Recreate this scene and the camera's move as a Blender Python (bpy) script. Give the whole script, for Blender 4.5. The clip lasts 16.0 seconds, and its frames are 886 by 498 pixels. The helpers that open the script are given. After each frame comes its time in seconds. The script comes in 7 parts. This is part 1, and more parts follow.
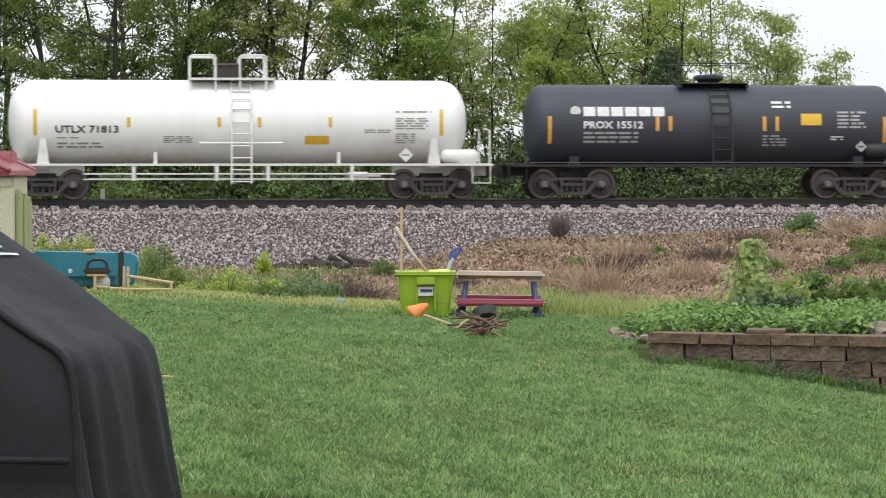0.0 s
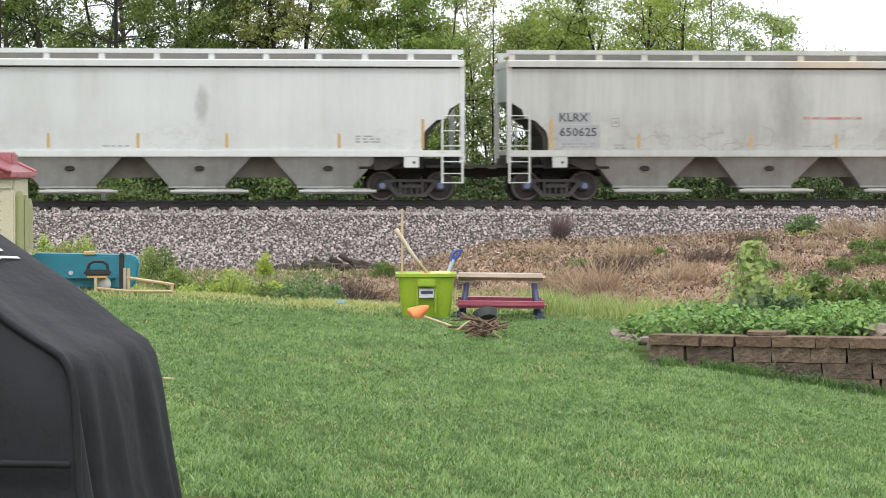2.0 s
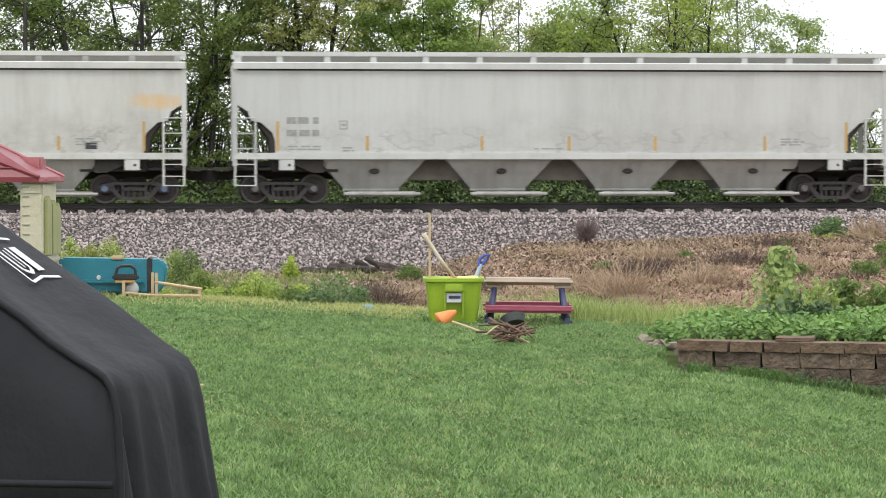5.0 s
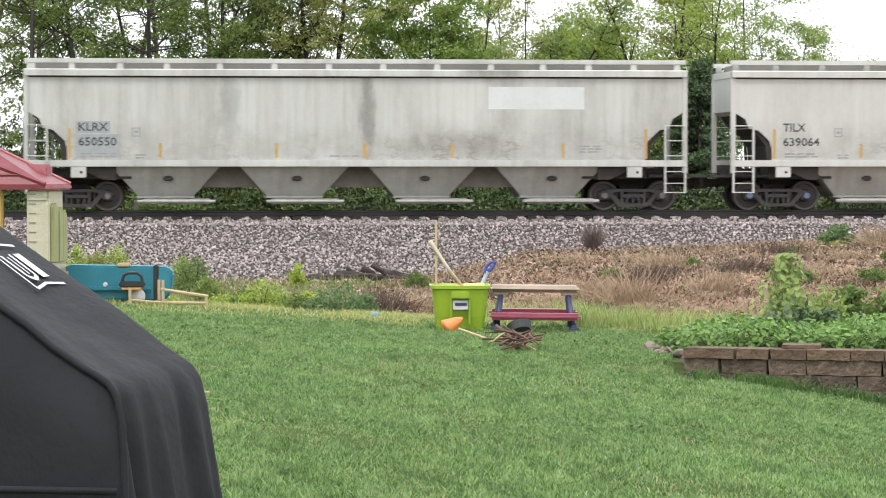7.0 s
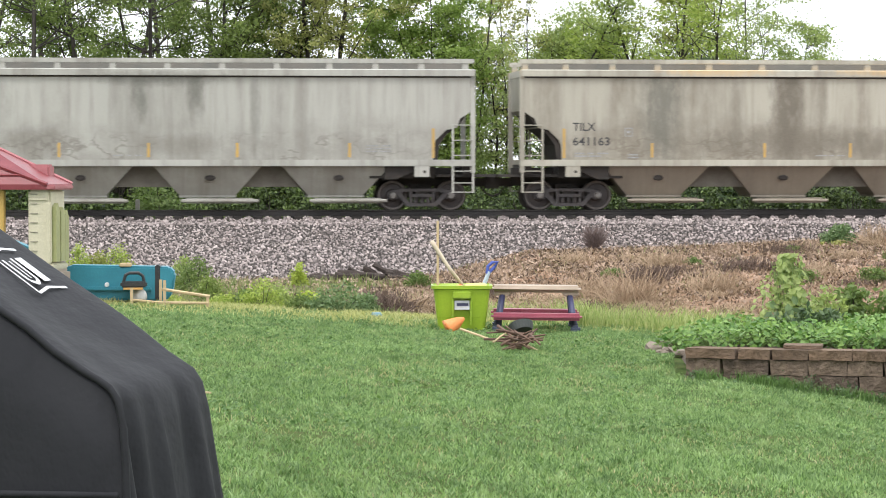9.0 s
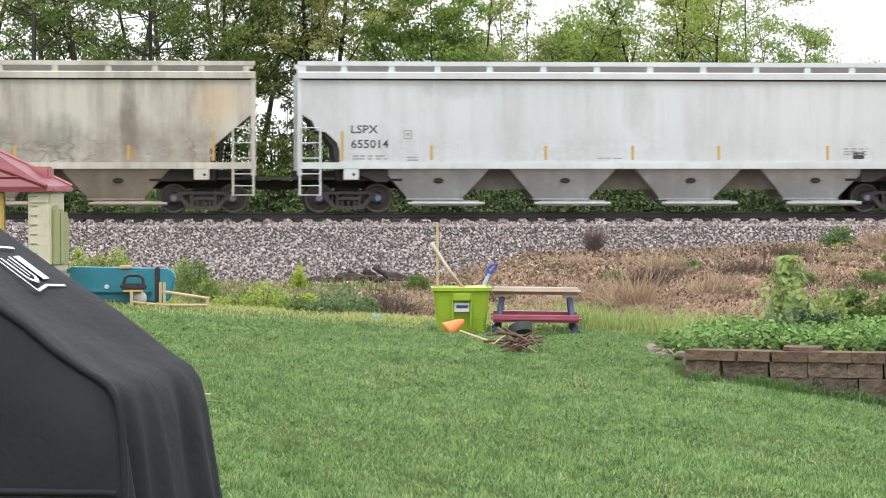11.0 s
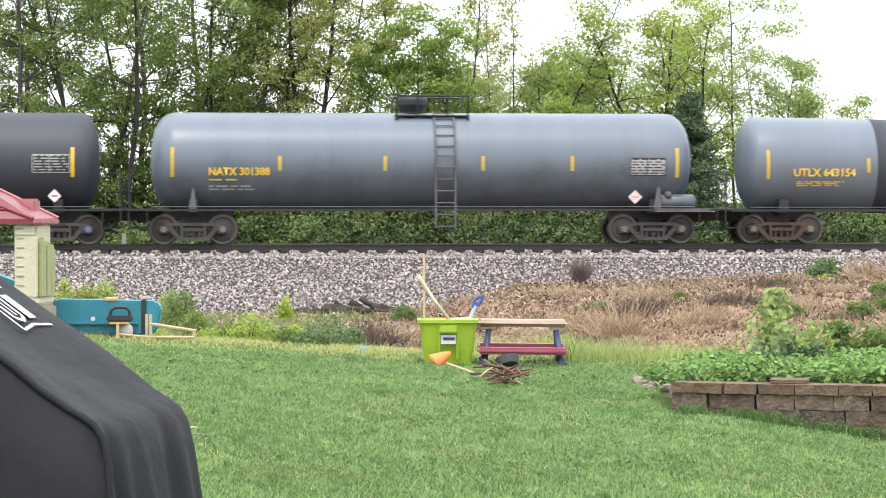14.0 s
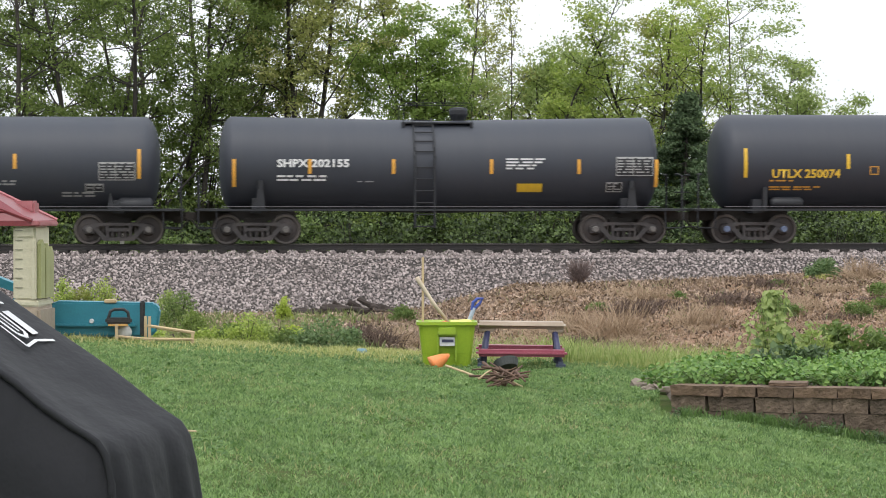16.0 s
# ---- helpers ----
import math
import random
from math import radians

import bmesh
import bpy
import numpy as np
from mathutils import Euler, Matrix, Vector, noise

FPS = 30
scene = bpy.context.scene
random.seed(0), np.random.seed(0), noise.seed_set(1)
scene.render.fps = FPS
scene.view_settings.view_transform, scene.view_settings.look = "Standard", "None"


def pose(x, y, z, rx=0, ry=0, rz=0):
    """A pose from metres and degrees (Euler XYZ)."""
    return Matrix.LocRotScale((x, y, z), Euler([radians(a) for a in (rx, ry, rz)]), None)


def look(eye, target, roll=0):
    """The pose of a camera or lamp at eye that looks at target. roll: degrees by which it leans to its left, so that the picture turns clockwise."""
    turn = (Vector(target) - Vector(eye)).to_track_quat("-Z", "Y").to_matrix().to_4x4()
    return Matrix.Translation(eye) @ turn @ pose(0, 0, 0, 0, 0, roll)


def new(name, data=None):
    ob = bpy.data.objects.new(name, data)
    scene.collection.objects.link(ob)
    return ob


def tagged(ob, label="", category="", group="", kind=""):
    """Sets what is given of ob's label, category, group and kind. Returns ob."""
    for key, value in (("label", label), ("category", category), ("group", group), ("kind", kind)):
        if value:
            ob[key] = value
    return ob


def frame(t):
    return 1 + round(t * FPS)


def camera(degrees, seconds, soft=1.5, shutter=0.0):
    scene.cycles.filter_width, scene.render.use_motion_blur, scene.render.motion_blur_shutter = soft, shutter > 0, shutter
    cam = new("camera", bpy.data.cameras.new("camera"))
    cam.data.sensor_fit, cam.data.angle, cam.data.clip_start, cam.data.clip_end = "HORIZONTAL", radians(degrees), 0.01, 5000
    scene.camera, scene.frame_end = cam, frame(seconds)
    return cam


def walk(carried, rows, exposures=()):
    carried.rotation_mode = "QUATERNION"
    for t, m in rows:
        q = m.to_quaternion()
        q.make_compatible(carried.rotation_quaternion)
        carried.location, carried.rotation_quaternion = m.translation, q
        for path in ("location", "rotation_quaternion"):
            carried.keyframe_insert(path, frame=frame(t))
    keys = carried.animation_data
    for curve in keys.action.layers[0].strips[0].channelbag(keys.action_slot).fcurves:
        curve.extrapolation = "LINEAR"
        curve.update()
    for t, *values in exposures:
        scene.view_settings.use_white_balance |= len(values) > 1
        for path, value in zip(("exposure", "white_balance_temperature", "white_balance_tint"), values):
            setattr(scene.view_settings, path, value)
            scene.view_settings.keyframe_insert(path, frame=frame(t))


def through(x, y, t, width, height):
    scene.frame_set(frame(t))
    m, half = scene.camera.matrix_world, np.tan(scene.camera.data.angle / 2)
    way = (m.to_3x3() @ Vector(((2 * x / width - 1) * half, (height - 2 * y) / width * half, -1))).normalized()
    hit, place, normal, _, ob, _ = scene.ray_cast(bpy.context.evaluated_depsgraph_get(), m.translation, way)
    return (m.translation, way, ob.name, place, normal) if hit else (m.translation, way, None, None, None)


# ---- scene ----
# Backyard lawn in spring, a freight train passing on an embankment behind it.
# World: x along the track (east), y away from the house, z up; lawn is near z = 0.
FOV = 18.18
EYE_Z = 1.53
RAIL_Z = 0.23          # top of rail
TRACK_Y = 85.6         # centre line of the track
cam = camera(FOV, 16.0, soft=1.0, shutter=0.12)

# seconds, sideways shift, rise, turn to the right, tilt down (degrees)
PATH = [
    (0.0, 0.0000, -0.0000, 5.757, 1.905),
    (0.5, -0.0013, -0.0006, 5.774, 1.898),
    (1.0, -0.0019, -0.0006, 5.764, 1.898),
    (1.5, -0.0010, 0.0008, 5.770, 1.898),
    (2.0, -0.0003, 0.0032, 5.744, 1.875),
    (2.5, -0.0081, 0.0229, 5.757, 1.898),
    (3.0, -0.0165, 0.0334, 5.742, 1.891),
    (3.5, -0.0191, 0.0332, 5.724, 1.924),
    (6.0, -0.0292, 0.0307, 5.000, 1.740),
    (6.5, -0.0275, 0.0302, 5.032, 1.700),
    (7.0, -0.0223, 0.0308, 5.089, 1.689),
    (7.5, -0.0195, 0.0341, 5.070, 1.699),
    (8.0, -0.0198, 0.0396, 5.074, 1.697),
    (8.5, -0.0203, 0.0409, 5.063, 1.697),
    (9.0, -0.0225, 0.0387, 5.056, 1.704),
    (11.5, -0.0199, 0.0303, 5.057, 1.629),
    (12.0, -0.0200, 0.0312, 5.059, 1.624),
    (12.5, -0.0195, 0.0305, 5.052, 1.616),
    (13.0, -0.0197, 0.0294, 5.054, 1.601),
    (13.5, -0.0196, 0.0352, 5.089, 1.551),
    (14.0, -0.0210, 0.0439, 5.336, 1.005),
    (14.5, -0.0189, 0.0478, 5.326, 1.020),
    (15.0, -0.0268, 0.0592, 5.375, 0.988),
    (15.5, -0.0318, 0.0696, 5.369, 0.999),
    (16.0, -0.0281, 0.0716, 5.376, 1.024),
]


def eye_pose(dx, dz, turn, tilt):
    return pose(dx, 0, EYE_Z + dz, 90 - tilt, 0, -turn)


walk(cam, [(t, eye_pose(*r)) for t, *r in PATH], exposures=[
    (0.0, -0.12), (0.5, -0.32), (1.0, -0.3), (1.5, 0.03), (2.0, 0.2), (2.5, 0.18), (3.5, 0.05), (6.0, 0.2), (7.0, 0.3), (9.0, 0.4), (11.5, 0.27), (12.5, 0.55), (13.0, 0.64), (13.5, 0.69), (14.0, 0.66), (14.2, 0.19), (14.5, 0.02), (15.0, -0.14), (15.5, -0.12), (16.0, -0.04)])

# ---------------------------------------------------------------- light
world = bpy.data.worlds.new("overcast_sky")
scene.world = world
world.use_nodes = True
wn, wl = world.node_tree.nodes, world.node_tree.links
sky = wn.new("ShaderNodeTexSky")
sky.sky_type = "NISHITA"
sky.sun_disc = False
sky.sun_elevation, sky.sun_rotation = radians(62), radians(198)
sky.air_density, sky.dust_density, sky.ozone_density = 1.6, 4.0, 1.0
cloud = wn.new("ShaderNodeTexNoise")
cloud.inputs["Scale"].default_value, cloud.inputs["Detail"].default_value = 1.6, 4
cramp = wn.new("ShaderNodeValToRGB")
cramp.color_ramp.elements[0].position, cramp.color_ramp.elements[0].color = 0.3, (8.4, 8.9, 9.6, 1)
cramp.color_ramp.elements[1].position, cramp.color_ramp.elements[1].color = 0.7, (10.4, 10.6, 10.8, 1)
wmix = wn.new("ShaderNodeMixRGB")
wmix.inputs[0].default_value = 0.88
wl.new(wn.new("ShaderNodeTexCoord").outputs["Generated"], cloud.inputs["Vector"])
wl.new(cloud.outputs["Fac"], cramp.inputs[0])
wl.new(sky.outputs[0], wmix.inputs[1])
wl.new(cramp.outputs[0], wmix.inputs[2])
# an overcast dome is brighter overhead than at the horizon
wsep = wn.new("ShaderNodeSeparateXYZ")
wl.new(wn.new("ShaderNodeTexCoord").outputs["Generated"], wsep.inputs[0])
wup = wn.new("ShaderNodeMapRange")
wup.inputs["To Min"].default_value, wup.inputs["To Max"].default_value = 1.2, 2.1
wl.new(wsep.outputs["Z"], wup.inputs["Value"])
wgain = wn.new("ShaderNodeVectorMath")
wgain.operation = "SCALE"
wl.new(wmix.outputs[0], wgain.inputs[0])
wl.new(wup.outputs[0], wgain.inputs["Scale"])
wl.new(wgain.outputs[0], wn["Background"].inputs["Color"])
wn["Background"].inputs["Strength"].default_value = 0.1
sun = new("sun", bpy.data.lights.new("sun", "SUN"))
sun.data.energy, sun.data.angle, sun.data.color = 1.3, radians(14), (1.0, 0.96, 0.9)
sun.matrix_world = look((-10, -20, 60), (0, 10, 0))

# ---------------------------------------------------------------- materials
def node_mat(name):
    m = bpy.data.materials.new(name)
    m.use_nodes = True
    return m, m.node_tree.nodes, m.node_tree.links, m.node_tree.nodes["Principled BSDF"]


def tex(nodes, links, scale, stretch=(1, 1, 1), shift=0.0, detail=4, rough=0.6):
    co = nodes.new("ShaderNodeTexCoord")
    mp = nodes.new("ShaderNodeMapping")
    mp.inputs["Scale"].default_value = stretch
    mp.inputs["Location"].default_value = (shift, shift * 0.7, shift * 0.3)
    nz = nodes.new("ShaderNodeTexNoise")
    nz.inputs["Scale"].default_value, nz.inputs["Detail"].default_value = scale, detail
    nz.inputs["Roughness"].default_value = rough
    links.new(co.outputs["Object"], mp.inputs[0])
    links.new(mp.outputs[0], nz.inputs["Vector"])
    return nz.outputs["Fac"]


def ramp(nodes, links, value, lo, hi):
    mr = nodes.new("ShaderNodeMapRange")
    mr.inputs["From Min"].default_value, mr.inputs["From Max"].default_value = lo, hi
    links.new(value, mr.inputs["Value"])
    return mr.outputs[0]


def times(nodes, links, a, b, op="MULTIPLY"):
    mt = nodes.new("ShaderNodeMath")
    mt.operation = op
    for i, v in enumerate((a, b)):
        if isinstance(v, (int, float)):
            mt.inputs[i].default_value = v
        else:
            links.new(v, mt.inputs[i])
    return mt.outputs[0]


def mixed(nodes, links, fac, a, b, kind="MIX"):
    mx = nodes.new("ShaderNodeMixRGB")
    mx.blend_type = kind
    for i, v in enumerate((fac, a, b)):
        if isinstance(v, (int, float)):
            mx.inputs[i].default_value = v
        elif isinstance(v, tuple):
            mx.inputs[i].default_value = (*v, 1)
        else:
            links.new(v, mx.inputs[i])
    return mx.outputs[0]


def surf(name, c, c2=None, scale=3.0, rough=0.6, metal=0.0, bump=0.2, grain=40.0, stretch=(1, 1, 1), lo=0.35, hi=0.65, island=0.0, obj=0.0):
    """Plain two-tone surface with grain, relief and uneven gloss."""
    m, n, l, p = node_mat(name)
    c2 = c2 or tuple(v * 0.7 for v in c)
    col = mixed(n, l, ramp(n, l, tex(n, l, scale, stretch), lo, hi), c, c2)
    fine = tex(n, l, grain, stretch, 3.1)
    col = mixed(n, l, 0.35, col, mixed(n, l, fine, tuple(v * 0.5 for v in c), tuple(min(1, v * 1.5) for v in c)))
    if island or obj:
        src = n.new("ShaderNodeNewGeometry").outputs["Random Per Island"] if island else n.new("ShaderNodeObjectInfo").outputs["Random"]
        hv = n.new("ShaderNodeHueSaturation")
        l.new(ramp(n, l, src, 0, 1), hv.inputs["Value"])
        k = island or obj
        n[hv.name].inputs["Value"].links[0].from_node.inputs["To Min"].default_value = 1 - k
        n[hv.name].inputs["Value"].links[0].from_node.inputs["To Max"].default_value = 1 + k
        l.new(col, hv.inputs["Color"])
        col = hv.outputs[0]
    l.new(col, p.inputs["Base Color"])
    l.new(ramp(n, l, fine, -0.6, 1.6), p.inputs["Roughness"])
    rn = p.inputs["Roughness"].links[0].from_node
    rn.inputs["To Min"].default_value, rn.inputs["To Max"].default_value = max(0.05, rough - 0.12), min(1, rough + 0.12)
    p.inputs["Metallic"].default_value = metal
    if bump:
        b = n.new("ShaderNodeBump")
        b.inputs["Strength"].default_value, b.inputs["Distance"].default_value = bump, 0.02
        l.new(fine, b.inputs["Height"])
        l.new(b.outputs[0], p.inputs["Normal"])
    return m


def leafy(name, c, c2, spread=0.45, through=0.35, rough=0.55, blotch=None):
    """Leaf or blade: varies piece by piece, lets some light through."""
    m, n, l, p = node_mat(name)
    rnd = n.new("ShaderNodeNewGeometry").outputs["Random Per Island"]
    col = mixed(n, l, rnd, c, c2)
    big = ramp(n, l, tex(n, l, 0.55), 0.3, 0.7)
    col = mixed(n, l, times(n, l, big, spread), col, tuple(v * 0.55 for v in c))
    if blotch:
        col = mixed(n, l, times(n, l, ramp(n, l, tex(n, l, 5, (1, 0.35, 1), 3, 4), 0.5, 0.7), 0.4), col, blotch)
        col = mixed(n, l, times(n, l, ramp(n, l, tex(n, l, 5.5, (1, 0.35, 1), 9, 4), 0.5, 0.68), 0.55), col, tuple(v * 0.65 for v in c))
    l.new(col, p.inputs["Base Color"])
    p.inputs["Roughness"].default_value = rough
    p.inputs["Specular IOR Level"].default_value = 0.3
    tr = n.new("ShaderNodeBsdfTranslucent")
    l.new(mixed(n, l, 1.0, col, (1.0, 1.1, 0.72), "MULTIPLY"), tr.inputs["Color"])
    sm = n.new("ShaderNodeMixShader")
    sm.inputs[0].default_value = through
    l.new(p.outputs[0], sm.inputs[1])
    l.new(tr.outputs[0], sm.inputs[2])
    l.new(sm.outputs[0], n["Material Output"].inputs["Surface"])
    return m


def car_paint(name, base, dirt=(0.16, 0.13, 0.1), streak=0.5, low=0.5, panel=0.3, rust=0.0, seed=0.0, rough=0.5, z1=2.5, blots=(), scuff=0.0):
    """Weathered wagon paint: washed-down streaks, dusted lower edge, tonal sheets, rust blooms.
    blots: (x, z, half width, half height, colour, strength) for single stains."""
    m, n, l, p = node_mat(name)
    pan = ramp(n, l, tex(n, l, 0.28, (1, 0.01, 0.01), seed, 1), 0.35, 0.65)
    col = mixed(n, l, times(n, l, pan, panel), base, tuple(v * 0.72 for v in base))
    # broad washed-down columns, broken up by finer runs
    runs = ramp(n, l, tex(n, l, 2.2, (1, 0.05, 0.35), seed + 7, 5, 0.7), 0.25, 0.6)
    st = times(n, l, ramp(n, l, tex(n, l, 0.75, (1, 0.02, 0.09), seed + 5, 3, 0.6), 0.45, 0.6), runs)
    col = mixed(n, l, times(n, l, st, streak), col, dirt)
    st2 = ramp(n, l, tex(n, l, 6.0, (1, 0.1, 0.06), seed + 9, 4, 0.7), 0.48, 0.75)
    col = mixed(n, l, times(n, l, st2, streak * 0.7), col, dirt)
    sep = n.new("ShaderNodeSeparateXYZ")
    l.new(n.new("ShaderNodeTexCoord").outputs["Object"], sep.inputs[0])
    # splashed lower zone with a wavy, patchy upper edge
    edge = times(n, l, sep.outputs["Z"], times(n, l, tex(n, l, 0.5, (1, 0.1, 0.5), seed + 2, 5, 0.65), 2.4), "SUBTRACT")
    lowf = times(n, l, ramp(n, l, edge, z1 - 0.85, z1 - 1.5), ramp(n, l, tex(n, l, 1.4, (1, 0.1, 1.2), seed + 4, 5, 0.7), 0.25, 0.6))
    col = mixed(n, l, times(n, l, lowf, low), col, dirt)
    if rust:
        rf = ramp(n, l, tex(n, l, 0.55, (1, 0.2, 1.4), seed + 13, 6, 0.7), 0.68 - 0.1 * rust, 0.8)
        col = mixed(n, l, times(n, l, rf, 0.8), col, (0.42, 0.2, 0.07))
    if scuff:
        # wavy scrapes and dents along the lower side
        wav = tex(n, l, 1.1, (1, 0.1, 1.8), seed + 31, 3, 0.55)
        line = times(n, l, ramp(n, l, wav, 0.455, 0.5), ramp(n, l, wav, 0.535, 0.505))
        zone = times(n, l, ramp(n, l, sep.outputs["Z"], 2.45, 2.1), ramp(n, l, tex(n, l, 0.45, (1, 0.1, 0.3), seed + 33, 2), 0.38, 0.55))
        col = mixed(n, l, times(n, l, times(n, l, line, zone), scuff), col, dirt)
    for i, (bx, bz, wx, wz, bc, bs) in enumerate(blots):
        ex = times(n, l, times(n, l, sep.outputs["X"], bx, "SUBTRACT"), 1 / wx)
        ez = times(n, l, times(n, l, sep.outputs["Z"], bz, "SUBTRACT"), 1 / wz)
        rr = times(n, l, times(n, l, ex, ex), times(n, l, ez, ez), "ADD")
        rr = times(n, l, rr, times(n, l, tex(n, l, 3.0, (1, 0.1, 0.4), seed + 20 + i, 7, 0.8), 2.6), "ADD")
        col = mixed(n, l, times(n, l, ramp(n, l, rr, 2.25, 1.3), bs), col, bc)
    fine = tex(n, l, 30, (1, 1, 1), seed, 4)
    col = mixed(n, l, 0.18, col, mixed(n, l, fine, tuple(v * 0.5 for v in base), tuple(min(1, v * 1.3) for v in base)))
    l.new(col, p.inputs["Base Color"])
    p.inputs["Roughness"].default_value = rough
    b = n.new("ShaderNodeBump")
    b.inputs["Strength"].default_value, b.inputs["Distance"].default_value = 0.25, 0.03
    l.new(tex(n, l, 1.8, (1, 1, 0.6), seed, 2), b.inputs["Height"])
    l.new(b.outputs[0], p.inputs["Normal"])
    return m


STEEL = surf("truck_steel", (0.05, 0.046, 0.048), (0.075, 0.062, 0.058), 2.5, 0.75, 0.0, 0.3, 18)
STEEL_RED = surf("rusty_truck_steel", (0.085, 0.048, 0.038), (0.055, 0.038, 0.033), 2.5, 0.8, 0.0, 0.3, 18)
WHEEL = surf("wheel_steel", (0.05, 0.044, 0.045), (0.075, 0.058, 0.052), 4, 0.6, 0.3, 0.2, 20)
RIM = surf("worn_wheel_rim", (0.11, 0.095, 0.088), (0.07, 0.06, 0.055), 4, 0.45, 0.5, 0.1, 20)
CAP_BLUE = surf("blue_axle_cap", (0.14, 0.19, 0.33), (0.2, 0.23, 0.31), 9, 0.55)
CAP_GREY = surf("grey_axle_cap", (0.22, 0.21, 0.2), (0.13, 0.11, 0.1), 9, 0.6)
# near-black grime tone, also used to colour in the shade of recessed parts
UNDER = surf("undercar_grime_and_shade", (0.028, 0.025, 0.023), (0.05, 0.04, 0.034), 2, 0.85, 0.0, 0.3, 14)
BLACK_IRON = surf("black_ironwork", (0.012, 0.0135, 0.018), (0.021, 0.022, 0.026), 3, 0.6)
IRON_GREY = surf("grey_ironwork", (0.11, 0.105, 0.115), (0.075, 0.07, 0.078), 3, 0.6)
STRIPE = surf("faded_yellow_reflector", (0.5, 0.32, 0.09), (0.36, 0.25, 0.12), 6, 0.55)
STRIPE_AGED = surf("aged_yellow_reflector", (0.52, 0.36, 0.05), (0.42, 0.31, 0.09), 6, 0.5)
STRIPE_BRIGHT = surf("yellow_reflector", (0.72, 0.45, 0.03), (0.6, 0.36, 0.04), 6, 0.4)
AMBER = surf("orange_reflector", (0.72, 0.35, 0.05), (0.55, 0.28, 0.05), 6, 0.45)
INK = surf("black_stencil_paint", (0.03, 0.03, 0.035), (0.07, 0.07, 0.07), 8, 0.7)
INK_SOFT = surf("faded_stencil_paint", (0.22, 0.22, 0.22), (0.4, 0.4, 0.39), 12, 0.7)
INK_WHITE = surf("white_stencil_paint", (0.75, 0.76, 0.76), (0.55, 0.55, 0.55), 8, 0.6)
INK_GREY = surf("grey_stencil_paint", (0.4, 0.4, 0.4), (0.25, 0.25, 0.25), 12, 0.6)
INK_YELLOW = surf("yellow_stencil_paint", (0.8, 0.5, 0.05), (0.62, 0.38, 0.05), 8, 0.6)
INK_RED = surf("red_stencil_paint", (0.42, 0.1, 0.07), (0.5, 0.2, 0.15), 8, 0.6)
PATCH = surf("grey_paint_patch", (0.29, 0.31, 0.32), (0.36, 0.37, 0.37), 5, 0.5)
RAIL_STEEL = surf("rail_steel", (0.03, 0.027, 0.027), (0.045, 0.037, 0.033), 1.5, 0.6, 0.2, 0.2, 25)
RAIL_HEAD = surf("worn_rail_head", (0.3, 0.28, 0.27), (0.2, 0.17, 0.15), 2, 0.35, 0.7, 0.1, 25)
TIE = surf("creosoted_tie_wood", (0.02, 0.017, 0.016), (0.036, 0.03, 0.026), 2, 0.85, 0, 0.5, 25, (1, 0.2, 1), obj=0.35)
BALLAST = surf("granite_ballast", (0.34, 0.292, 0.28), (0.25, 0.21, 0.198), 0.9, 0.85, 0, 0.3, 30, island=0.62)
# dark base colour that stands for shadow in the gaps between ballast stones
BALLAST_GAPS = surf("ballast_gap_shade", (0.034, 0.029, 0.027), (0.055, 0.046, 0.042), 3, 0.95, 0, 0.8, 20)
BARK = surf("dark_bark", (0.04, 0.034, 0.029), (0.07, 0.06, 0.05), 2, 0.9, 0, 0.6, 12, (1, 1, 0.25))

# ---------------------------------------------------------------- mesh helpers
def mesh_ob(name, bm, material, smooth=False):
    me = bpy.data.meshes.new(name)
    bm.to_mesh(me)
    bm.free()
    if smooth:
        for q in me.polygons:
            q.use_smooth = True
    if material:
        me.materials.append(material)
    return new(name, me)


def part(name, bm, material, parent, label="", smooth=False, at=None):
    """One mesh (a bmesh or ready mesh data) under a thing or a part."""
    if isinstance(bm, bpy.types.Mesh):
        ob = new(name, bm)
    else:
        ob = mesh_ob(name, bm, material, smooth)
    ob.parent = parent
    if at is not None:
        ob.matrix_basis = at
    if label:
        tagged(ob, label)
    return ob


def thing(name, label, category, at=None, group="", kind=""):
    ob = new(name)
    if at is not None:
        ob.matrix_basis = at
    return tagged(ob, label, category, group, kind)


def raw_mesh(name, verts, faces, material, smooth=False):
    """Mesh data from arrays; faces is an (n, k) array."""
    me = bpy.data.meshes.new(name)
    v, fc = np.asarray(verts, float), np.asarray(faces, int)
    me.vertices.add(len(v))
    me.vertices.foreach_set("co", v.ravel())
    k = fc.shape[1]
    me.loops.add(fc.size)
    me.loops.foreach_set("vertex_index", fc.ravel())
    me.polygons.add(len(fc))
    me.polygons.foreach_set("loop_start", np.arange(len(fc)) * k)
    me.polygons.foreach_set("use_smooth", np.full(len(fc), smooth))
    me.update(calc_edges=True)
    me.materials.append(material)
    return me


def box(bm, x0, x1, y0, y1, z0, z1, bevel=0.0):
    vs = [bm.verts.new((x, y, z)) for x in (x0, x1) for y in (y0, y1) for z in (z0, z1)]
    fs = [bm.faces.new([vs[i] for i in q]) for q in ((0, 1, 3, 2), (4, 6, 7, 5), (0, 4, 5, 1), (2, 3, 7, 6), (0, 2, 6, 4), (1, 5, 7, 3))]
    if bevel:
        es = {e for q in fs for e in q.edges}
        bmesh.ops.bevel(bm, geom=list(es), offset=bevel, segments=2, affect="EDGES")
    return bm


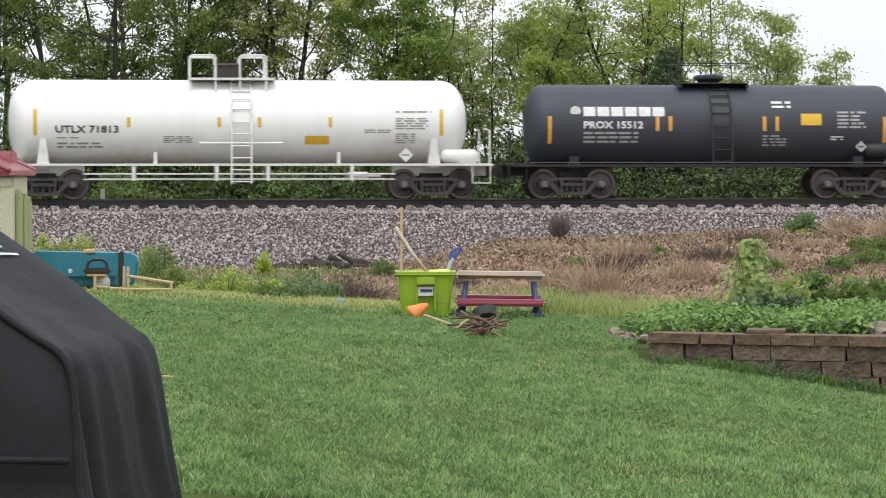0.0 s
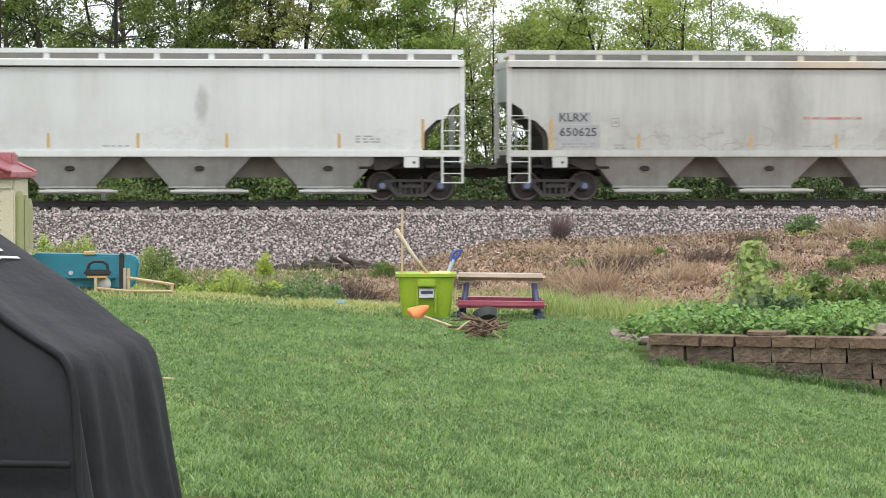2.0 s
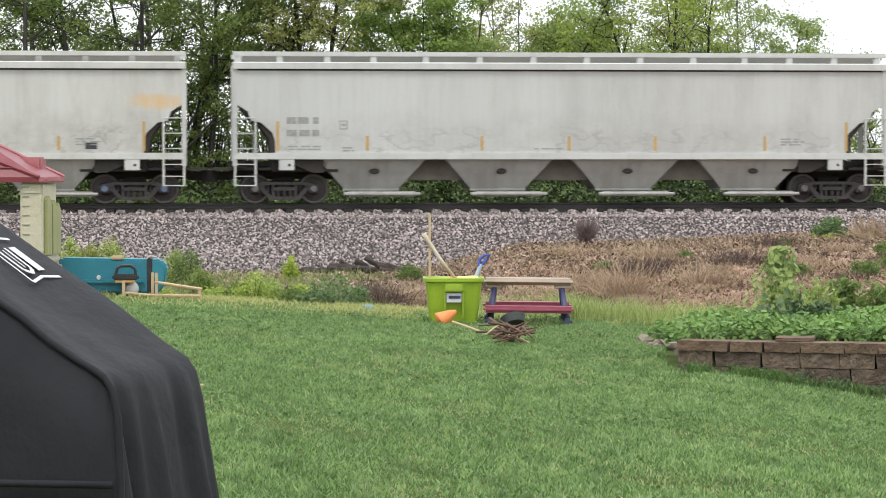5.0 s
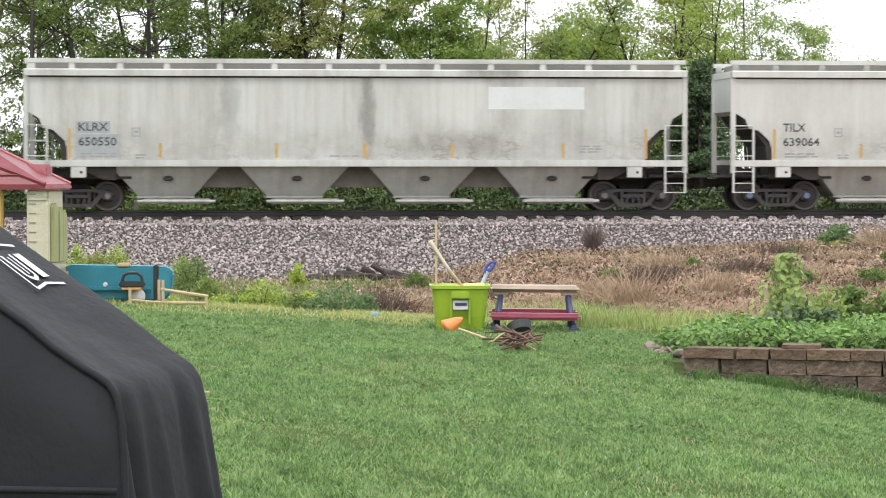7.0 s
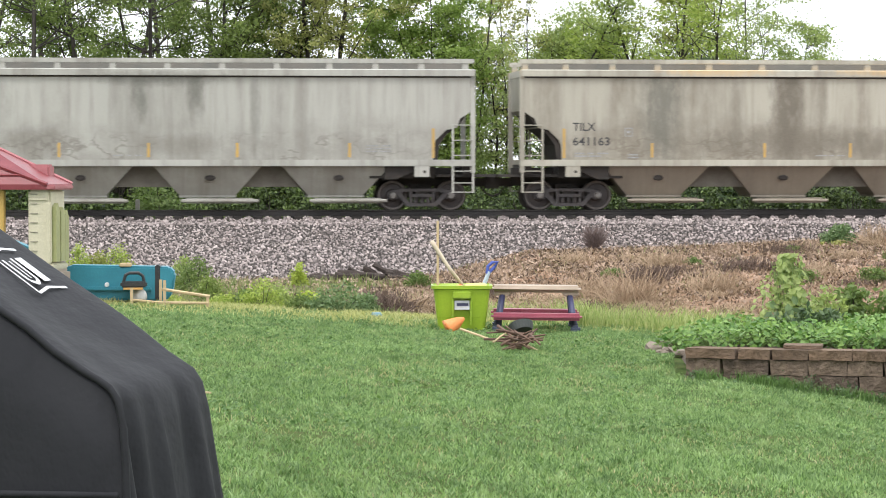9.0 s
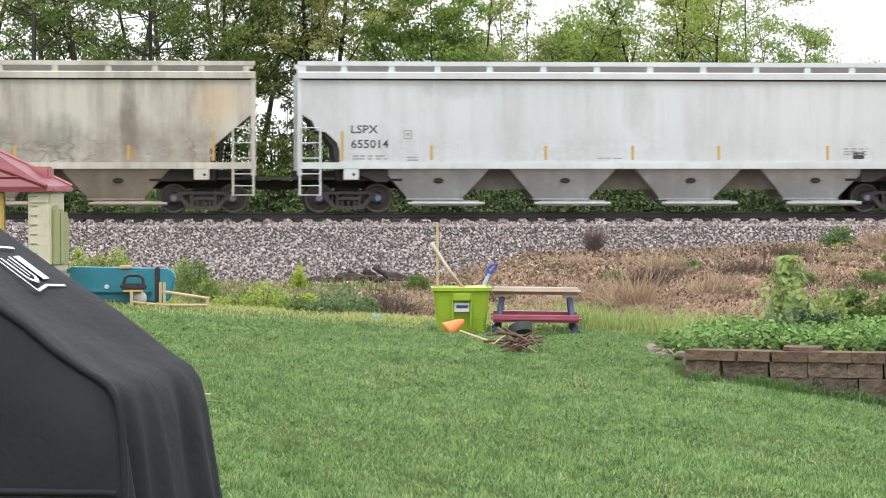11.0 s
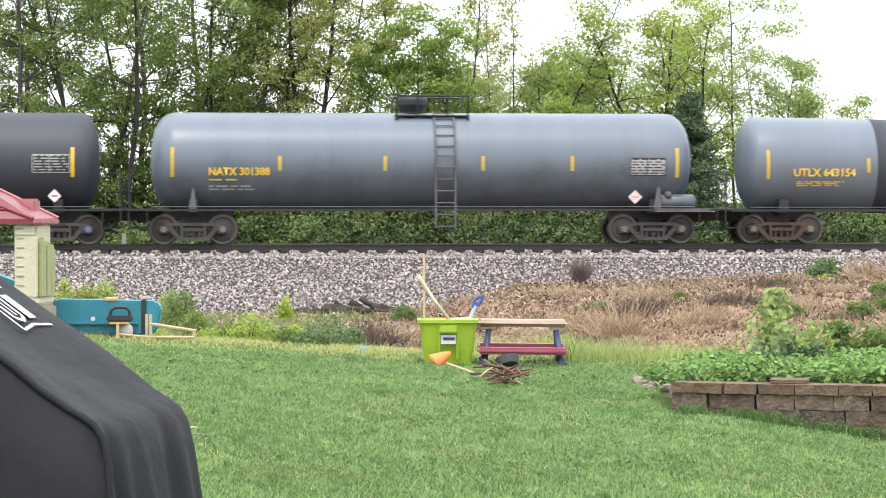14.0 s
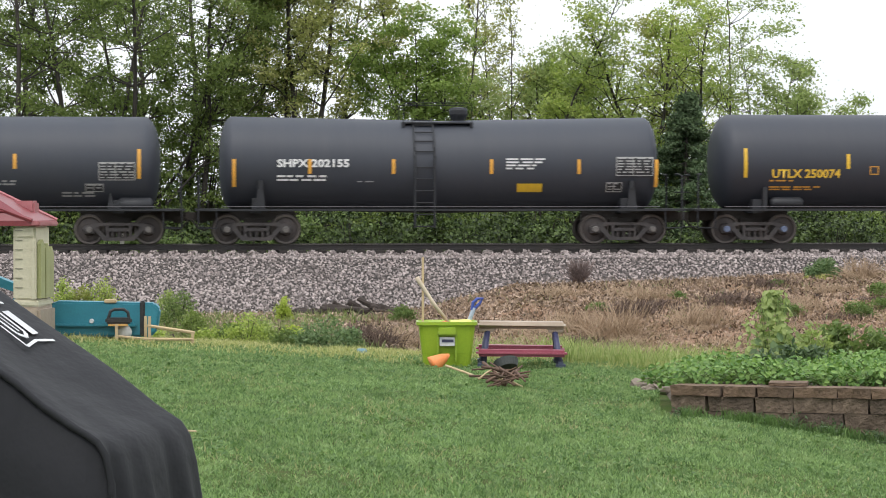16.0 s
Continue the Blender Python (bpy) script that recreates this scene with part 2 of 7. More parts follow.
def prism(bm, poly, y0, y1):
    """Polygon in x, z pushed through from y0 to y1."""
    a = [bm.verts.new((x, y0, z)) for x, z in poly]
    b = [bm.verts.new((x, y1, z)) for x, z in poly]
    bm.faces.new(a)
    bm.faces.new(b[::-1])
    for i in range(len(poly)):
        j = (i + 1) % len(poly)
        bm.faces.new((a[j], a[i], b[i], b[j]))
    return bm


def tube(bm, points, r, seg=6, r1=None):
    pts = [Vector(q) for q in points]
    rings = []
    for i, q in enumerate(pts):
        d = (pts[min(i + 1, len(pts) - 1)] - pts[max(i - 1, 0)]).normalized()
        side = d.cross(Vector((0.13, 0.31, 0.94))).normalized()
        if side.length < 0.1:
            side = d.cross(Vector((1, 0, 0))).normalized()
        up = side.cross(d)
        rr = r if r1 is None else r + (r1 - r) * i / (len(pts) - 1)
        rings.append([bm.verts.new(q + rr * (math.cos(a) * side + math.sin(a) * up)) for a in (2 * math.pi * k / seg for k in range(seg))])
    for a, b in zip(rings, rings[1:]):
        for k in range(seg):
            bm.faces.new((a[k], a[(k + 1) % seg], b[(k + 1) % seg], b[k]))
    bm.faces.new(rings[0][::-1])
    bm.faces.new(rings[-1])
    return bm


def lathe(bm, profile, seg=24, axis="y", centre=(0, 0, 0)):
    """Profile of (along, radius) turned round an axis through centre."""
    c, rings = Vector(centre), []
    for a, r in profile:
        ring = []
        for k in range(seg):
            u, v = r * math.cos(2 * math.pi * k / seg), r * math.sin(2 * math.pi * k / seg)
            q = {"x": (a, u, v), "y": (u, a, v), "z": (u, v, a)}[axis]
            ring.append(bm.verts.new(c + Vector(q)))
        rings.append(ring)
    for a, b in zip(rings, rings[1:]):
        for k in range(seg):
            bm.faces.new((a[k], a[(k + 1) % seg], b[(k + 1) % seg], b[k]))
    bm.faces.new(rings[0][::-1])
    bm.faces.new(rings[-1])
    bmesh.ops.recalc_face_normals(bm, faces=bm.faces)
    return bm


def B():
    return bmesh.new()


MESHES = {}


def shared(key, make, material, smooth=False):
    """Mesh data made once and shared by alike pieces."""
    k = (key, material.name)
    if k not in MESHES:
        bm = make()
        me = bpy.data.meshes.new(key)
        bm.to_mesh(me)
        bm.free()
        for q in me.polygons:
            q.use_smooth = smooth
        me.materials.append(material)
        MESHES[k] = me
    return MESHES[k]


def lettering(words, height, width, material, bold=0.03):
    """Words as thin mesh standing in x, z, facing -y, fitted to a height and width."""
    cu = bpy.data.curves.new("lettering", "FONT")
    cu.body, cu.resolution_u = words, 2
    cu.extrude, cu.offset = 0.0, bold
    ob = bpy.data.objects.new("lettering", cu)
    me = bpy.data.meshes.new_from_object(ob)
    bpy.data.objects.remove(ob)
    v = np.empty(len(me.vertices) * 3)
    me.vertices.foreach_get("co", v)
    v = v.reshape(-1, 3)
    lo, hi = v.min(0), v.max(0)
    x = (v[:, 0] - lo[0]) / (hi[0] - lo[0]) * width
    z = (v[:, 1] - lo[1]) / (hi[1] - lo[1]) * height
    v = np.stack([x, np.zeros(len(x)), z], 1)
    me.vertices.foreach_set("co", v.ravel())
    me.materials.clear()
    me.materials.append(material)
    return me

# ---------------------------------------------------------------- ground
def step(a, b, v):
    q = np.clip((v - a) / (b - a), 0, 1)
    return q * q * (3 - 2 * q)


def lawn_z(x, y):
    z = 0.03 - 0.06 * (x - 2.4)
    z = z - 0.085 * np.clip(x - 3.9, 0, 3.5) * step(30, 22, y) + 0.05 * step(3.0, 3.8, x) * step(17, 20, y)
    return np.clip(z, -0.6, 0.6)


def bank_z(x, y):
    """Ground in front of the embankment: flat and low, with an earth bank to the east."""
    low = -1.93 + 0.2 * step(60, 79, y)
    top = -0.95 + 0.32 * step(10, 21, x)
    rise = step(6.0, 10.2, x) * step(64, 80.5, y)
    return low + (top - low) * rise


def bed_z(x, y):
    """Embankment: ballast shoulder and slope on both sides of the track."""
    d = np.abs(y - TRACK_Y)
    return np.minimum(-0.13, -0.13 - (d - 2.3) / 1.9)


def ground_z(x, y):
    x, y = np.asarray(x, float), np.asarray(y, float)
    near = lawn_z(x, y)
    far = bank_z(x, y)
    k = step(27.4, 38, y)
    z = near * (1 - k) + far * k
    back = step(84, 96, y)
    z = z * (1 - back) + (-0.7) * back
    return np.where(np.abs(y - TRACK_Y) < 8, np.maximum(z, bed_z(x, y) - 0.12), z)


def ground():
    xs = np.unique(np.concatenate([np.linspace(-900, -40, 14), np.linspace(-40, -8, 17), np.linspace(-8, 30, 153), np.linspace(30, 70, 21), np.linspace(70, 900, 14)]))
    ys = np.unique(np.concatenate([np.linspace(-60, 4, 17), np.linspace(4, 34, 91), np.linspace(34, 62, 29), np.linspace(62, 95, 133), np.linspace(95, 130, 18), np.linspace(130, 2500, 16)]))
    gx, gy = np.meshgrid(xs, ys)
    gz = ground_z(gx, gy)
    wob = np.array([noise.noise((x * 0.9, y * 0.9, 0)) * 0.02 + noise.noise((x * 2.6, y * 2.6, 4)) * 0.05 * (60 < y < 83) + noise.noise((x * 0.8, y * 0.5, 9)) * 0.13 * (60 < y < 79) for x, y in zip(gx.ravel(), gy.ravel())])
    v = np.stack([gx.ravel(), gy.ravel(), gz.ravel() + wob], 1)
    w = len(xs)
    i = (np.arange(len(ys) - 1)[:, None] * w + np.arange(w - 1)[None]).ravel()
    fc = np.stack([i, i + 1, i + w + 1, i + w], 1)
    m, n, l, p = node_mat("lawn_and_earth")
    sep = n.new("ShaderNodeSeparateXYZ")
    l.new(n.new("ShaderNodeTexCoord").outputs["Object"], sep.inputs[0])
    green = mixed(n, l, ramp(n, l, tex(n, l, 0.9, (1, 1, 1), 2), 0.35, 0.65), (0.045, 0.08, 0.02), (0.075, 0.11, 0.03))
    green = mixed(n, l, ramp(n, l, tex(n, l, 9, (1, 1, 1), 2), 0.45, 0.75), green, (0.1, 0.095, 0.045))
    earth = mixed(n, l, ramp(n, l, tex(n, l, 1.1, (1, 1, 1), 7, 6, 0.7), 0.35, 0.65), (0.22, 0.125, 0.08), (0.36, 0.24, 0.165))
    earth = mixed(n, l, ramp(n, l, tex(n, l, 14, (1, 1, 1), 1, 5, 0.7), 0.5, 0.75), earth, (0.33, 0.26, 0.2))
    earth = mixed(n, l, ramp(n, l, tex(n, l, 0.6, (1, 1, 1), 11, 5, 0.7), 0.55, 0.7), earth, (0.1, 0.13, 0.045))
    far = ramp(n, l, sep.outputs["Y"], 28.5, 34.0)
    # green low ground to the west, bare earth on the bank to the east
    low = mixed(n, l, ramp(n, l, tex(n, l, 1.6, (1, 1, 1), 5, 5, 0.7), 0.35, 0.65), (0.1, 0.12, 0.04), (0.17, 0.14, 0.075))
    earth = mixed(n, l, ramp(n, l, times(n, l, sep.outputs["X"], times(n, l, tex(n, l, 0.8, (1, 1, 1), 15), 3.0), "SUBTRACT"), 3.6, 5.2), low, earth)
    col = mixed(n, l, far, green, earth)
    # behind the track the ground colour is darkened to read as deep undergrowth
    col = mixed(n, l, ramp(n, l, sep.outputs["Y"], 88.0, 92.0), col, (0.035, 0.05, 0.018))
    l.new(col, p.inputs["Base Color"])
    p.inputs["Roughness"].default_value = 0.95
    p.inputs["Specular IOR Level"].default_value = 0.05
    b = n.new("ShaderNodeBump")
    b.inputs["Strength"].default_value, b.inputs["Distance"].default_value = 0.6, 0.05
    l.new(tex(n, l, 25), b.inputs["Height"])
    l.new(b.outputs[0], p.inputs["Normal"])
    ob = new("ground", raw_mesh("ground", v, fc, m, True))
    tagged(ob, "mown green lawn sloping to a brown earth bank", "ground", kind="structure")


def scatter_blades(name, xy, z, hmin, hmax, wide, material, rng, lean=0.5, tall=None):
    """Many bent blades in one mesh: two quads each."""
    k = len(xy)
    h = rng.uniform(hmin, hmax, k) * (1 if tall is None else tall)
    a = rng.uniform(0, 2 * np.pi, k)
    b = rng.uniform(0, 2 * np.pi, k)
    w = rng.uniform(0.6, 1.2, k) * wide
    base = np.column_stack([xy, z])
    side = np.column_stack([np.cos(a), np.sin(a), np.zeros(k)]) * w[:, None] / 2
    bend = np.column_stack([np.cos(b), np.sin(b), np.zeros(k)]) * (h * rng.uniform(0.1, 1, k) * lean)[:, None]
    up = np.column_stack([np.zeros(k), np.zeros(k), h])
    v = np.stack([base - side, base + side, base + 0.35 * bend + 0.6 * up + 0.8 * side, base + 0.35 * bend + 0.6 * up - 0.8 * side, base + bend + up], 1).reshape(-1, 3)
    o = (np.arange(k) * 5)[:, None]
    tri = np.concatenate([o + [0, 1, 2], o + [0, 2, 3], o + [3, 2, 4]], 1).reshape(-1, 3)
    return new(name, raw_mesh(name, v, tri, material))


GRASS = leafy("lawn_grass", (0.085, 0.162, 0.054), (0.38, 0.52, 0.235), 0.35, 0.45, 0.55, (0.45, 0.54, 0.27))
GRASS_DRY = leafy("dry_grass", (0.36, 0.37, 0.17), (0.5, 0.46, 0.28), 0.2, 0.4)
ROUGH = leafy("rough_bank_grass", (0.13, 0.19, 0.06), (0.36, 0.38, 0.17), 0.4, 0.35)
GRASS_TALL = leafy("tall_edge_grass", (0.22, 0.3, 0.09), (0.52, 0.54, 0.26), 0.3, 0.45)
GRASS_PALE = leafy("pale_edge_grass", (0.34, 0.36, 0.13), (0.66, 0.6, 0.32), 0.3, 0.45)
CLOVER = leafy("clover_leaves", (0.07, 0.14, 0.04), (0.17, 0.27, 0.08), 0.3, 0.3)
LITTER = leafy("leaf_litter", (0.06, 0.038, 0.028), (0.57, 0.425, 0.32), 0.35, 0.1, 0.9)
STRAW = leafy("dead_grass_straw", (0.2, 0.135, 0.095), (0.5, 0.37, 0.26), 0.35, 0.2, 0.8)


def in_wedge(rng, k, y0, y1, left=-0.085, right=0.285):
    """Points even over the strip of ground between y0 and y1 that widens away from the house."""
    y = np.sqrt(rng.uniform(y0 * y0, y1 * y1, k))
    return np.column_stack([y * rng.uniform(left, right, k), y])


def in_bed(xy):
    """True inside the planting bed or the stone wall."""
    return (xy[:, 0] > np.maximum(3.58, 0.17 * xy[:, 1] + 0.05)) & (xy[:, 1] > 20.3 - 0.36 * (xy[:, 0] - 3.6)) & (xy[:, 1] < 24.4)


def lawn():
    rng = np.random.default_rng(3)
    xy = in_wedge(rng, 560000, 11.2, 29.8)
    patch = np.array([noise.noise((x * 1.1, y * 0.6, 3)) + 0.6 * noise.noise((x * 3.5, y * 2, 8)) for x, y in xy])
    tuft = np.array([noise.noise((x * 13, y * 6, 13)) for x, y in xy])
    keep = ~in_bed(xy) & (rng.uniform(0, 1, len(xy)) < np.clip(0.92 + patch * 0.3 + tuft * 0.4, 0.35, 1))
    xy, patch, tuft = xy[keep], patch[keep], tuft[keep]
    z = ground_z(xy[:, 0], xy[:, 1]) - 0.005
    dry = rng.uniform(0, 1, len(xy)) < np.clip(0.02 - patch * 0.1, 0.004, 0.12)
    tagged(scatter_blades("lawn_grass", xy[~dry], z[~dry], 0.014, 0.038, 0.0102, GRASS, rng, 1.15, np.clip(1 + 0.55 * tuft[~dry] + 0.35 * patch[~dry], 0.55, 1.5)), "short green mown lawn grass", "grass", kind="stuff")
    tagged(scatter_blades("dry_lawn_blades", xy[dry], z[dry], 0.015, 0.042, 0.0085, GRASS_DRY, rng, 1.2), "pale dry blades among the lawn grass", "grass", kind="stuff")
    # dark clover clumps in the lawn
    xy = in_wedge(rng, 3000, 15.0, 28.2)
    pn = np.array([noise.noise((x * 1.7, y * 0.7, 51)) for x, y in xy])
    xy = xy[~in_bed(xy) & (pn > 0.02 - 0.25 * step(20, 27, xy[:, 1]))]
    c = np.column_stack([xy, ground_z(xy[:, 0], xy[:, 1]) + 0.016])
    c = np.repeat(c, 9, 0) + rng.normal(size=(len(c) * 9, 3)) * np.array([0.035, 0.06, 0.009])
    v, fc = broad_leaves(rng, c, rng.normal(size=(len(c), 3)) * 0.5 + np.array([0, -0.4, 1]), 0.015)
    tagged(new("clover", raw_mesh("clover", v, fc, CLOVER)), "dark green clover clumps in the lawn", "clover", kind="stuff")
    # short pale fringe where the mower stops, and taller green grass beside the table
    xy = in_wedge(rng, 90000, 25.8, 30.2)
    pn = np.array([noise.noise((x * 1.3, y * 0.8, 31)) for x, y in xy])
    xy = xy[rng.uniform(0, 1, len(xy)) < (0.06 + 0.9 * step(25.8, 28.0, xy[:, 1])) * np.clip(0.65 + 1.6 * pn, 0.15, 1.2)]
    tagged(scatter_blades("edge_grass", xy, ground_z(xy[:, 0], xy[:, 1]) - 0.01, 0.025, 0.09, 0.011, GRASS_PALE, rng, 1.2), "short pale uncut grass at the lawn's edge", "grass", kind="stuff")
    k = 9000
    xy = np.column_stack([rng.uniform(2.9, 5.6, k), rng.uniform(26.6, 31.0, k)])
    pn = np.array([noise.noise((x * 2.2, y * 1.2, 37)) for x, y in xy])
    xy = xy[(rng.uniform(-0.35, 0.45, k) < pn) & (xy[:, 0] > 3.6 - 1.2 * (xy[:, 1] > 27.5))]
    tagged(scatter_blades("tall_edge_grass", xy, ground_z(xy[:, 0], xy[:, 1]) - 0.01, 0.1, 0.3, 0.011, GRASS_TALL, rng, 0.8), "tall bright grass beside the picnic table", "grass", kind="stuff")
    # uncut tufts along the foot of the garden wall
    k = 9000
    x = rng.uniform(3.6, 6.6, k)
    y = 20.14 - 0.33 * (x - 3.62) + 0.05 * (x - 3.62) ** 2 - 0.02 - np.abs(rng.normal(size=k)) * 0.07 - 0.1
    pn = np.array([noise.noise((a * 3, 0, 3)) for a in x])
    keep = rng.uniform(-0.5, 0.6, k) < pn
    xy = np.column_stack([x, y])[keep]
    tagged(scatter_blades("wall_foot_grass", xy, ground_z(xy[:, 0], xy[:, 1]) - 0.01, 0.03, 0.12, 0.008, CLOVER, rng, 0.8), "uncut grass tufts along the foot of the wall", "grass", kind="stuff")
    # straw and weeds on the low ground and the bank
    k = 60000
    x, y = rng.uniform(-8, 26, k), rng.uniform(57, 80.3, k)
    pt = np.array([noise.noise((a * 0.5, b * 0.5, 1)) for a, b in zip(x, y)])
    keep = (rng.uniform(-0.55, 0.5, k) < pt) & (bank_z(x, y) > bed_z(x, y) - 0.05) & (x > 5.4 + rng.normal(size=k) * 0.5)
    xy = np.column_stack([x, y])[keep]
    tagged(scatter_blades("dead_grass", xy, ground_z(xy[:, 0], xy[:, 1]) - 0.02, 0.06, 0.34, 0.02, STRAW, rng, 2.2), "flattened straw-brown dead grass on the bank", "grass", kind="stuff")
    # dead leaves, clods and twigs strewn over the bank
    k = 70000
    x, y = rng.uniform(-8, 26, k), 80.4 - np.abs(rng.normal(size=k)) * 10
    keep = (bank_z(x, y) > bed_z(x, y) - 0.12) & (y > 56) & ((x > 5.2 + rng.normal(size=k) * 0.5) | (rng.uniform(0, 1, k) < 0.08))
    c = np.column_stack([x, y, ground_z(x, y) + rng.uniform(-0.02, 0.12, k)])[keep]
    v, fc = leaf_cloud(rng, c, 1, 0.02, 0.066)
    tagged(new("leaf_litter", raw_mesh("leaf_litter", v, fc, LITTER)), "brown dead leaves and twigs strewn over the bank", "litter", kind="stuff")
    k = 34000
    x, y = rng.uniform(-8, 26, k), rng.uniform(58, 80, k)
    pt = np.array([noise.noise((a * 0.35, b * 0.35, 21)) for a, b in zip(x, y)])
    keep = ((pt > 0.2) & (rng.uniform(0, 1, k) < 0.12)) | (rng.uniform(0, 1, k) < 0.03) | ((x < 4.8 + pt * 2) & (rng.uniform(0, 1, k) < 0.95) & (y < 78.5 + 3 * pt))
    xy = np.column_stack([x, y])[keep]
    tagged(scatter_blades("rough_grass", xy, ground_z(xy[:, 0], xy[:, 1]) - 0.02, 0.08, 0.34, 0.024, ROUGH, rng, 1.1), "rough green grass on the low ground", "grass", kind="stuff")


# ---------------------------------------------------------------- track
def stones(name, xy, z, size, material, rng, label):
    k = len(xy)
    oct_v = np.array([(-1, -1, -1), (1, -1, -1), (1, 1, -1), (-1, 1, -1), (-1, -1, 1), (1, -1, 1), (1, 1, 1), (-1, 1, 1)], float) * 0.5
    oct_f = np.array([(0, 3, 2, 1), (4, 5, 6, 7), (0, 1, 5, 4), (1, 2, 6, 5), (2, 3, 7, 6), (3, 0, 4, 7)])
    q = rng.normal(size=(k, 4))
    q /= np.linalg.norm(q, axis=1)[:, None]
    w, a, b, c = q.T
    R = np.stack([1 - 2 * (b * b + c * c), 2 * (a * b - c * w), 2 * (a * c + b * w), 2 * (a * b + c * w), 1 - 2 * (a * a + c * c), 2 * (b * c - a * w), 2 * (a * c - b * w), 2 * (b * c + a * w), 1 - 2 * (a * a + b * b)], 1).reshape(k, 3, 3)
    v = oct_v[None] * rng.uniform(0.65, 1.25, (k, 8, 1)) * (rng.uniform(0.5, 1.3, (k, 1, 3)) * size)
    v = np.einsum("kij,kvj->kvi", R, v) + np.column_stack([xy, z])[:, None]
    fc = (np.arange(k) * 8)[:, None, None] + oct_f[None]
    ob = new(name, raw_mesh(name, v.reshape(-1, 3), fc.reshape(-1, 4), material))
    return tagged(ob, label, "gravel", kind="stuff")


STRAY = surf("dusty_stone", (0.32, 0.235, 0.18), (0.16, 0.11, 0.08), 2, 0.9, island=0.8)


def track():
    # embankment body, its near-black colour painting the shade between the stones
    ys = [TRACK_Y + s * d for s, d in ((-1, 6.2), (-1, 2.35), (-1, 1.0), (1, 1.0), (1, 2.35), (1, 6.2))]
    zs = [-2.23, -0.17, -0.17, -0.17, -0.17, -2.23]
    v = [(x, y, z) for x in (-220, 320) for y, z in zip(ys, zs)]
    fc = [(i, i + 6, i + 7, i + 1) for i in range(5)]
    ob = new("embankment", raw_mesh("embankment", v, fc, BALLAST_GAPS))
    tagged(ob, "grey crushed-stone railway embankment", "embankment", kind="structure")
    rng = np.random.default_rng(9)
    gx, gd = np.meshgrid(np.arange(-9, 27, 0.068), np.concatenate([np.arange(0.85, 2.3, 0.1), np.arange(2.3, 6.0, 0.09)]))
    x = gx.ravel() + rng.uniform(-0.035, 0.035, gx.size)
    d = gd.ravel() + rng.uniform(-0.045, 0.045, gx.size)
    k = len(x)
    y = TRACK_Y - d
    # heaped up in the cribs between the ties
    crib = np.abs((x + 12) / 0.6 - np.round((x + 12) / 0.6)) * 2
    z = bed_z(x, y) - 0.03 + 0.09 * step(0.42, 0.72, crib) * step(1.75, 1.25, d) + 0.09 * step(1.9, 1.4, d) * step(1.2, 1.35, d) + 0.07 * step(1.35, 1.2, d) * step(0.42, 0.72, crib) + rng.uniform(-0.02, 0.02, k)
    keep = z > bank_z(x, y) - 0.08 + np.array([0.12 * noise.noise((a, 2 * b, 5)) for a, b in zip(x, y)])
    stones("ballast_stones", np.column_stack([x, y])[keep], z[keep], 0.067, BALLAST, rng, "angular grey and pinkish ballast stones")
    # stray stones in the earth below
    k = 5200
    x, y = rng.uniform(-8, 26, k), 80.6 - np.abs(rng.normal(size=k)) * 6
    keep = bank_z(x, y) > bed_z(x, y)
    stones("stray_stones", np.column_stack([x, y])[keep], bank_z(x, y)[keep] + 0.02, 0.095, STRAY, rng, "stray grey stones in the brown earth")
    prof = [(-0.07, 0), (0.07, 0), (0.07, 0.02), (0.012, 0.035), (0.012, 0.125), (0.036, 0.135), (0.036, 0.165), (0.028, 0.172), (-0.028, 0.172), (-0.036, 0.165), (-0.036, 0.135), (-0.012, 0.125), (-0.012, 0.035), (-0.07, 0.02)]
    for s in (-1, 1):
        yc = TRACK_Y + s * 0.755
        bm = B()
        a = [bm.verts.new((-220, yc + u, RAIL_Z - 0.172 + w)) for u, w in prof]
        b = [bm.verts.new((320, yc + u, RAIL_Z - 0.172 + w)) for u, w in prof]
        for i in range(len(prof)):
            j = (i + 1) % len(prof)
            fq = bm.faces.new((a[i], a[j], b[j], b[i]))
            fq.material_index = 1 if 6 <= i <= 8 else 0
        ob = mesh_ob("rail", bm, RAIL_STEEL)
        ob.data.materials.append(RAIL_HEAD)
        tagged(ob, "brown steel rail with a worn bright head", "rail", "rails", "structure")
    me = shared("tie", lambda: box(B(), -0.14, 0.14, -1.33, 1.33, -0.17, 0.0, 0.012), TIE)
    rng2 = random.Random(4)
    for i in range(84):
        ob = new("railway_tie", me)
        ob.matrix_basis = pose(-12 + i * 0.6 + rng2.uniform(-0.03, 0.03), TRACK_Y + rng2.uniform(-0.05, 0.05), RAIL_Z - 0.172 - 0.004, 0, 0, rng2.uniform(-1.5, 1.5))
        tagged(ob, "weathered dark wooden railway tie under the rails", "railway tie", "ties under the rails", "structure")


# ---------------------------------------------------------------- train
AXLE = 0.895
WHEEL_R = 0.457
WHEELSETS = []
CARS = []


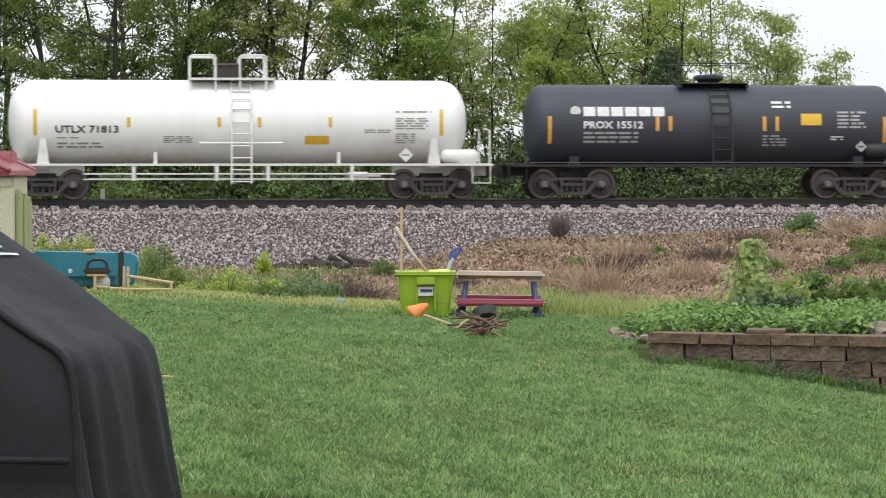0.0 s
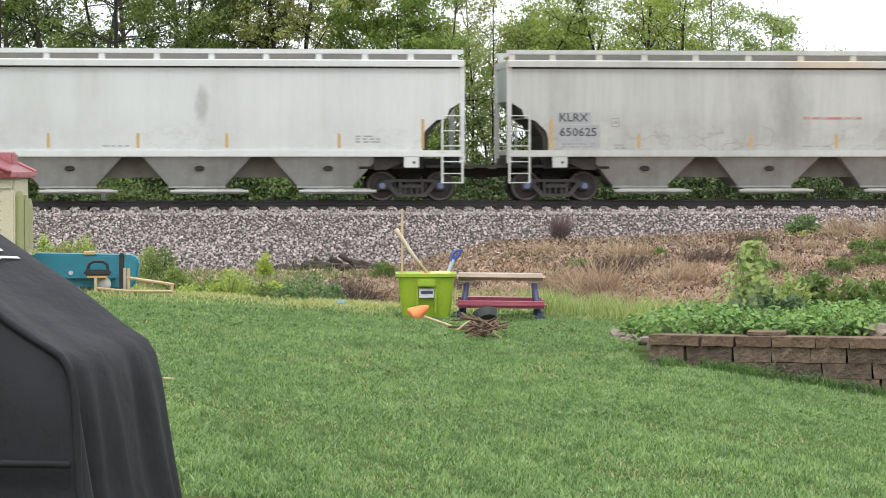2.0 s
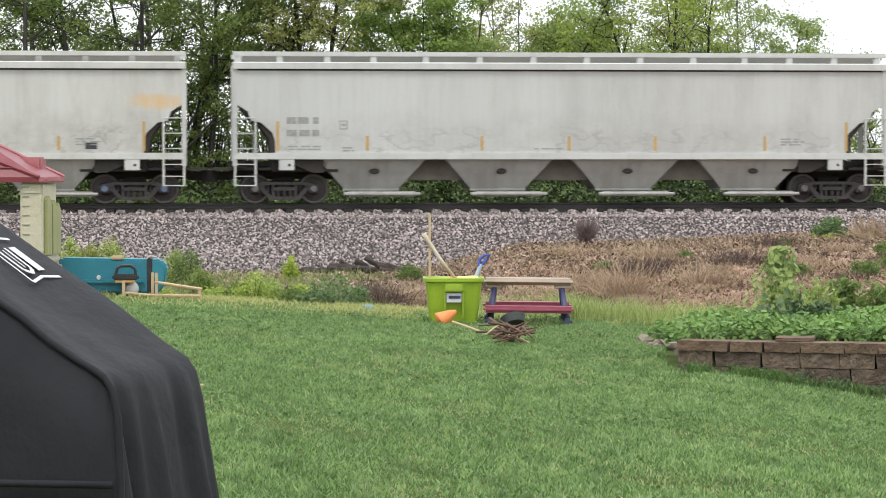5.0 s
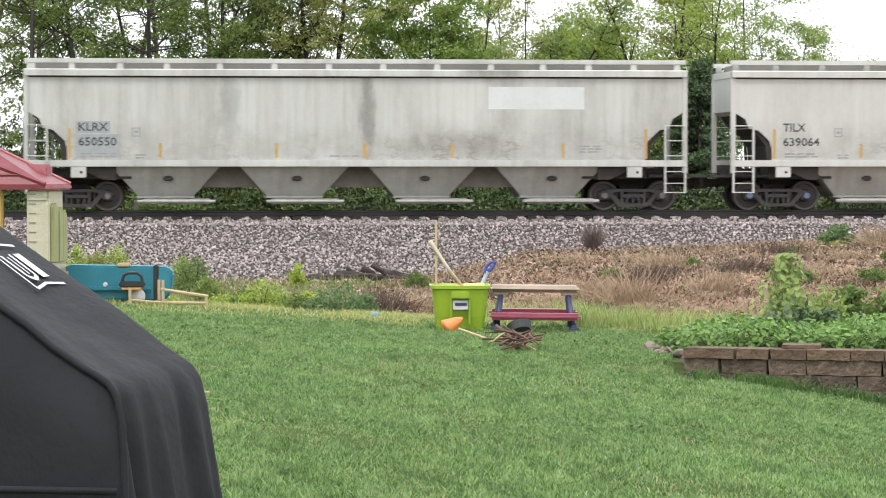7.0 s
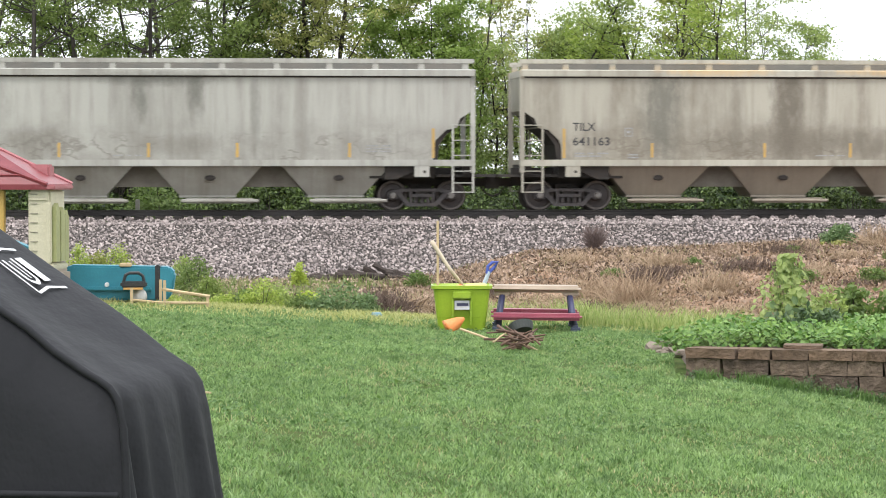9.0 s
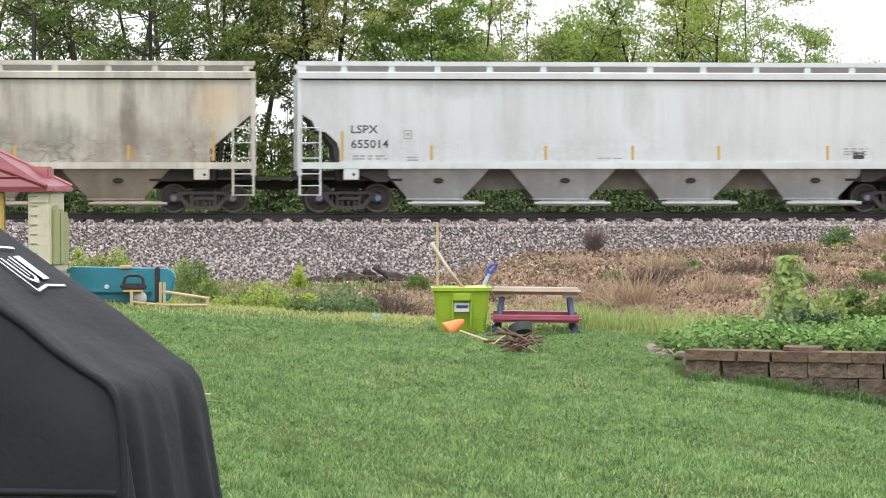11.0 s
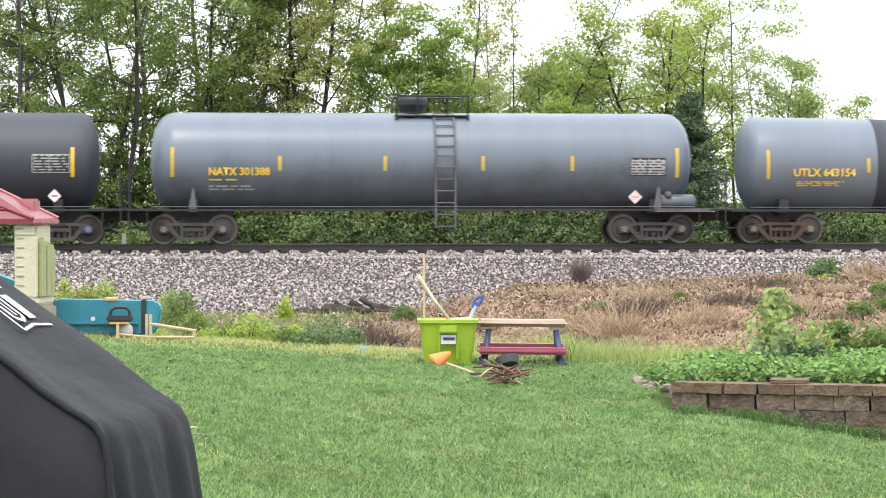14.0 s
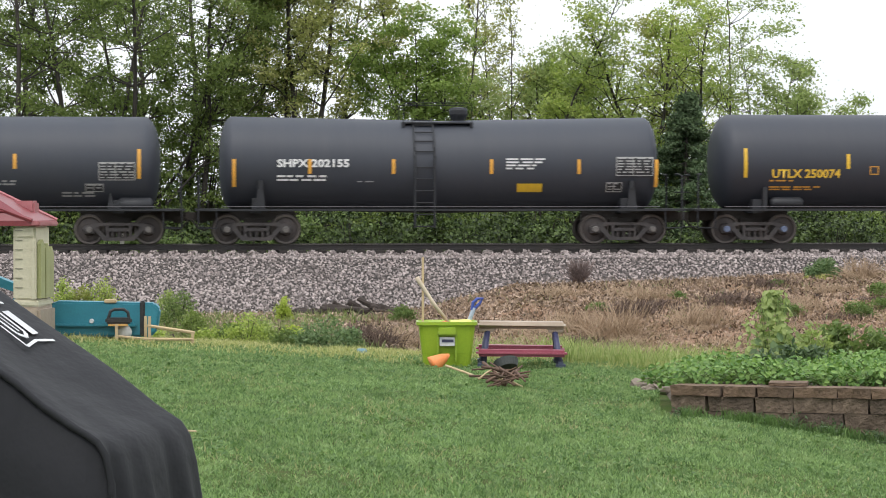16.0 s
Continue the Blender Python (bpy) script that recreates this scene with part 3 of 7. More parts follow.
def wheelset_mesh(cap):
    """Axle, two flanged wheels and bolted end caps as one turning piece."""
    key = ("wheelset", cap.name)
    if key in MESHES:
        return MESHES[key]
    bm = B()
    for s in (-1, 1):
        c = s * 0.755
        lathe(bm, [(c + s * 0.075, 0.11), (c + s * 0.07, 0.16), (c + s * 0.02, 0.2), (c + s * 0.0, 0.36), (c + s * 0.055, 0.38), (c + s * 0.06, 0.445),
                   (c + s * 0.03, WHEEL_R), (c - s * 0.03, WHEEL_R + 0.003), (c - s * 0.045, WHEEL_R + 0.022), (c - s * 0.07, WHEEL_R + 0.02), (c - s * 0.075, 0.38), (c - s * 0.02, 0.3), (c - s * 0.06, 0.12)], 32)
    for q in bm.faces:
        rad = math.hypot(q.calc_center_median().x, q.calc_center_median().z)
        if 0.385 < rad < 0.452:
            q.material_index = 1
    lathe(bm, [(-1.05, 0.075), (1.05, 0.075)], 12)
    known = set(bm.faces)
    for s in (-1, 1):
        lathe(bm, [(s * 1.04, 0.1), (s * 1.13, 0.1), (s * 1.15, 0.08)], 14)
        for k in range(3):
            a = 2 * math.pi * k / 3
            lathe(bm, [(s * 1.15, 0.018), (s * 1.175, 0.018)], 6, "y", (0.055 * math.cos(a), 0, 0.055 * math.sin(a)))
    for q in bm.faces:
        if q not in known:
            q.material_index = 2
    me = bpy.data.meshes.new("wheelset")
    bm.to_mesh(me)
    bm.free()
    for m in (WHEEL, RIM, cap):
        me.materials.append(m)
    MESHES[key] = me
    return me


def frame_mesh():
    bm = B()
    for y0, y1 in ((-1.06, -0.9),):
        # top chord, two pedestals, two diagonals, bottom chord: real openings stay between them
        prism(bm, [(-1.06, 0.47), (-1.07, 0.54), (-0.95, 0.6), (-0.62, 0.665), (0.62, 0.665), (0.95, 0.6), (1.07, 0.54), (1.06, 0.47), (0.74, 0.5), (0.55, 0.575), (-0.55, 0.575), (-0.74, 0.5)], y0, y1)
        for s in (-1, 1):
            prism(bm, [(s * 1.05, 0.34), (s * 1.05, 0.52), (s * 0.74, 0.52), (s * 0.74, 0.34)][::s], y0, y1)
            prism(bm, [(s * 0.8, 0.5), (s * 0.66, 0.56), (s * 0.3, 0.13), (s * 0.46, 0.12)][::s], y0 + 0.01, y1)
            prism(bm, [(s * 0.4, 0.6), (s * 0.31, 0.6), (s * 0.29, 0.2), (s * 0.38, 0.2)][::s], y0 + 0.01, y1)
        prism(bm, [(-0.44, 0.12), (0.44, 0.12), (0.4, 0.22), (-0.4, 0.22)], y0, y1)
        prism(bm, [(-0.34, 0.4), (0.34, 0.4), (0.3, 0.5), (-0.3, 0.5)], y0 - 0.03, y1)
    bmesh.ops.recalc_face_normals(bm, faces=bm.faces)
    return bm


def spring_mesh():
    bm = B()
    for i in range(3):
        lathe(bm, [(0.22 + 0.045 * j / 2, 0.075 if j % 2 == 0 else 0.05) for j in range(9)], 8, "z", ((i - 1) * 0.19, -0.99, 0))
    return bm


def truck(car, x, frame_mat, cap_mat):
    bogie = part("truck", shared("bolster", lambda: box(box(B(), -0.2, 0.2, -1.0, 1.0, 0.35, 0.62), -0.35, 0.35, -0.45, 0.45, 0.4, 0.8), UNDER), None, car, at=pose(x, 0, 0))
    for s in (0, 180):
        part("side_frame", shared("side_frame", frame_mesh, frame_mat), None, bogie, at=pose(0, 0, 0, 0, 0, s))
        part("spring_nest", shared("spring_nest", spring_mesh, frame_mat, True), None, bogie, at=pose(0, 0, 0, 0, 0, s))
    for s in (-1, 1):
        ws = part("wheelset", wheelset_mesh(cap_mat), None, bogie, at=pose(s * AXLE, 0, WHEEL_R))
        WHEELSETS.append((ws, s * AXLE))


def coupler(car, x, s, material=None):
    bm = box(B(), min(0, s * 0.45), max(0, s * 0.45), -0.1, 0.1, 0.72, 0.98, 0.02)
    prism(bm, [(s * 0.42, 0.66), (s * 0.72, 0.66), (s * 0.72, 1.02), (s * 0.42, 1.02)][::s], -0.17, 0.17)
    tube(bm, [(s * 0.25, -0.2, 0.75), (s * 0.45, -0.24, 0.5), (s * 0.65, -0.22, 0.42), (s * 0.78, -0.2, 0.5)], 0.03, 6)
    part("coupler", bm, material or UNDER, car, at=pose(x, 0, 0))


def bars(car, x, z, rows, width, height, material, seed, y=None, hug=None):
    """Small unreadable writing as rows of short plain bars."""
    rr = random.Random(seed)
    bm = B()
    for i in range(rows):
        zz = z - i * height * 1.9
        cx = 0.0
        while cx < width * rr.uniform(0.75, 1.0):
            w = rr.uniform(0.12, 0.4)
            w = min(w, width - cx)
            add_plate(bm, x + cx, x + cx + w, zz, zz + height, y, hug)
            cx += w + rr.uniform(0.03, 0.12)
            if w < 0.05:
                break
    return tagged(part("small_lettering", bm, material, car), kind="stuff")


def add_plate(bm, x0, x1, z0, z1, y=None, hug=None, t=0.004):
    """Thin plate on a flat (y) or round (hug) side."""
    k = 1 if hug is None else max(1, int((z1 - z0) / 0.12))
    for i in range(k):
        za, zb = z0 + (z1 - z0) * i / k, z0 + (z1 - z0) * (i + 1) / k
        ya, yb = (y, y) if hug is None else (hug(za), hug(zb))
        vs = [bm.verts.new(q) for q in ((x0, ya - t, za), (x1, ya - t, za), (x1, yb - t, zb), (x0, yb - t, zb))]
        bm.faces.new(vs)
    return bm


def words(car, text, x, z, height, width, material, y=None, hug=None, label="", bold=0.03):
    me = lettering(text, height, width, material, bold)
    for q in me.vertices:
        zz = q.co.z + z
        q.co = (q.co.x + x, (y if hug is None else hug(zz)) - 0.006, zz)
    me.update()
    return part("lettering", me, None, car, label or "stencilled lettering " + text.replace("\n", " "))


HOPPER_HALF = 10.07
SIDE_Y = -1.58


def hopper_profile(straight=False):
    h = HOPPER_HALF
    right = [(h - 1.28, 1.5), (h - 1.27, 1.9), (h - 1.2, 2.14), (h - 0.86, 2.46), (h - 0.55, 2.52), (h - 0.45, 2.8), (h - 0.06, 3.05), (h - 0.04, 4.1)]
    if straight:
        right = [(h - 1.36, 1.5), (h - 1.36, 1.95), (h - 0.08, 3.04), (h - 0.04, 4.1)]
    left = [(-x, z) for x, z in right][::-1]
    return right + left


def bay_mesh():
    bm = B()
    top, bot = 1.68, 0.84
    v = []
    for x, y, z in ((top, 1.5, 1.4), (bot, 0.95, 0.46)):
        v.append([bm.verts.new((sx * x, sy * y, z)) for sx, sy in ((-1, -1), (1, -1), (1, 1), (-1, 1))])
    for k in range(4):
        bm.faces.new((v[0][k], v[1][k], v[1][(k + 1) % 4], v[0][(k + 1) % 4]))
    bm.faces.new(v[1])
    box(bm, -bot - 0.03, bot + 0.03, -1.0, 1.0, 0.4, 0.46)
    bmesh.ops.recalc_face_normals(bm, faces=bm.faces)
    return bm


def gate_mesh():
    bm = box(B(), -1.0, 1.05, -0.45, 0.45, 0.2, 0.36, 0.015)
    tube(bm, [(-1.15, -0.5, 0.28), (1.2, -0.5, 0.28)], 0.05, 8)
    return bm


def plate_mesh():
    return lathe(B(), [(-0.03, 0.04), (-0.025, 0.07), (0.0, 0.08), (0.03, 0.08)], 10, "y")


def rung_mesh(a, b):
    return lambda: tube(B(), [(a, 0, 0), (b, 0, 0)], 0.016, 6)


# this colour darkens the recess behind the roof rails
ROOF_GAP_FILL = surf("dark_roof_gap_fill", (0.16, 0.158, 0.145), (0.22, 0.2, 0.175), 1.2, 0.9, 0, 0.3, 20)
# toned below the belly paint to put the shadow between the bays into colour
SADDLE = surf("shadowed_saddle_sheet", (0.19, 0.175, 0.15), (0.12, 0.105, 0.09), 1.5, 0.9, 0, 0.3, 20)


def hopper(s, mark, number, base, dirt, streak, low, panel, rust, seed, ink=INK, patch=False, cap=CAP_GREY, stripe=STRIPE, under=None, extra=None, label="", blots=(), plain=False, straight=False):
    car = thing("hopper_car", label, "railway car", pose(s, TRACK_Y, RAIL_Z), "cars of the train")
    CARS.append((car, s))
    paint = car_paint("hopper_paint", base, dirt, streak, low, panel, rust, seed, blots=blots, scuff=1.6 * low)
    trim = car_paint("hopper_trim_paint", tuple(min(1, v * 1.02) for v in base), dirt, streak * 0.9, 0.0, panel, rust * 0.4, seed + 3, blots=[q for q in blots if q[1] > 3.9])
    belly = car_paint("hopper_belly_paint", tuple(v * 0.95 for v in base) if under is None else under, (0.16, 0.135, 0.11), max(0.4, streak), 0.45, panel, rust, seed + 6, z1=1.9)
    h = HOPPER_HALF
    bm = prism(B(), hopper_profile(straight), SIDE_Y, -SIDE_Y)
    bmesh.ops.recalc_face_normals(bm, faces=bm.faces)
    body = part("body", bm, paint, car)
    bm = B()
    sec = [(-1.69, 4.09), (-1.69, 4.27), (-1.6, 4.3), (-1.2, 4.29), (1.2, 4.29), (1.6, 4.3), (1.69, 4.27), (1.69, 4.09)]
    a = [bm.verts.new((-h + 0.02, y, z)) for y, z in sec]
    b = [bm.verts.new((h - 0.02, y, z)) for y, z in sec]
    for i in range(len(sec)):
        j = (i + 1) % len(sec)
        bm.faces.new((a[i], a[j], b[j], b[i]))
    bm.faces.new(a)
    bm.faces.new(b)
    bmesh.ops.recalc_face_normals(bm, faces=bm.faces)
    part("roof", bm, trim, car)
    for s2 in (-1, 1):
        part("roof_rail", shared("roof_rail", lambda: box(B(), -h, h, -0.05, 0.05, 4.48, 4.62, 0.012), trim), None, car, at=pose(0, s2 * 1.4, 0))
        # dark strip paints the shadow line under the overhanging roof edge
        part("roof_gutter", shared("roof_gutter", lambda: box(B(), -h + 0.05, h - 0.05, -0.02, 0.02, 4.04, 4.1), UNDER), None, car, at=pose(0, s2 * 1.585, 0))
    # walkway widened to a solid block that fills the gap under the rails
    part("roof_walkway", shared("roof_walkway", lambda: box(B(), -h + 0.3, h - 0.3, -1.0, 1.0, 4.28, 4.5), ROOF_GAP_FILL), None, car)
    br = shared("walkway_bracket", lambda: prism(B(), [(-0.1, 4.27), (0.1, 4.27), (0.075, 4.55), (-0.075, 4.55)], -0.05, 0.05), trim)
    for x in (-9.9, -8.65, -7.2, -5.8, -4.2, -2.55, -0.9, 0.75, 2.4, 4.05, 5.65, 7.05, 8.45, 9.8):
        for s2 in (-1, 1):
            part("walkway_bracket", br, None, car, at=pose(x, s2 * 1.38, 0))
    for s2 in (-1, 1):
        part("side_sill", shared("side_sill", lambda: box(B(), -h, h, -0.06, 0.06, 1.35, 1.55, 0.012), trim), None, car, at=pose(0, s2 * 1.6, 0))
    part("centre_sill", shared("centre_sill", lambda: box(B(), -h - 0.1, h + 0.1, -0.2, 0.2, 0.75, 1.3), UNDER), None, car)
    # saddle sheets between the bays
    for c in (-3.9, 0, 3.9):
        part("saddle_sheet", shared("saddle_sheet", lambda: prism(B(), [(-1.1, 0.72), (1.1, 0.72), (0.5, 1.38), (-0.5, 1.38)], -0.9, 0.9), SADDLE), None, car, at=pose(c, 0, 0))
    for c in (-5.85, -1.95, 1.95, 5.85):
        bay = part("hopper_bay", shared("hopper_bay", bay_mesh, belly), None, car, at=pose(c, 0, 0))
        part("outlet_gate", shared("outlet_gate", gate_mesh, belly), None, bay, at=pose(0.35 if c > 0 else 0.3, -0.75, 0.02))
        part("inspection_plate", shared("inspection_plate", plate_mesh, UNDER), None, bay, at=pose(0.08, -1.36, 1.0, -31) @ Matrix.Diagonal((2.0, 1, 1.1, 1)))
    for sx in (-1, 1):
        for sy in (-1, 1):
            part("end_post", shared("end_post", lambda: box(B(), -0.075, 0.075, -0.06, 0.06, 1.15, 4.3, 0.01), trim), None, car, at=pose(sx * (h - 0.06), sy * 1.56, 0))
            if sy < 0 or sx < 0:
                for nm, zz0, zz1, rungs in (("ladder", 1.5, 2.62, (1.68, 2.14, 2.6)), ("step", 0.54, 1.36, (1.2, 0.84, 0.56))):
                    stile = shared(nm + "_stile", (lambda a, b: lambda: box(B(), -0.03, 0.03, -0.03, 0.03, a, b))(zz0, zz1), trim)
                    ld = part(nm, stile, None, car, at=pose(sx * (h - 0.06), sy * 1.66, 0))
                    part("stile", stile, None, ld, at=pose(-sx * 0.62, 0, 0))
                    for z in rungs:
                        part("rung", shared("rung%d" % sx, rung_mesh(0, -sx * 0.62), trim), None, ld, at=pose(0, 0, z))
            pad = part("jacking_pad", shared("jacking_pad", lambda: box(B(), -0.23, 0.23, -0.05, 0.05, 1.02, 1.37, 0.015), trim), None, car, at=pose(sx * (h - 1.62), sy * 1.6, 0))
            # dark disc stands in for the darkness of the pad's hole
            part("pad_eye", shared("pad_eye", lambda: lathe(B(), [(-0.056, 0.045), (0.056, 0.045)], 10, "y"), UNDER), None, pad, at=pose(0.08, 0, 1.18))
        part("end_sill", shared("end_sill", lambda: box(box(B(), -0.12, 0.12, -1.5, 1.5, 1.1, 1.4), -0.9, 0.9, -1.4, 1.4, 1.02, 1.1), UNDER), None, car, at=pose(sx * (h - 0.25), 0, 0))
        # slope sheets take the near-black tone as shade inside the end openings
        if straight:
            part("slope_sheet", prism(B(), [(sx * (h - 0.08), 3.04), (sx * (h - 1.36), 1.95), (sx * (h - 2.6), 1.5), (sx * (h - 2.6), 1.4), (sx * (h - 1.36), 1.86), (sx * (h - 0.08), 2.95)][::sx], -1.5, 1.5), UNDER, car)
        else:
            part("slope_sheet", shared("slope_sheet%d" % sx, lambda: prism(B(), [(sx * -0.12, 3.1), (sx * -0.48, 2.6), (sx * -0.85, 2.32), (sx * -1.08, 2.0), (sx * -1.14, 1.5), (sx * -2.4, 0.95), (sx * -2.75, 0.95), (sx * -2.75, 1.6), (sx * -0.5, 3.4)][::sx], -1.5, 1.5), UNDER), None, car, at=pose(sx * h, 0, 0))
        # added dark box fills in the black area under the side sill
        part("underframe", shared("underframe", lambda: box(B(), -1.0, 1.0, -1.3, 1.3, 0.98, 1.34), UNDER), None, car, at=pose(sx * (h - 2.2), 0, 0))
        coupler(car, sx * (h + 0.05), sx)
        truck(car, sx * 8.5, STEEL, cap)
    y = SIDE_Y
    for x, z0, z1 in ((-8.72, 1.6, 2.5), (8.8, 1.6, 2.5), (-6.0, 1.62, 2.06), (-2.5, 1.62, 2.06), (0.18, 1.62, 2.06), (2.85, 1.62, 2.06), (6.25, 1.62, 2.06)):
        part("reflective_stripe", add_plate(B(), x - 0.045, x + 0.045, z0, z1, y), stripe, car)
    if patch:
        bm = add_plate(B(), -8.52, -7.5, 2.36, 2.72, y, t=0.003)
        part("paint_patch", add_plate(bm, -8.52, -7.2, 1.62, 2.33, y, t=0.003), PATCH, car)
    if plain:
        # never readable: bars stand in for the mark and the number
        bars(car, -8.45, 2.43, 2, 1.0, 0.2, INK_SOFT, 71, y)
        mark = number = ""
    else:
        words(car, mark, -8.45, 2.43, 0.25, {"TILX": 0.7, "LSPX": 0.82, "CEFX": 0.84}.get(mark, 0.88), ink, y, bold=0.012)
        words(car, number, -8.45, 1.98, 0.26, 1.14, ink, y, bold=0.012)
    bars(car, -8.4, 1.72, 2, 1.05, 0.045, INK_SOFT, seed, y)
    bars(car, -6.75, 1.68, 2, 0.35, 0.045, INK_SOFT, seed + 1, y)
    bars(car, 6.75, 1.95, 3, 0.75, 0.045, INK_SOFT, seed + 2, y)
    bars(car, -0.9, 1.66, 1, 0.9, 0.035, INK_SOFT, seed + 4, y)
    bm = B()
    for q in ((-6.85, -6.6, 2.5, 2.53), (-6.85, -6.6, 2.26, 2.29), (-6.85, -6.82, 2.26, 2.53), (-6.63, -6.6, 2.26, 2.53), (-6.78, -6.67, 2.36, 2.44)):
        add_plate(bm, *q, y)
    part("stencil_square", bm, INK_SOFT, car)
    if seed % 2 < 1:
        part("data_plate", add_plate(B(), 7.05, 7.4, 1.66, 1.86, y), INK, car)
    if extra:
        extra(car, y)
    return car


def tank_hug(r, zc):
    return lambda z: -math.sqrt(max(1e-4, (r + 0.004) ** 2 - (z - zc) ** 2))


def tank_shell(half, r, zc, head, sag):
    """Barrel with dished heads; sag lets the middle hang a little."""
    prof = [(-half + head * (1 - math.cos(a)), r * math.sin(a) ** 0.75) for a in np.linspace(0.02, math.pi / 2, 9)]
    inner = list(np.linspace(-half + head, half - head, 25))[1:-1]
    full = prof + [(x, r) for x in inner] + [(-x, q) for x, q in prof[::-1]]
    bm = lathe(B(), full, 48, "x", (0, 0, zc))
    for q in bm.verts:
        q.co.z -= sag * (1 - min(1, abs(q.co.x) / (half - head)))
    return bm


def tank_car(s, half, r, zc, trucks, paint, trim, label, head=0.55, sag=0.0, cap=CAP_GREY, frame_mat=STEEL, sill=0.75, iron=None):
    car = thing("tank_car", label, "railway car", pose(s, TRACK_Y, RAIL_Z), "cars of the train")
    CARS.append((car, s))
    iron = iron or BLACK_IRON
    part("tank", tank_shell(half, r, zc, head, sag), paint, car, smooth=True)
    end = half + sill
    bot = zc - r
    for sx in (-1, 1):
        bm = B()
        x0, x1 = sorted((sx * (trucks - 1.2), sx * (end - 0.1)))
        box(bm, x0, x1, -0.22, 0.22, 0.72, 1.04)
        part("draft_sill", bm, trim if trim != BLACK_IRON else UNDER, car)
        bm = B()
        prism(bm, [(sx * trucks - 0.16, 0.95), (sx * trucks + 0.16, 0.95), (sx * trucks + 0.14, bot + 0.35), (sx * trucks - 0.14, bot + 0.35)], -1.35, 1.35)
        part("saddle", bm, trim, car)
        bm = box(B(), sx * (end - 0.55) - 0.55, sx * (end - 0.55) + 0.55, -1.45, 1.45, 1.02, 1.09, 0.01)
        part("end_platform", bm, trim, car)
        for sy in (-1, 1):
            x = sx * (end - 0.12)
            bm = tube(B(), [(x, sy * 1.4, 1.05), (x, sy * 1.4, 2.1), (x - sx * 0.1, sy * 1.3, 2.15), (x - sx * 0.1, sy * 0.7, 2.15)], 0.03, 6)
            hr = part("end_handrail", bm, trim, car)
            part("crossbar", tube(B(), [(x, sy * 1.4, 1.6), (x - sx * 0.1, sy * 0.7, 1.6)], 0.02, 6), trim, hr)
            x = sx * (end - 0.1)
            bm = tube(B(), [(x, sy * 1.45, 1.05), (x, sy * 1.45, 0.5), (x - sx * 0.55, sy * 1.45, 0.5), (x - sx * 0.55, sy * 1.45, 1.05)], 0.025, 6)
            part("stirrup_step", bm, trim, car)
        coupler(car, sx * (end - 0.05), sx)
        truck(car, sx * trucks, frame_mat, cap)
    return car


def walkways(car, half, trucks, trim, z=1.02, lower=True, posts=()):
    for sy in (-1, 1):
        part("side_rail", box(B(), -half - 0.55, half + 0.55, sy * 1.45 - 0.05, sy * 1.45 + 0.05, z, z + 0.07), trim, car)
    if not lower:
        part("running_rail", tube(B(), [(-half, -1.52, z + 0.13), (half, -1.52, z + 0.13)], 0.012, 6), IRON_GREY, car)
    if lower:
        for sy in (-1, 1):
            for zz in (0.62, 0.78):
                part("safety_rail", tube(B(), [(-trucks + 1.2, sy * 1.45, zz), (trucks - 1.2, sy * 1.45, zz)], 0.022, 6), trim, car)
        for x in posts:
            for sy in (-1, 1):
                part("rail_post", shared("rail_post", lambda: box(B(), -0.05, 0.05, -0.04, 0.04, 0.58, 1.05), trim), None, car, at=pose(x, sy * 1.45, 0))


def side_ladder(car, x, r, zc, trim, z0, wide=0.6):
    path = [(-1.5, z0), (-1.5, zc - 0.3), (-r - 0.05, zc + 0.1)] + [(-(r + 0.05) * math.cos(a), zc + (r + 0.05) * math.sin(a)) for a in np.linspace(0.2, 1.35, 7)]
    lad = part("side_ladder", tube(B(), [(x - wide / 2, y, z) for y, z in path], 0.035, 6), trim, car)
    part("stile", tube(B(), [(x + wide / 2, y, z) for y, z in path], 0.035, 6), trim, lad)
    z = z0 + 0.05
    while z < zc + 0.25:
        part("rung", shared("tank_rung", lambda: tube(B(), [(-0.3, 0, 0), (0.3, 0, 0)], 0.02, 6), trim), None, lad, at=pose(x, -1.5 if z < zc - 0.3 else -r - 0.06, z))
        z += 0.36
    for a in np.linspace(0.3, 1.25, 5):
        part("rung", shared("tank_rung", lambda: tube(B(), [(-0.3, 0, 0), (0.3, 0, 0)], 0.02, 6), trim), None, lad, at=pose(x, -(r + 0.05) * math.cos(a), zc + (r + 0.05) * math.sin(a)))
    return lad


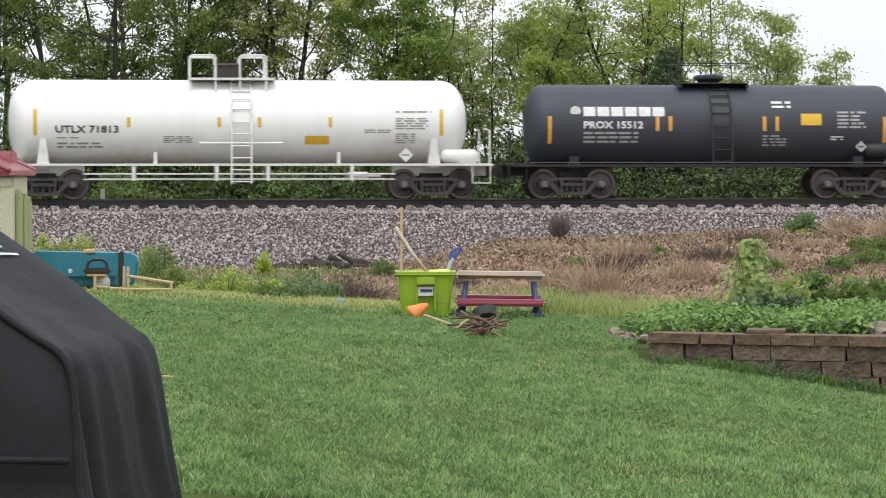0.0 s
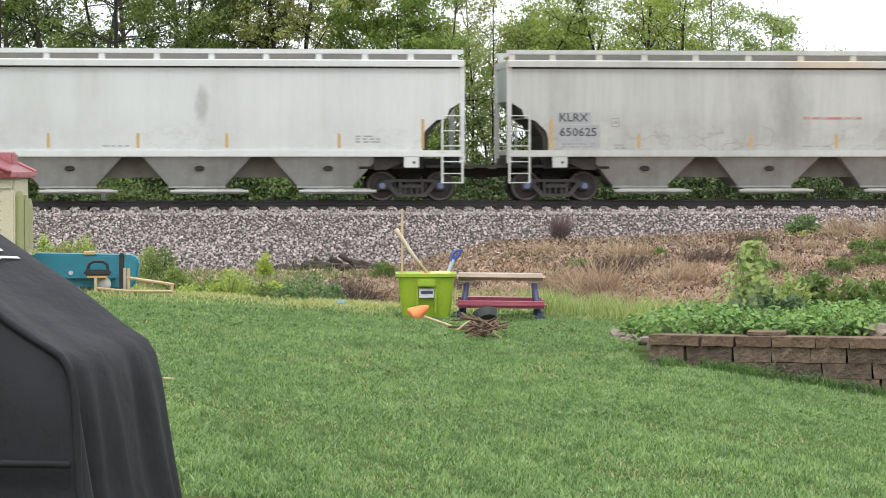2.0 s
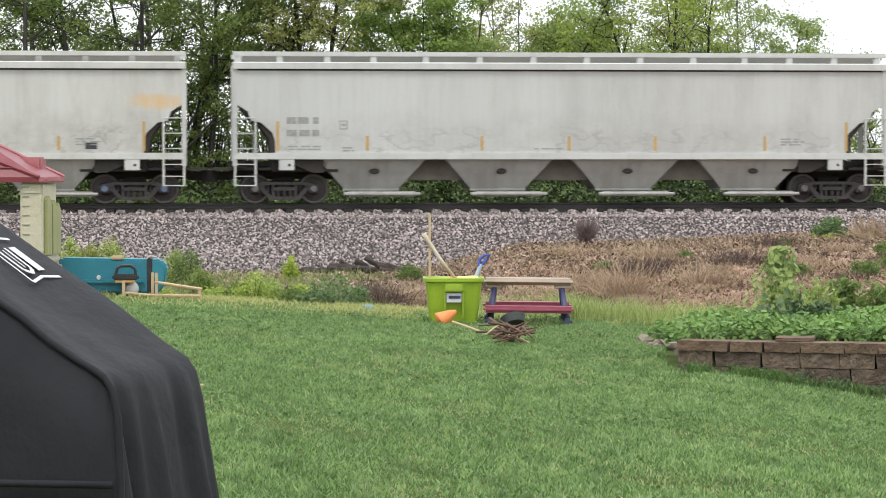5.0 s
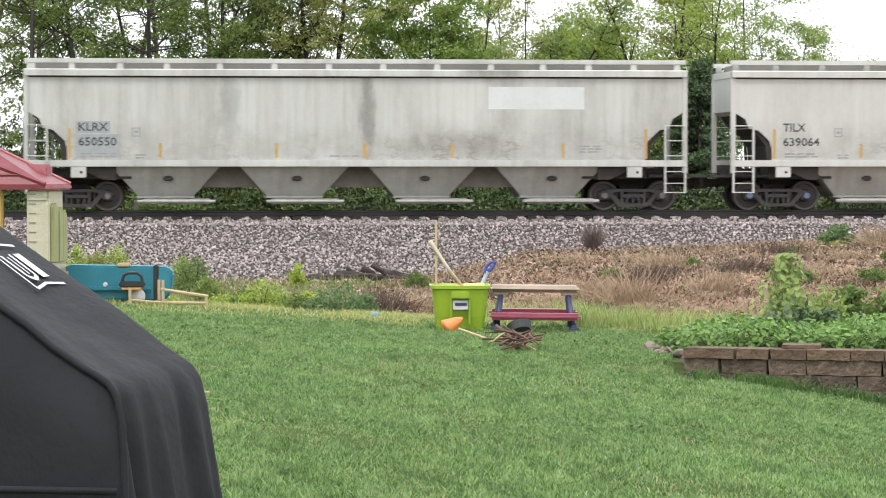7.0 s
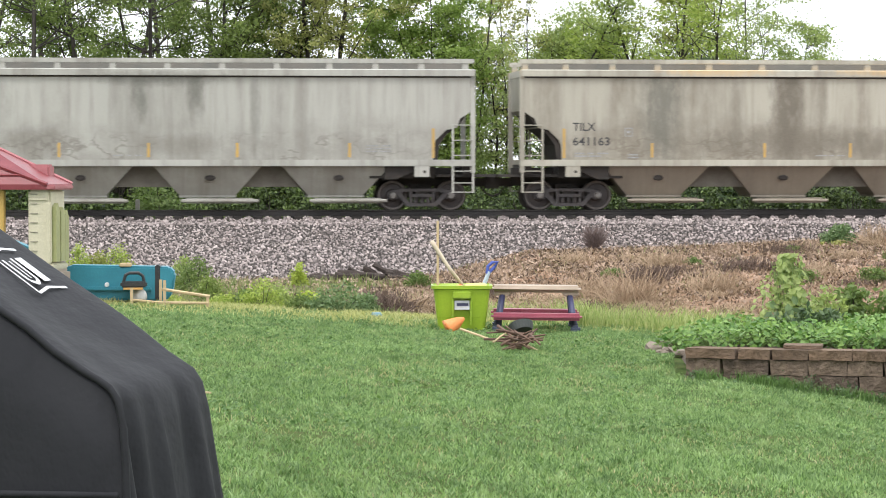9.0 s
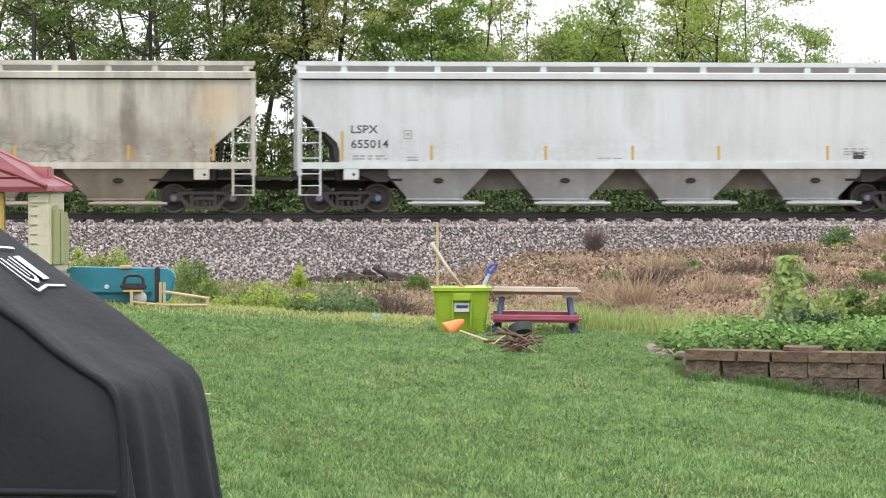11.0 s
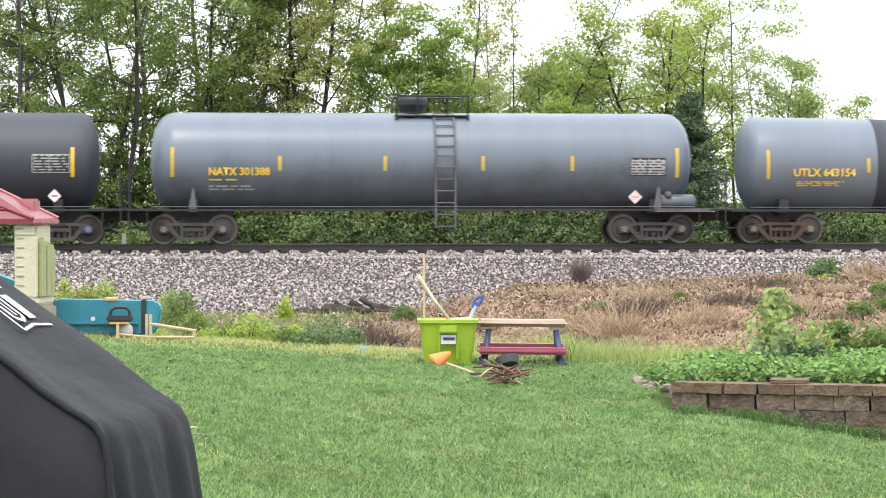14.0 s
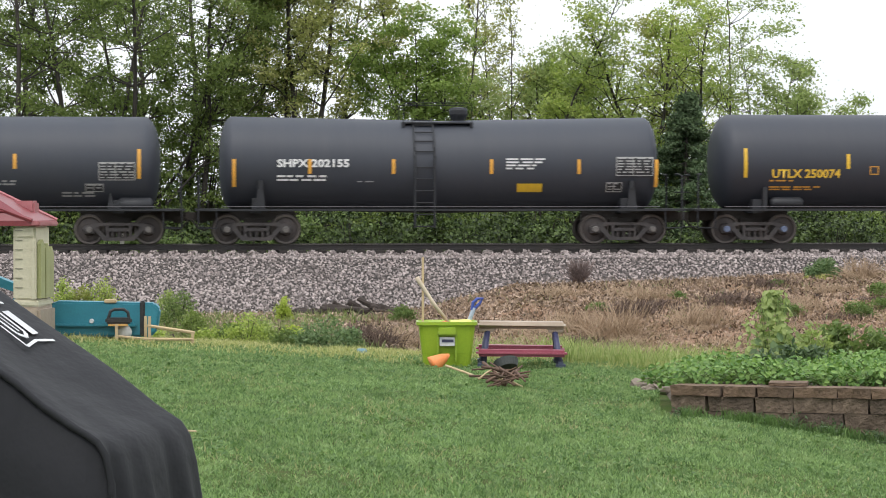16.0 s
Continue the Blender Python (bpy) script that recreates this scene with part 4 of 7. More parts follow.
def top_platform(car, x0, x1, z, trim, dome=None, low=False, dome_h=0.6, dome_r=0.42):
    tp = part("top_platform", box(B(), x0, x1, -0.8, 0.8, z, z + 0.035), trim, car)
    for x in (x0 + 0.05, x1 - 0.05):
        part("bracket", box(B(), x - 0.04, x + 0.04, -0.85, 0.85, z - 0.12, z), trim, tp)
    if dome is not None:
        bm = lathe(B(), [(z - 0.25, dome_r * 0.75), (z + dome_h * 0.25, dome_r * 0.8), (z + dome_h * 0.45, dome_r * 1.0), (z + dome_h * 0.6, dome_r * 1.12), (z + dome_h * 0.85, dome_r * 1.12), (z + dome_h, dome_r), (z + dome_h + 0.03, dome_r * 0.3)], 20, "z", (dome, 0, 0))
        part("protective_housing", bm, trim, car, smooth=False)
    for sy in (-1, 1):
        part("platform_rail", tube(B(), [(x0 + 0.05, sy * 0.8, z), (x0 + 0.05, sy * 1.0, z + 0.6), (x0 + 0.1, sy * 1.0, z + 0.62), (x1 - 0.1, sy * 1.0, z + 0.62), (x1 - 0.05, sy * 1.0, z + 0.6), (x1 - 0.05, sy * 0.8, z)], 0.012 if low else 0.028, 6), trim, car)
        if not low:
            for x in (x0 * 0.7 + x1 * 0.3, x0 * 0.3 + x1 * 0.7):
                part("rail_post", tube(B(), [(x, sy * 0.8, z), (x, sy * 1.0, z + 0.62)], 0.02, 6), trim, car)


def tank_marks(car, hug, stripes, material):
    for x, z0, z1 in stripes:
        part("reflective_stripe", add_plate(B(), x - 0.055, x + 0.055, z0, z1, None, hug), material, car)


def table_plate(car, x0, x1, z0, z1, hug, ground, ink, seed):
    part("data_panel", add_plate(B(), x0, x1, z0, z1, None, hug, 0.003), ground, car)
    bm, rr = B(), random.Random(seed)
    z = z1 - 0.06
    while z > z0 + 0.03:
        x = x0 + 0.05
        while x < x1 - 0.12:
            w = rr.uniform(0.08, 0.3)
            add_plate(bm, x, min(x + w, x1 - 0.04), z, z + 0.035, None, hug, 0.007)
            x += w + rr.uniform(0.03, 0.1)
        z -= 0.085
    tagged(part("small_lettering", bm, ink, car), kind="stuff")
    bm = B()
    for q in ((x0, x1, z0, z0 + 0.025), (x0, x1, z1 - 0.025, z1), (x0, x0 + 0.025, z0, z1), (x1 - 0.025, x1, z0, z1), (x0 * 0.55 + x1 * 0.45, x0 * 0.55 + x1 * 0.45 + 0.02, z0, z1)):
        add_plate(bm, *q, None, hug, 0.009)
    part("panel_border", bm, ink, car)


def placard(car, x, z, size, hug, ground, ink):
    y = hug(z) - 0.05
    bm = prism(B(), [(x - size, z), (x, z - size), (x + size, z), (x, z + size)], y - 0.006, y)
    pl = part("placard", bm, ground, car)
    part("placard_mark", prism(B(), [(x - size * 0.5, z - size * 0.15), (x + size * 0.5, z - size * 0.15), (x + size * 0.5, z + size * 0.15), (x - size * 0.5, z + size * 0.15)], y - 0.011, y - 0.004), ink, pl)


def build_train():
    soot = (0.2, 0.185, 0.16)
    # ---- black tank car that leads the visible part
    black = car_paint("black_tank_paint", (0.034, 0.039, 0.053), (0.05, 0.052, 0.06), 0.35, 0.3, 0.3, 0, 3, 0.58, z1=1.8)
    r, zc = 1.29, 2.26
    hg = tank_hug(r, zc)
    car = tank_car(17.0, 5.84, r, zc, 4.45, black, BLACK_IRON, "black tank car with white lettering and orange stripes", cap=CAP_GREY)
    walkways(car, 5.84, 4.45, BLACK_IRON, 1.0, False)
    side_ladder(car, 0.15, r, zc, BLACK_IRON, 0.75)
    top_platform(car, -1.1, 1.1, zc + r + 0.02, BLACK_IRON, 0.0, True, 0.28)
    tank_marks(car, hg, ((-5.2, 1.7, 2.55), (-1.85, 2.1, 2.55), (-1.45, 2.1, 2.55), (1.5, 2.1, 2.55), (1.9, 2.1, 2.55), (5.3, 1.7, 2.55)), AMBER)
    # trade name as plain white blocks beside a round badge
    bm = B()
    for i in range(6):
        add_plate(bm, -4.15 + i * 0.43, -4.15 + i * 0.43 + 0.37, 2.55, 2.84, None, hg, 0.006)
    part("trade_name_blocks", bm, INK_WHITE, car, "plain white blocks of a painted trade name")
    part("badge", lathe(B(), [(0, 0.17), (-0.01, 0.17)], 8, "y", (-4.4, hg(2.7) - 0.012, 2.7)), INK_WHITE, car)
    words(car, "PROX 15512", -4.15, 2.17, 0.23, 1.85, INK_WHITE, None, hg)
    bars(car, -4.15, 2.0, 3, 1.7, 0.07, INK_GREY, 3, None, hg)
    part("notice_plate", add_plate(B(), 2.65, 3.3, 2.28, 2.64, None, hg), STRIPE_BRIGHT, car)
    bars(car, 1.75, 2.95, 2, 0.6, 0.07, INK_WHITE, 5, None, hg)
    bars(car, 3.8, 2.65, 5, 0.9, 0.06, INK_GREY, 6, None, hg)
    bars(car, 1.45, 1.92, 4, 0.75, 0.05, INK_GREY, 7, None, hg)
    bars(car, 3.6, 1.9, 2, 0.4, 0.04, INK_WHITE, 8, None, hg)
    placard(car, 4.5, 1.62, 0.18, lambda z: -1.42, INK_GREY, INK)
    part("air_reservoir", lathe(B(), [(-0.1, 0.1), (0, 0.24), (0.85, 0.24), (0.95, 0.1)], 16, "x", (4.75, -1.15, 1.5)), BLACK_IRON, car, smooth=True)

    # ---- white acid tank car
    white = car_paint("white_tank_paint", (0.83, 0.84, 0.83), (0.5, 0.42, 0.3), 0.1, 0.55, 0.08, 0, 8, 0.35, z1=1.35)
    wtrim = surf("white_ironwork", (0.78, 0.78, 0.76), (0.6, 0.58, 0.54), 3, 0.5)
    r, zc = 1.32, 2.34
    hg = tank_hug(r, zc)
    car = tank_car(2.3, 7.02, r, zc, 5.92, white, wtrim, "clean white tank car with black lettering and white rails", head=0.8, frame_mat=STEEL, iron=wtrim, sill=0.72)
    walkways(car, 7.0, 5.92, wtrim, 1.03, True, (-3.2, -0.7, 0.85, 3.4))
    side_ladder(car, 0.05, r, zc, wtrim, 0.5)
    bm = B()
    tube(bm, [(-1.2, -1.42, 1.72), (1.3, -1.42, 1.72)], 0.035, 6)
    part("grab_rail", bm, wtrim, car)
    for x in (-2.55, 3.0):
        part("rail_bracket", box(B(), x - 0.05, x + 0.05, -1.45, -1.2, 1.05, 1.45), wtrim, car)
    for sx in (-1, 1):
        bm = prism(B(), [(sx * 5.92 - 0.2, 1.0), (sx * 5.92 + 0.2, 1.0), (sx * 5.92 + 0.1, 1.75), (sx * 5.92 - 0.1, 1.75)], -1.42, -1.3)
        lathe(bm, [(-1.42, 0.1), (-1.3, 0.1)], 12, "y", (sx * 5.92, 0, 1.78))
        part("lifting_lug", bm, wtrim, car)
    top = zc + r
    for x0, x1 in ((-1.5, -0.72), (0.02, 0.82)):
        for y in (-0.95, 0.95):
            bm = tube(B(), [(x0, y, top - 0.35), (x0, y, top + 0.68), (x0 + 0.06, y, top + 0.73), (x1 - 0.06, y, top + 0.73), (x1, y, top + 0.68), (x1, y, top - 0.35)], 0.033, 6)
            part("platform_rail", bm, wtrim, car)
        for x in (x0, x1):
            part("cross_rail", tube(B(), [(x, -0.95, top + 0.7), (x, 0.95, top + 0.7)], 0.03, 6), wtrim, car)
    part("protective_housing", lathe(B(), [(top - 0.2, 0.42), (top + 0.4, 0.42), (top + 0.45, 0.46), (top + 0.52, 0.3)], 18, "z", (-0.33, 0, 0)), UNDER, car)
    part("top_platform", box(B(), -1.55, 1.1, -1.0, 1.0, top - 0.02, top + 0.05), wtrim, car)
    part("air_reservoir", lathe(B(), [(-0.12, 0.1), (0, 0.23), (0.95, 0.23), (1.07, 0.1)], 16, "x", (6.25, -1.1, 1.3)), wtrim, car, smooth=True)
    part("brake_cylinder", lathe(B(), [(0, 0.13), (0.6, 0.13), (0.62, 0.05), (1.0, 0.04)], 14, "x", (3.3, -1.1, 0.72)), wtrim, car, smooth=True)
    tank_marks(car, hg, ((-6.15, 1.95, 2.75), (-3.35, 2.2, 2.5), (-0.62, 2.2, 2.5), (0.6, 2.2, 2.5), (2.75, 2.2, 2.5), (6.15, 1.95, 2.75)), STRIPE_BRIGHT)
    words(car, "UTLX 71813", -5.55, 2.02, 0.23, 1.9, INK, None, hg)
    bars(car, -5.5, 1.86, 1, 0.9, 0.04, INK_SOFT, 11, None, hg)
    bars(car, -5.5, 1.68, 2, 1.4, 0.055, INK_SOFT, 12, None, hg)
    bars(car, -2.3, 1.9, 4, 0.9, 0.03, INK_SOFT, 13, None, hg)
    bars(car, 3.8, 2.1, 2, 0.8, 0.035, INK_SOFT, 14, None, hg)
    bars(car, 4.75, 2.65, 1, 1.1, 0.05, INK_SOFT, 15, None, hg)
    bars(car, 4.75, 2.45, 5, 1.0, 0.04, INK_SOFT, 16, None, hg)
    bars(car, 4.75, 1.98, 5, 0.6, 0.035, INK_SOFT, 17, None, hg)
    part("notice_plate", add_plate(B(), 1.98, 2.72, 1.68, 1.94, None, hg), STRIPE_BRIGHT, car)
    placard(car, 5.05, 1.36, 0.22, lambda z: -1.36, INK_WHITE, INK_SOFT)

    # ---- covered hopper cars, from east to west
    def red_words(car, y):
        words(car, "DO NOT HAMMER ON CAR", -0.85, 2.5, 0.085, 1.85, INK_RED, y)
        part("paint_patch", add_plate(B(), 3.9, 6.55, 1.75, 3.08, y, t=0.002), surf("pale_paint_patch", (0.455, 0.475, 0.47), (0.39, 0.4, 0.39), 1.2, 0.5), car)

    def white_patch(car, y):
        part("paint_patch", add_plate(B(), 3.95, 6.9, 3.1, 3.78, y, t=0.003), surf("white_paint_patch", (0.6, 0.63, 0.62), (0.53, 0.55, 0.54), 1.0, 0.5), car)

    rusty, ochre, grime, umber = (0.5, 0.2, 0.04), (0.62, 0.38, 0.13), (0.085, 0.083, 0.068), (0.085, 0.067, 0.047)
    hopper(-16.49, "KLRX", "650625", (0.47, 0.48, 0.46), soot, 0.4, 0.35, 0.35, 0.0, 2, patch=True, cap=CAP_BLUE, extra=red_words, label="grey covered hopper car with faint stains and a pale patch",
           blots=((7.6, 3.6, 1.6, 0.7, ochre, 0.35), (0.0, 4.2, 2.0, 0.25, ochre, 0.4), (-1.2, 2.6, 0.8, 1.6, grime, 0.35), (5.3, 2.3, 0.25, 0.8, grime, 0.6)))
    hopper(-37.95, "KLRX", "650735", (0.58, 0.6, 0.59), soot, 0.16, 0.12, 0.3, 0.0, 5, cap=CAP_BLUE, label="clean light grey covered hopper car", blots=((2.1, 2.9, 0.25, 0.7, grime, 0.5),))
    hopper(-59.42, "TILX", "640348", (0.53, 0.54, 0.52), soot, 0.22, 0.35, 0.3, 0.0, 8, cap=CAP_BLUE, label="light grey covered hopper car with orange rust blooms",
           blots=((8.9, 3.1, 1.0, 0.95, rusty, 0.85), (8.9, 3.6, 1.3, 0.45, ochre, 0.7), (3.4, 3.55, 0.7, 0.28, rusty, 0.65), (3.6, 3.6, 1.2, 0.4, ochre, 0.4), (-3.9, 3.35, 0.8, 0.25, ochre, 0.5), (1.4, 3.7, 1.6, 0.3, ochre, 0.25), (8.8, 2.1, 0.4, 0.9, ochre, 0.7)))
    hopper(-80.83, "TILX", "640512", (0.53, 0.54, 0.52), soot, 0.25, 0.25, 0.3, 0.0, 11, label="light grey covered hopper car", plain=True)
    hopper(-102.38, "TILX", "639064", (0.56, 0.56, 0.53), soot, 0.28, 0.4, 0.3, 0.0, 14, cap=CAP_BLUE, label="off-white covered hopper car with grimy lower sides",
           blots=((0.0, 3.0, 0.35, 2.0, grime, 0.75), (0.2, 3.5, 0.7, 0.3, ochre, 0.5), (-0.9, 3.3, 0.2, 1.0, grime, 0.4), (9.2, 3.1, 1.1, 0.3, ochre, 0.8), (0.0, 4.3, 1.4, 0.3, grime, 0.7)))
    hopper(-123.9, "KLRX", "650550", (0.55, 0.555, 0.525), (0.2, 0.18, 0.16), 0.5, 0.42, 0.4, 0.0, 17, patch=True, extra=white_patch, label="dirty pale covered hopper car with a white painted patch",
           blots=((0.25, 3.0, 0.3, 1.8, grime, 0.7), (-3.9, 3.2, 0.4, 1.4, grime, 0.4), (3.0, 2.0, 2.2, 0.5, umber, 0.45), (0.2, 1.85, 0.15, 0.3, ochre, 0.6), (4.2, 4.25, 1.0, 0.3, grime, 0.7)))
    hopper(-145.4, "TILX", "641163", (0.44, 0.42, 0.355), (0.13, 0.105, 0.075), 0.65, 0.6, 0.5, 0.0, 20, under=(0.32, 0.275, 0.22), label="heavily soot-streaked beige covered hopper car",
           blots=((-5.7, 3.0, 0.8, 2.2, grime, 0.85), (-1.8, 2.9, 0.65, 2.4, umber, 0.95), (-3.4, 2.7, 0.25, 1.5, umber, 0.5), (-0.7, 3.3, 0.2, 1.2, umber, 0.5), (6.1, 2.9, 0.8, 2.3, umber, 0.95), (2.4, 2.6, 0.5, 1.4, umber, 0.8), (-0.5, 2.05, 5.5, 0.6, umber, 0.65), (-4.0, 4.3, 2.2, 0.25, ochre, 0.6), (2.0, 4.3, 3.0, 0.22, ochre, 0.6)))
    hopper(-166.93, "TILX", "640118", (0.41, 0.405, 0.37), (0.15, 0.135, 0.115), 0.7, 0.5, 0.5, 0.0, 23, label="dark-streaked grey covered hopper car", plain=True,
           blots=((-0.1, 3.5, 0.3, 1.1, grime, 0.8), (1.6, 3.6, 0.35, 0.9, grime, 0.85), (0.5, 4.0, 2.4, 0.3, grime, 0.6), (-3.3, 2.0, 1.3, 0.6, umber, 0.5), (-4.6, 3.2, 0.8, 1.2, grime, 0.4), (3.4, 3.0, 0.2, 1.5, grime, 0.5), (1.2, 2.0, 1.4, 0.4, umber, 0.35)))
    hopper(-188.45, "LSPX", "655014", (0.58, 0.61, 0.62), (0.25, 0.24, 0.23), 0.3, 0.15, 0.35, 0.0, 26, cap=CAP_BLUE, label="pale bluish white covered hopper car", blots=((-5.2, 3.9, 1.6, 0.5, grime, 0.3), (0.3, 3.4, 0.5, 1.2, grime, 0.25)))
    hopper(-209.87, "CEFX", "635385", (0.53, 0.505, 0.44), (0.14, 0.11, 0.085), 0.6, 0.65, 0.3, 0.0, 29, straight=True, under=(0.42, 0.36, 0.29), label="rust-edged beige covered hopper car with black streaks",
           blots=((-2.0, 2.3, 1.8, 1.0, grime, 0.9), (-3.6, 2.2, 0.9, 0.8, grime, 0.75), (6.25, 2.7, 0.35, 1.6, umber, 0.85), (-6.4, 2.9, 0.25, 1.4, grime, 0.5), (1.8, 2.3, 1.2, 0.8, grime, 0.65), (4.2, 2.4, 0.8, 0.8, grime, 0.6), (6.35, 1.8, 0.2, 0.3, rusty, 0.45), (-6.3, 1.8, 0.25, 0.3, rusty, 0.5), (-10.0, 3.0, 0.2, 1.8, rusty, 0.5), (-9.3, 3.4, 0.8, 0.9, ochre, 0.35), (9.0, 3.3, 1.0, 0.9, ochre, 0.35), (-2.0, 3.2, 0.25, 1.6, umber, 0.6), (-0.7, 2.9, 0.18, 1.6, umber, 0.5), (-4.9, 2.2, 0.5, 0.6, umber, 0.6)))

    # ---- grey and black two-tone tank car
    slate = car_paint("slate_tank_paint", (0.14, 0.166, 0.204), (0.09, 0.105, 0.12), 0.3, 0.3, 0.25, 0, 31, 0.4, z1=1.7)
    r, zc = 1.46, 2.5
    hg = tank_hug(r + 0.03, zc - 0.07)
    car = tank_car(-229.95, 8.38, r, zc, 7.18, slate, BLACK_IRON, "slate grey tank car with a black middle section", head=0.5, sag=0.16, frame_mat=STEEL_RED)
    bm = B()
    lathe(bm, [(-4.25, r + 0.012), (-3.0, r + 0.012), (-1.6, r + 0.012), (-0.2, r + 0.012)], 48, "x", (0, 0, zc))
    for q in bm.verts:
        q.co.z -= 0.16 * (1 - min(1, abs(q.co.x) / 7.88))
    part("black_band", bm, black, car, smooth=True)
    walkways(car, 8.3, 7.18, BLACK_IRON, 1.0, False)
    side_ladder(car, -0.45, r, zc - 0.15, IRON_GREY, 0.55)
    top_platform(car, -1.2, 1.4, zc + r - 0.17, IRON_GREY, None, True)
    tank_marks(car, hg, ((-7.7, 2.0, 2.9), (-4.55, 2.2, 2.65), (-2.25, 2.2, 2.65), (0.25, 2.2, 2.65), (2.65, 2.2, 2.65), (5.35, 2.2, 2.65), (8.0, 2.0, 2.9)), STRIPE_AGED)
    words(car, "UTLX 643154", -6.9, 2.08, 0.26, 1.95, INK_YELLOW, None, hg)
    bars(car, -6.8, 1.9, 3, 1.5, 0.03, INK_YELLOW, 31, None, hg)
    bars(car, -3.65, 3.05, 1, 0.45, 0.06, INK_GREY, 32, None, hg)
    bars(car, -3.6, 1.95, 2, 0.4, 0.06, INK_YELLOW, 33, None, hg)
    table_plate(car, 6.65, 7.75, 2.1, 2.68, hg, INK_GREY, BLACK_IRON, 34)
    placard(car, 7.3, 1.45, 0.2, lambda z: -1.4, surf("slate_placard", (0.13, 0.15, 0.17)), BLACK_IRON)
    part("air_reservoir", lathe(B(), [(-0.1, 0.1), (0, 0.23), (0.9, 0.23), (1.0, 0.1)], 16, "x", (7.5, -1.15, 1.35)), slate, car, smooth=True)

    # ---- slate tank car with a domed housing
    # the low zone here carries a darkening towards the barrel's underside
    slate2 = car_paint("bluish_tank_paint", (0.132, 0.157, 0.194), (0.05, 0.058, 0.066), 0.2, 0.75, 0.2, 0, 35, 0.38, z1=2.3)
    r, zc = 1.5, 2.55
    hg = tank_hug(r, zc)
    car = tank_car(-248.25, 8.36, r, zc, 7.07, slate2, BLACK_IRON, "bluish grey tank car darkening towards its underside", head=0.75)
    walkways(car, 8.3, 7.07, BLACK_IRON, 1.02, False)
    side_ladder(car, 0.6, r, zc, IRON_GREY, 0.5)
    top_platform(car, -0.9, 1.4, zc + r - 0.12, BLACK_IRON, -0.3, False, 0.62)
    tank_marks(car, hg, ((-7.7, 2.05, 2.95), (-4.45, 2.25, 2.7), (-1.25, 2.25, 2.7), (1.75, 2.25, 2.7), (4.5, 2.25, 2.7), (7.75, 2.05, 2.95)), STRIPE_AGED)
    words(car, "NATX 301388", -6.6, 2.1, 0.25, 1.85, INK_YELLOW, None, hg)
    bars(car, -6.6, 1.95, 1, 0.9, 0.045, INK_YELLOW, 36, None, hg)
    bars(car, -6.6, 1.75, 2, 1.4, 0.05, INK_GREY, 37, None, hg)
    table_plate(car, 6.3, 7.4, 2.1, 2.65, hg, INK_GREY, BLACK_IRON, 38)
    placard(car, 6.45, 1.45, 0.22, lambda z: -1.4, surf("faded_pink_placard", (0.55, 0.4, 0.4), (0.66, 0.6, 0.6), 9, 0.6), surf("faded_red_print", (0.5, 0.22, 0.2), (0.6, 0.4, 0.38), 12, 0.6))
    part("end_sill_plate", box(B(), 7.05, 8.8, -1.5, -1.42, 0.99, 1.1), IRON_GREY, car)
    part("anchor_post", prism(B(), [(7.02, 1.1), (7.26, 1.1), (7.22, 1.75), (7.14, 1.75)], -1.49, -1.4), IRON_GREY, car)
    part("valve_cap", lathe(B(), [(-0.14, 0.04), (-0.12, 0.1), (0.0, 0.12), (0.25, 0.1)], 14, "y", (7.5, -1.3, 1.52)), IRON_GREY, car, smooth=True)
    part("anchor_post", prism(B(), [(-7.2, 1.0), (-6.95, 1.0), (-7.05, 1.7), (-7.1, 1.7)], -1.48, -1.38), slate2, car)
    part("air_reservoir", lathe(B(), [(-0.1, 0.1), (0, 0.23), (1.0, 0.23), (1.1, 0.1)], 16, "x", (7.3, -1.15, 1.3)), slate2, car, smooth=True)

    # ---- black tank car with yellow lettering
    black2 = car_paint("satin_black_tank_paint", (0.03, 0.034, 0.047), (0.046, 0.048, 0.056), 0.2, 0.2, 0.3, 0, 41, 0.55, z1=1.7)
    car = tank_car(-266.54, 8.39, r, zc - 0.02, 7.16, black2, BLACK_IRON, "black tank car with yellow lettering and yellow stripes", head=0.6, cap=CAP_BLUE)
    hg = tank_hug(r, zc - 0.02)
    walkways(car, 8.2, 7.1, BLACK_IRON, 1.02, False)
    side_ladder(car, 0.0, r, zc, BLACK_IRON, 0.55)
    top_platform(car, -2.05, 0.98, zc + r - 0.12, BLACK_IRON, -1.12, False, 0.68)
    part("valve_cover", lathe(B(), [(zc + r - 0.1, 0.2), (zc + r + 0.2, 0.2), (zc + r + 0.24, 0.26), (zc + r + 0.3, 0.26)], 14, "z", (0.05, 0, 0)), BLACK_IRON, car)
    tank_marks(car, hg, ((-7.55, 2.05, 2.95), (-4.33, 2.32, 2.78), (-1.49, 2.32, 2.78), (1.23, 2.32, 2.78), (4.47, 2.32, 2.78), (7.6, 2.05, 2.95)), STRIPE_BRIGHT)
    words(car, "UTLX 250074", -6.72, 2.03, 0.28, 2.15, INK_YELLOW, None, hg)
    bars(car, -6.78, 1.93, 1, 1.0, 0.045, AMBER, 42, None, hg)
    bars(car, -6.78, 1.74, 2, 1.6, 0.04, AMBER, 43, None, hg)
    bars(car, -0.95, 1.85, 4, 0.5, 0.05, INK_GREY, 44, None, hg)
    bm = B()
    for q in ((-3.65, -3.37, 2.37, 2.4), (-3.65, -3.37, 2.14, 2.17), (-3.65, -3.62, 2.14, 2.4), (-3.4, -3.37, 2.14, 2.4)):
        add_plate(bm, *q, None, hg)
    part("stencil_square", bm, AMBER, car)
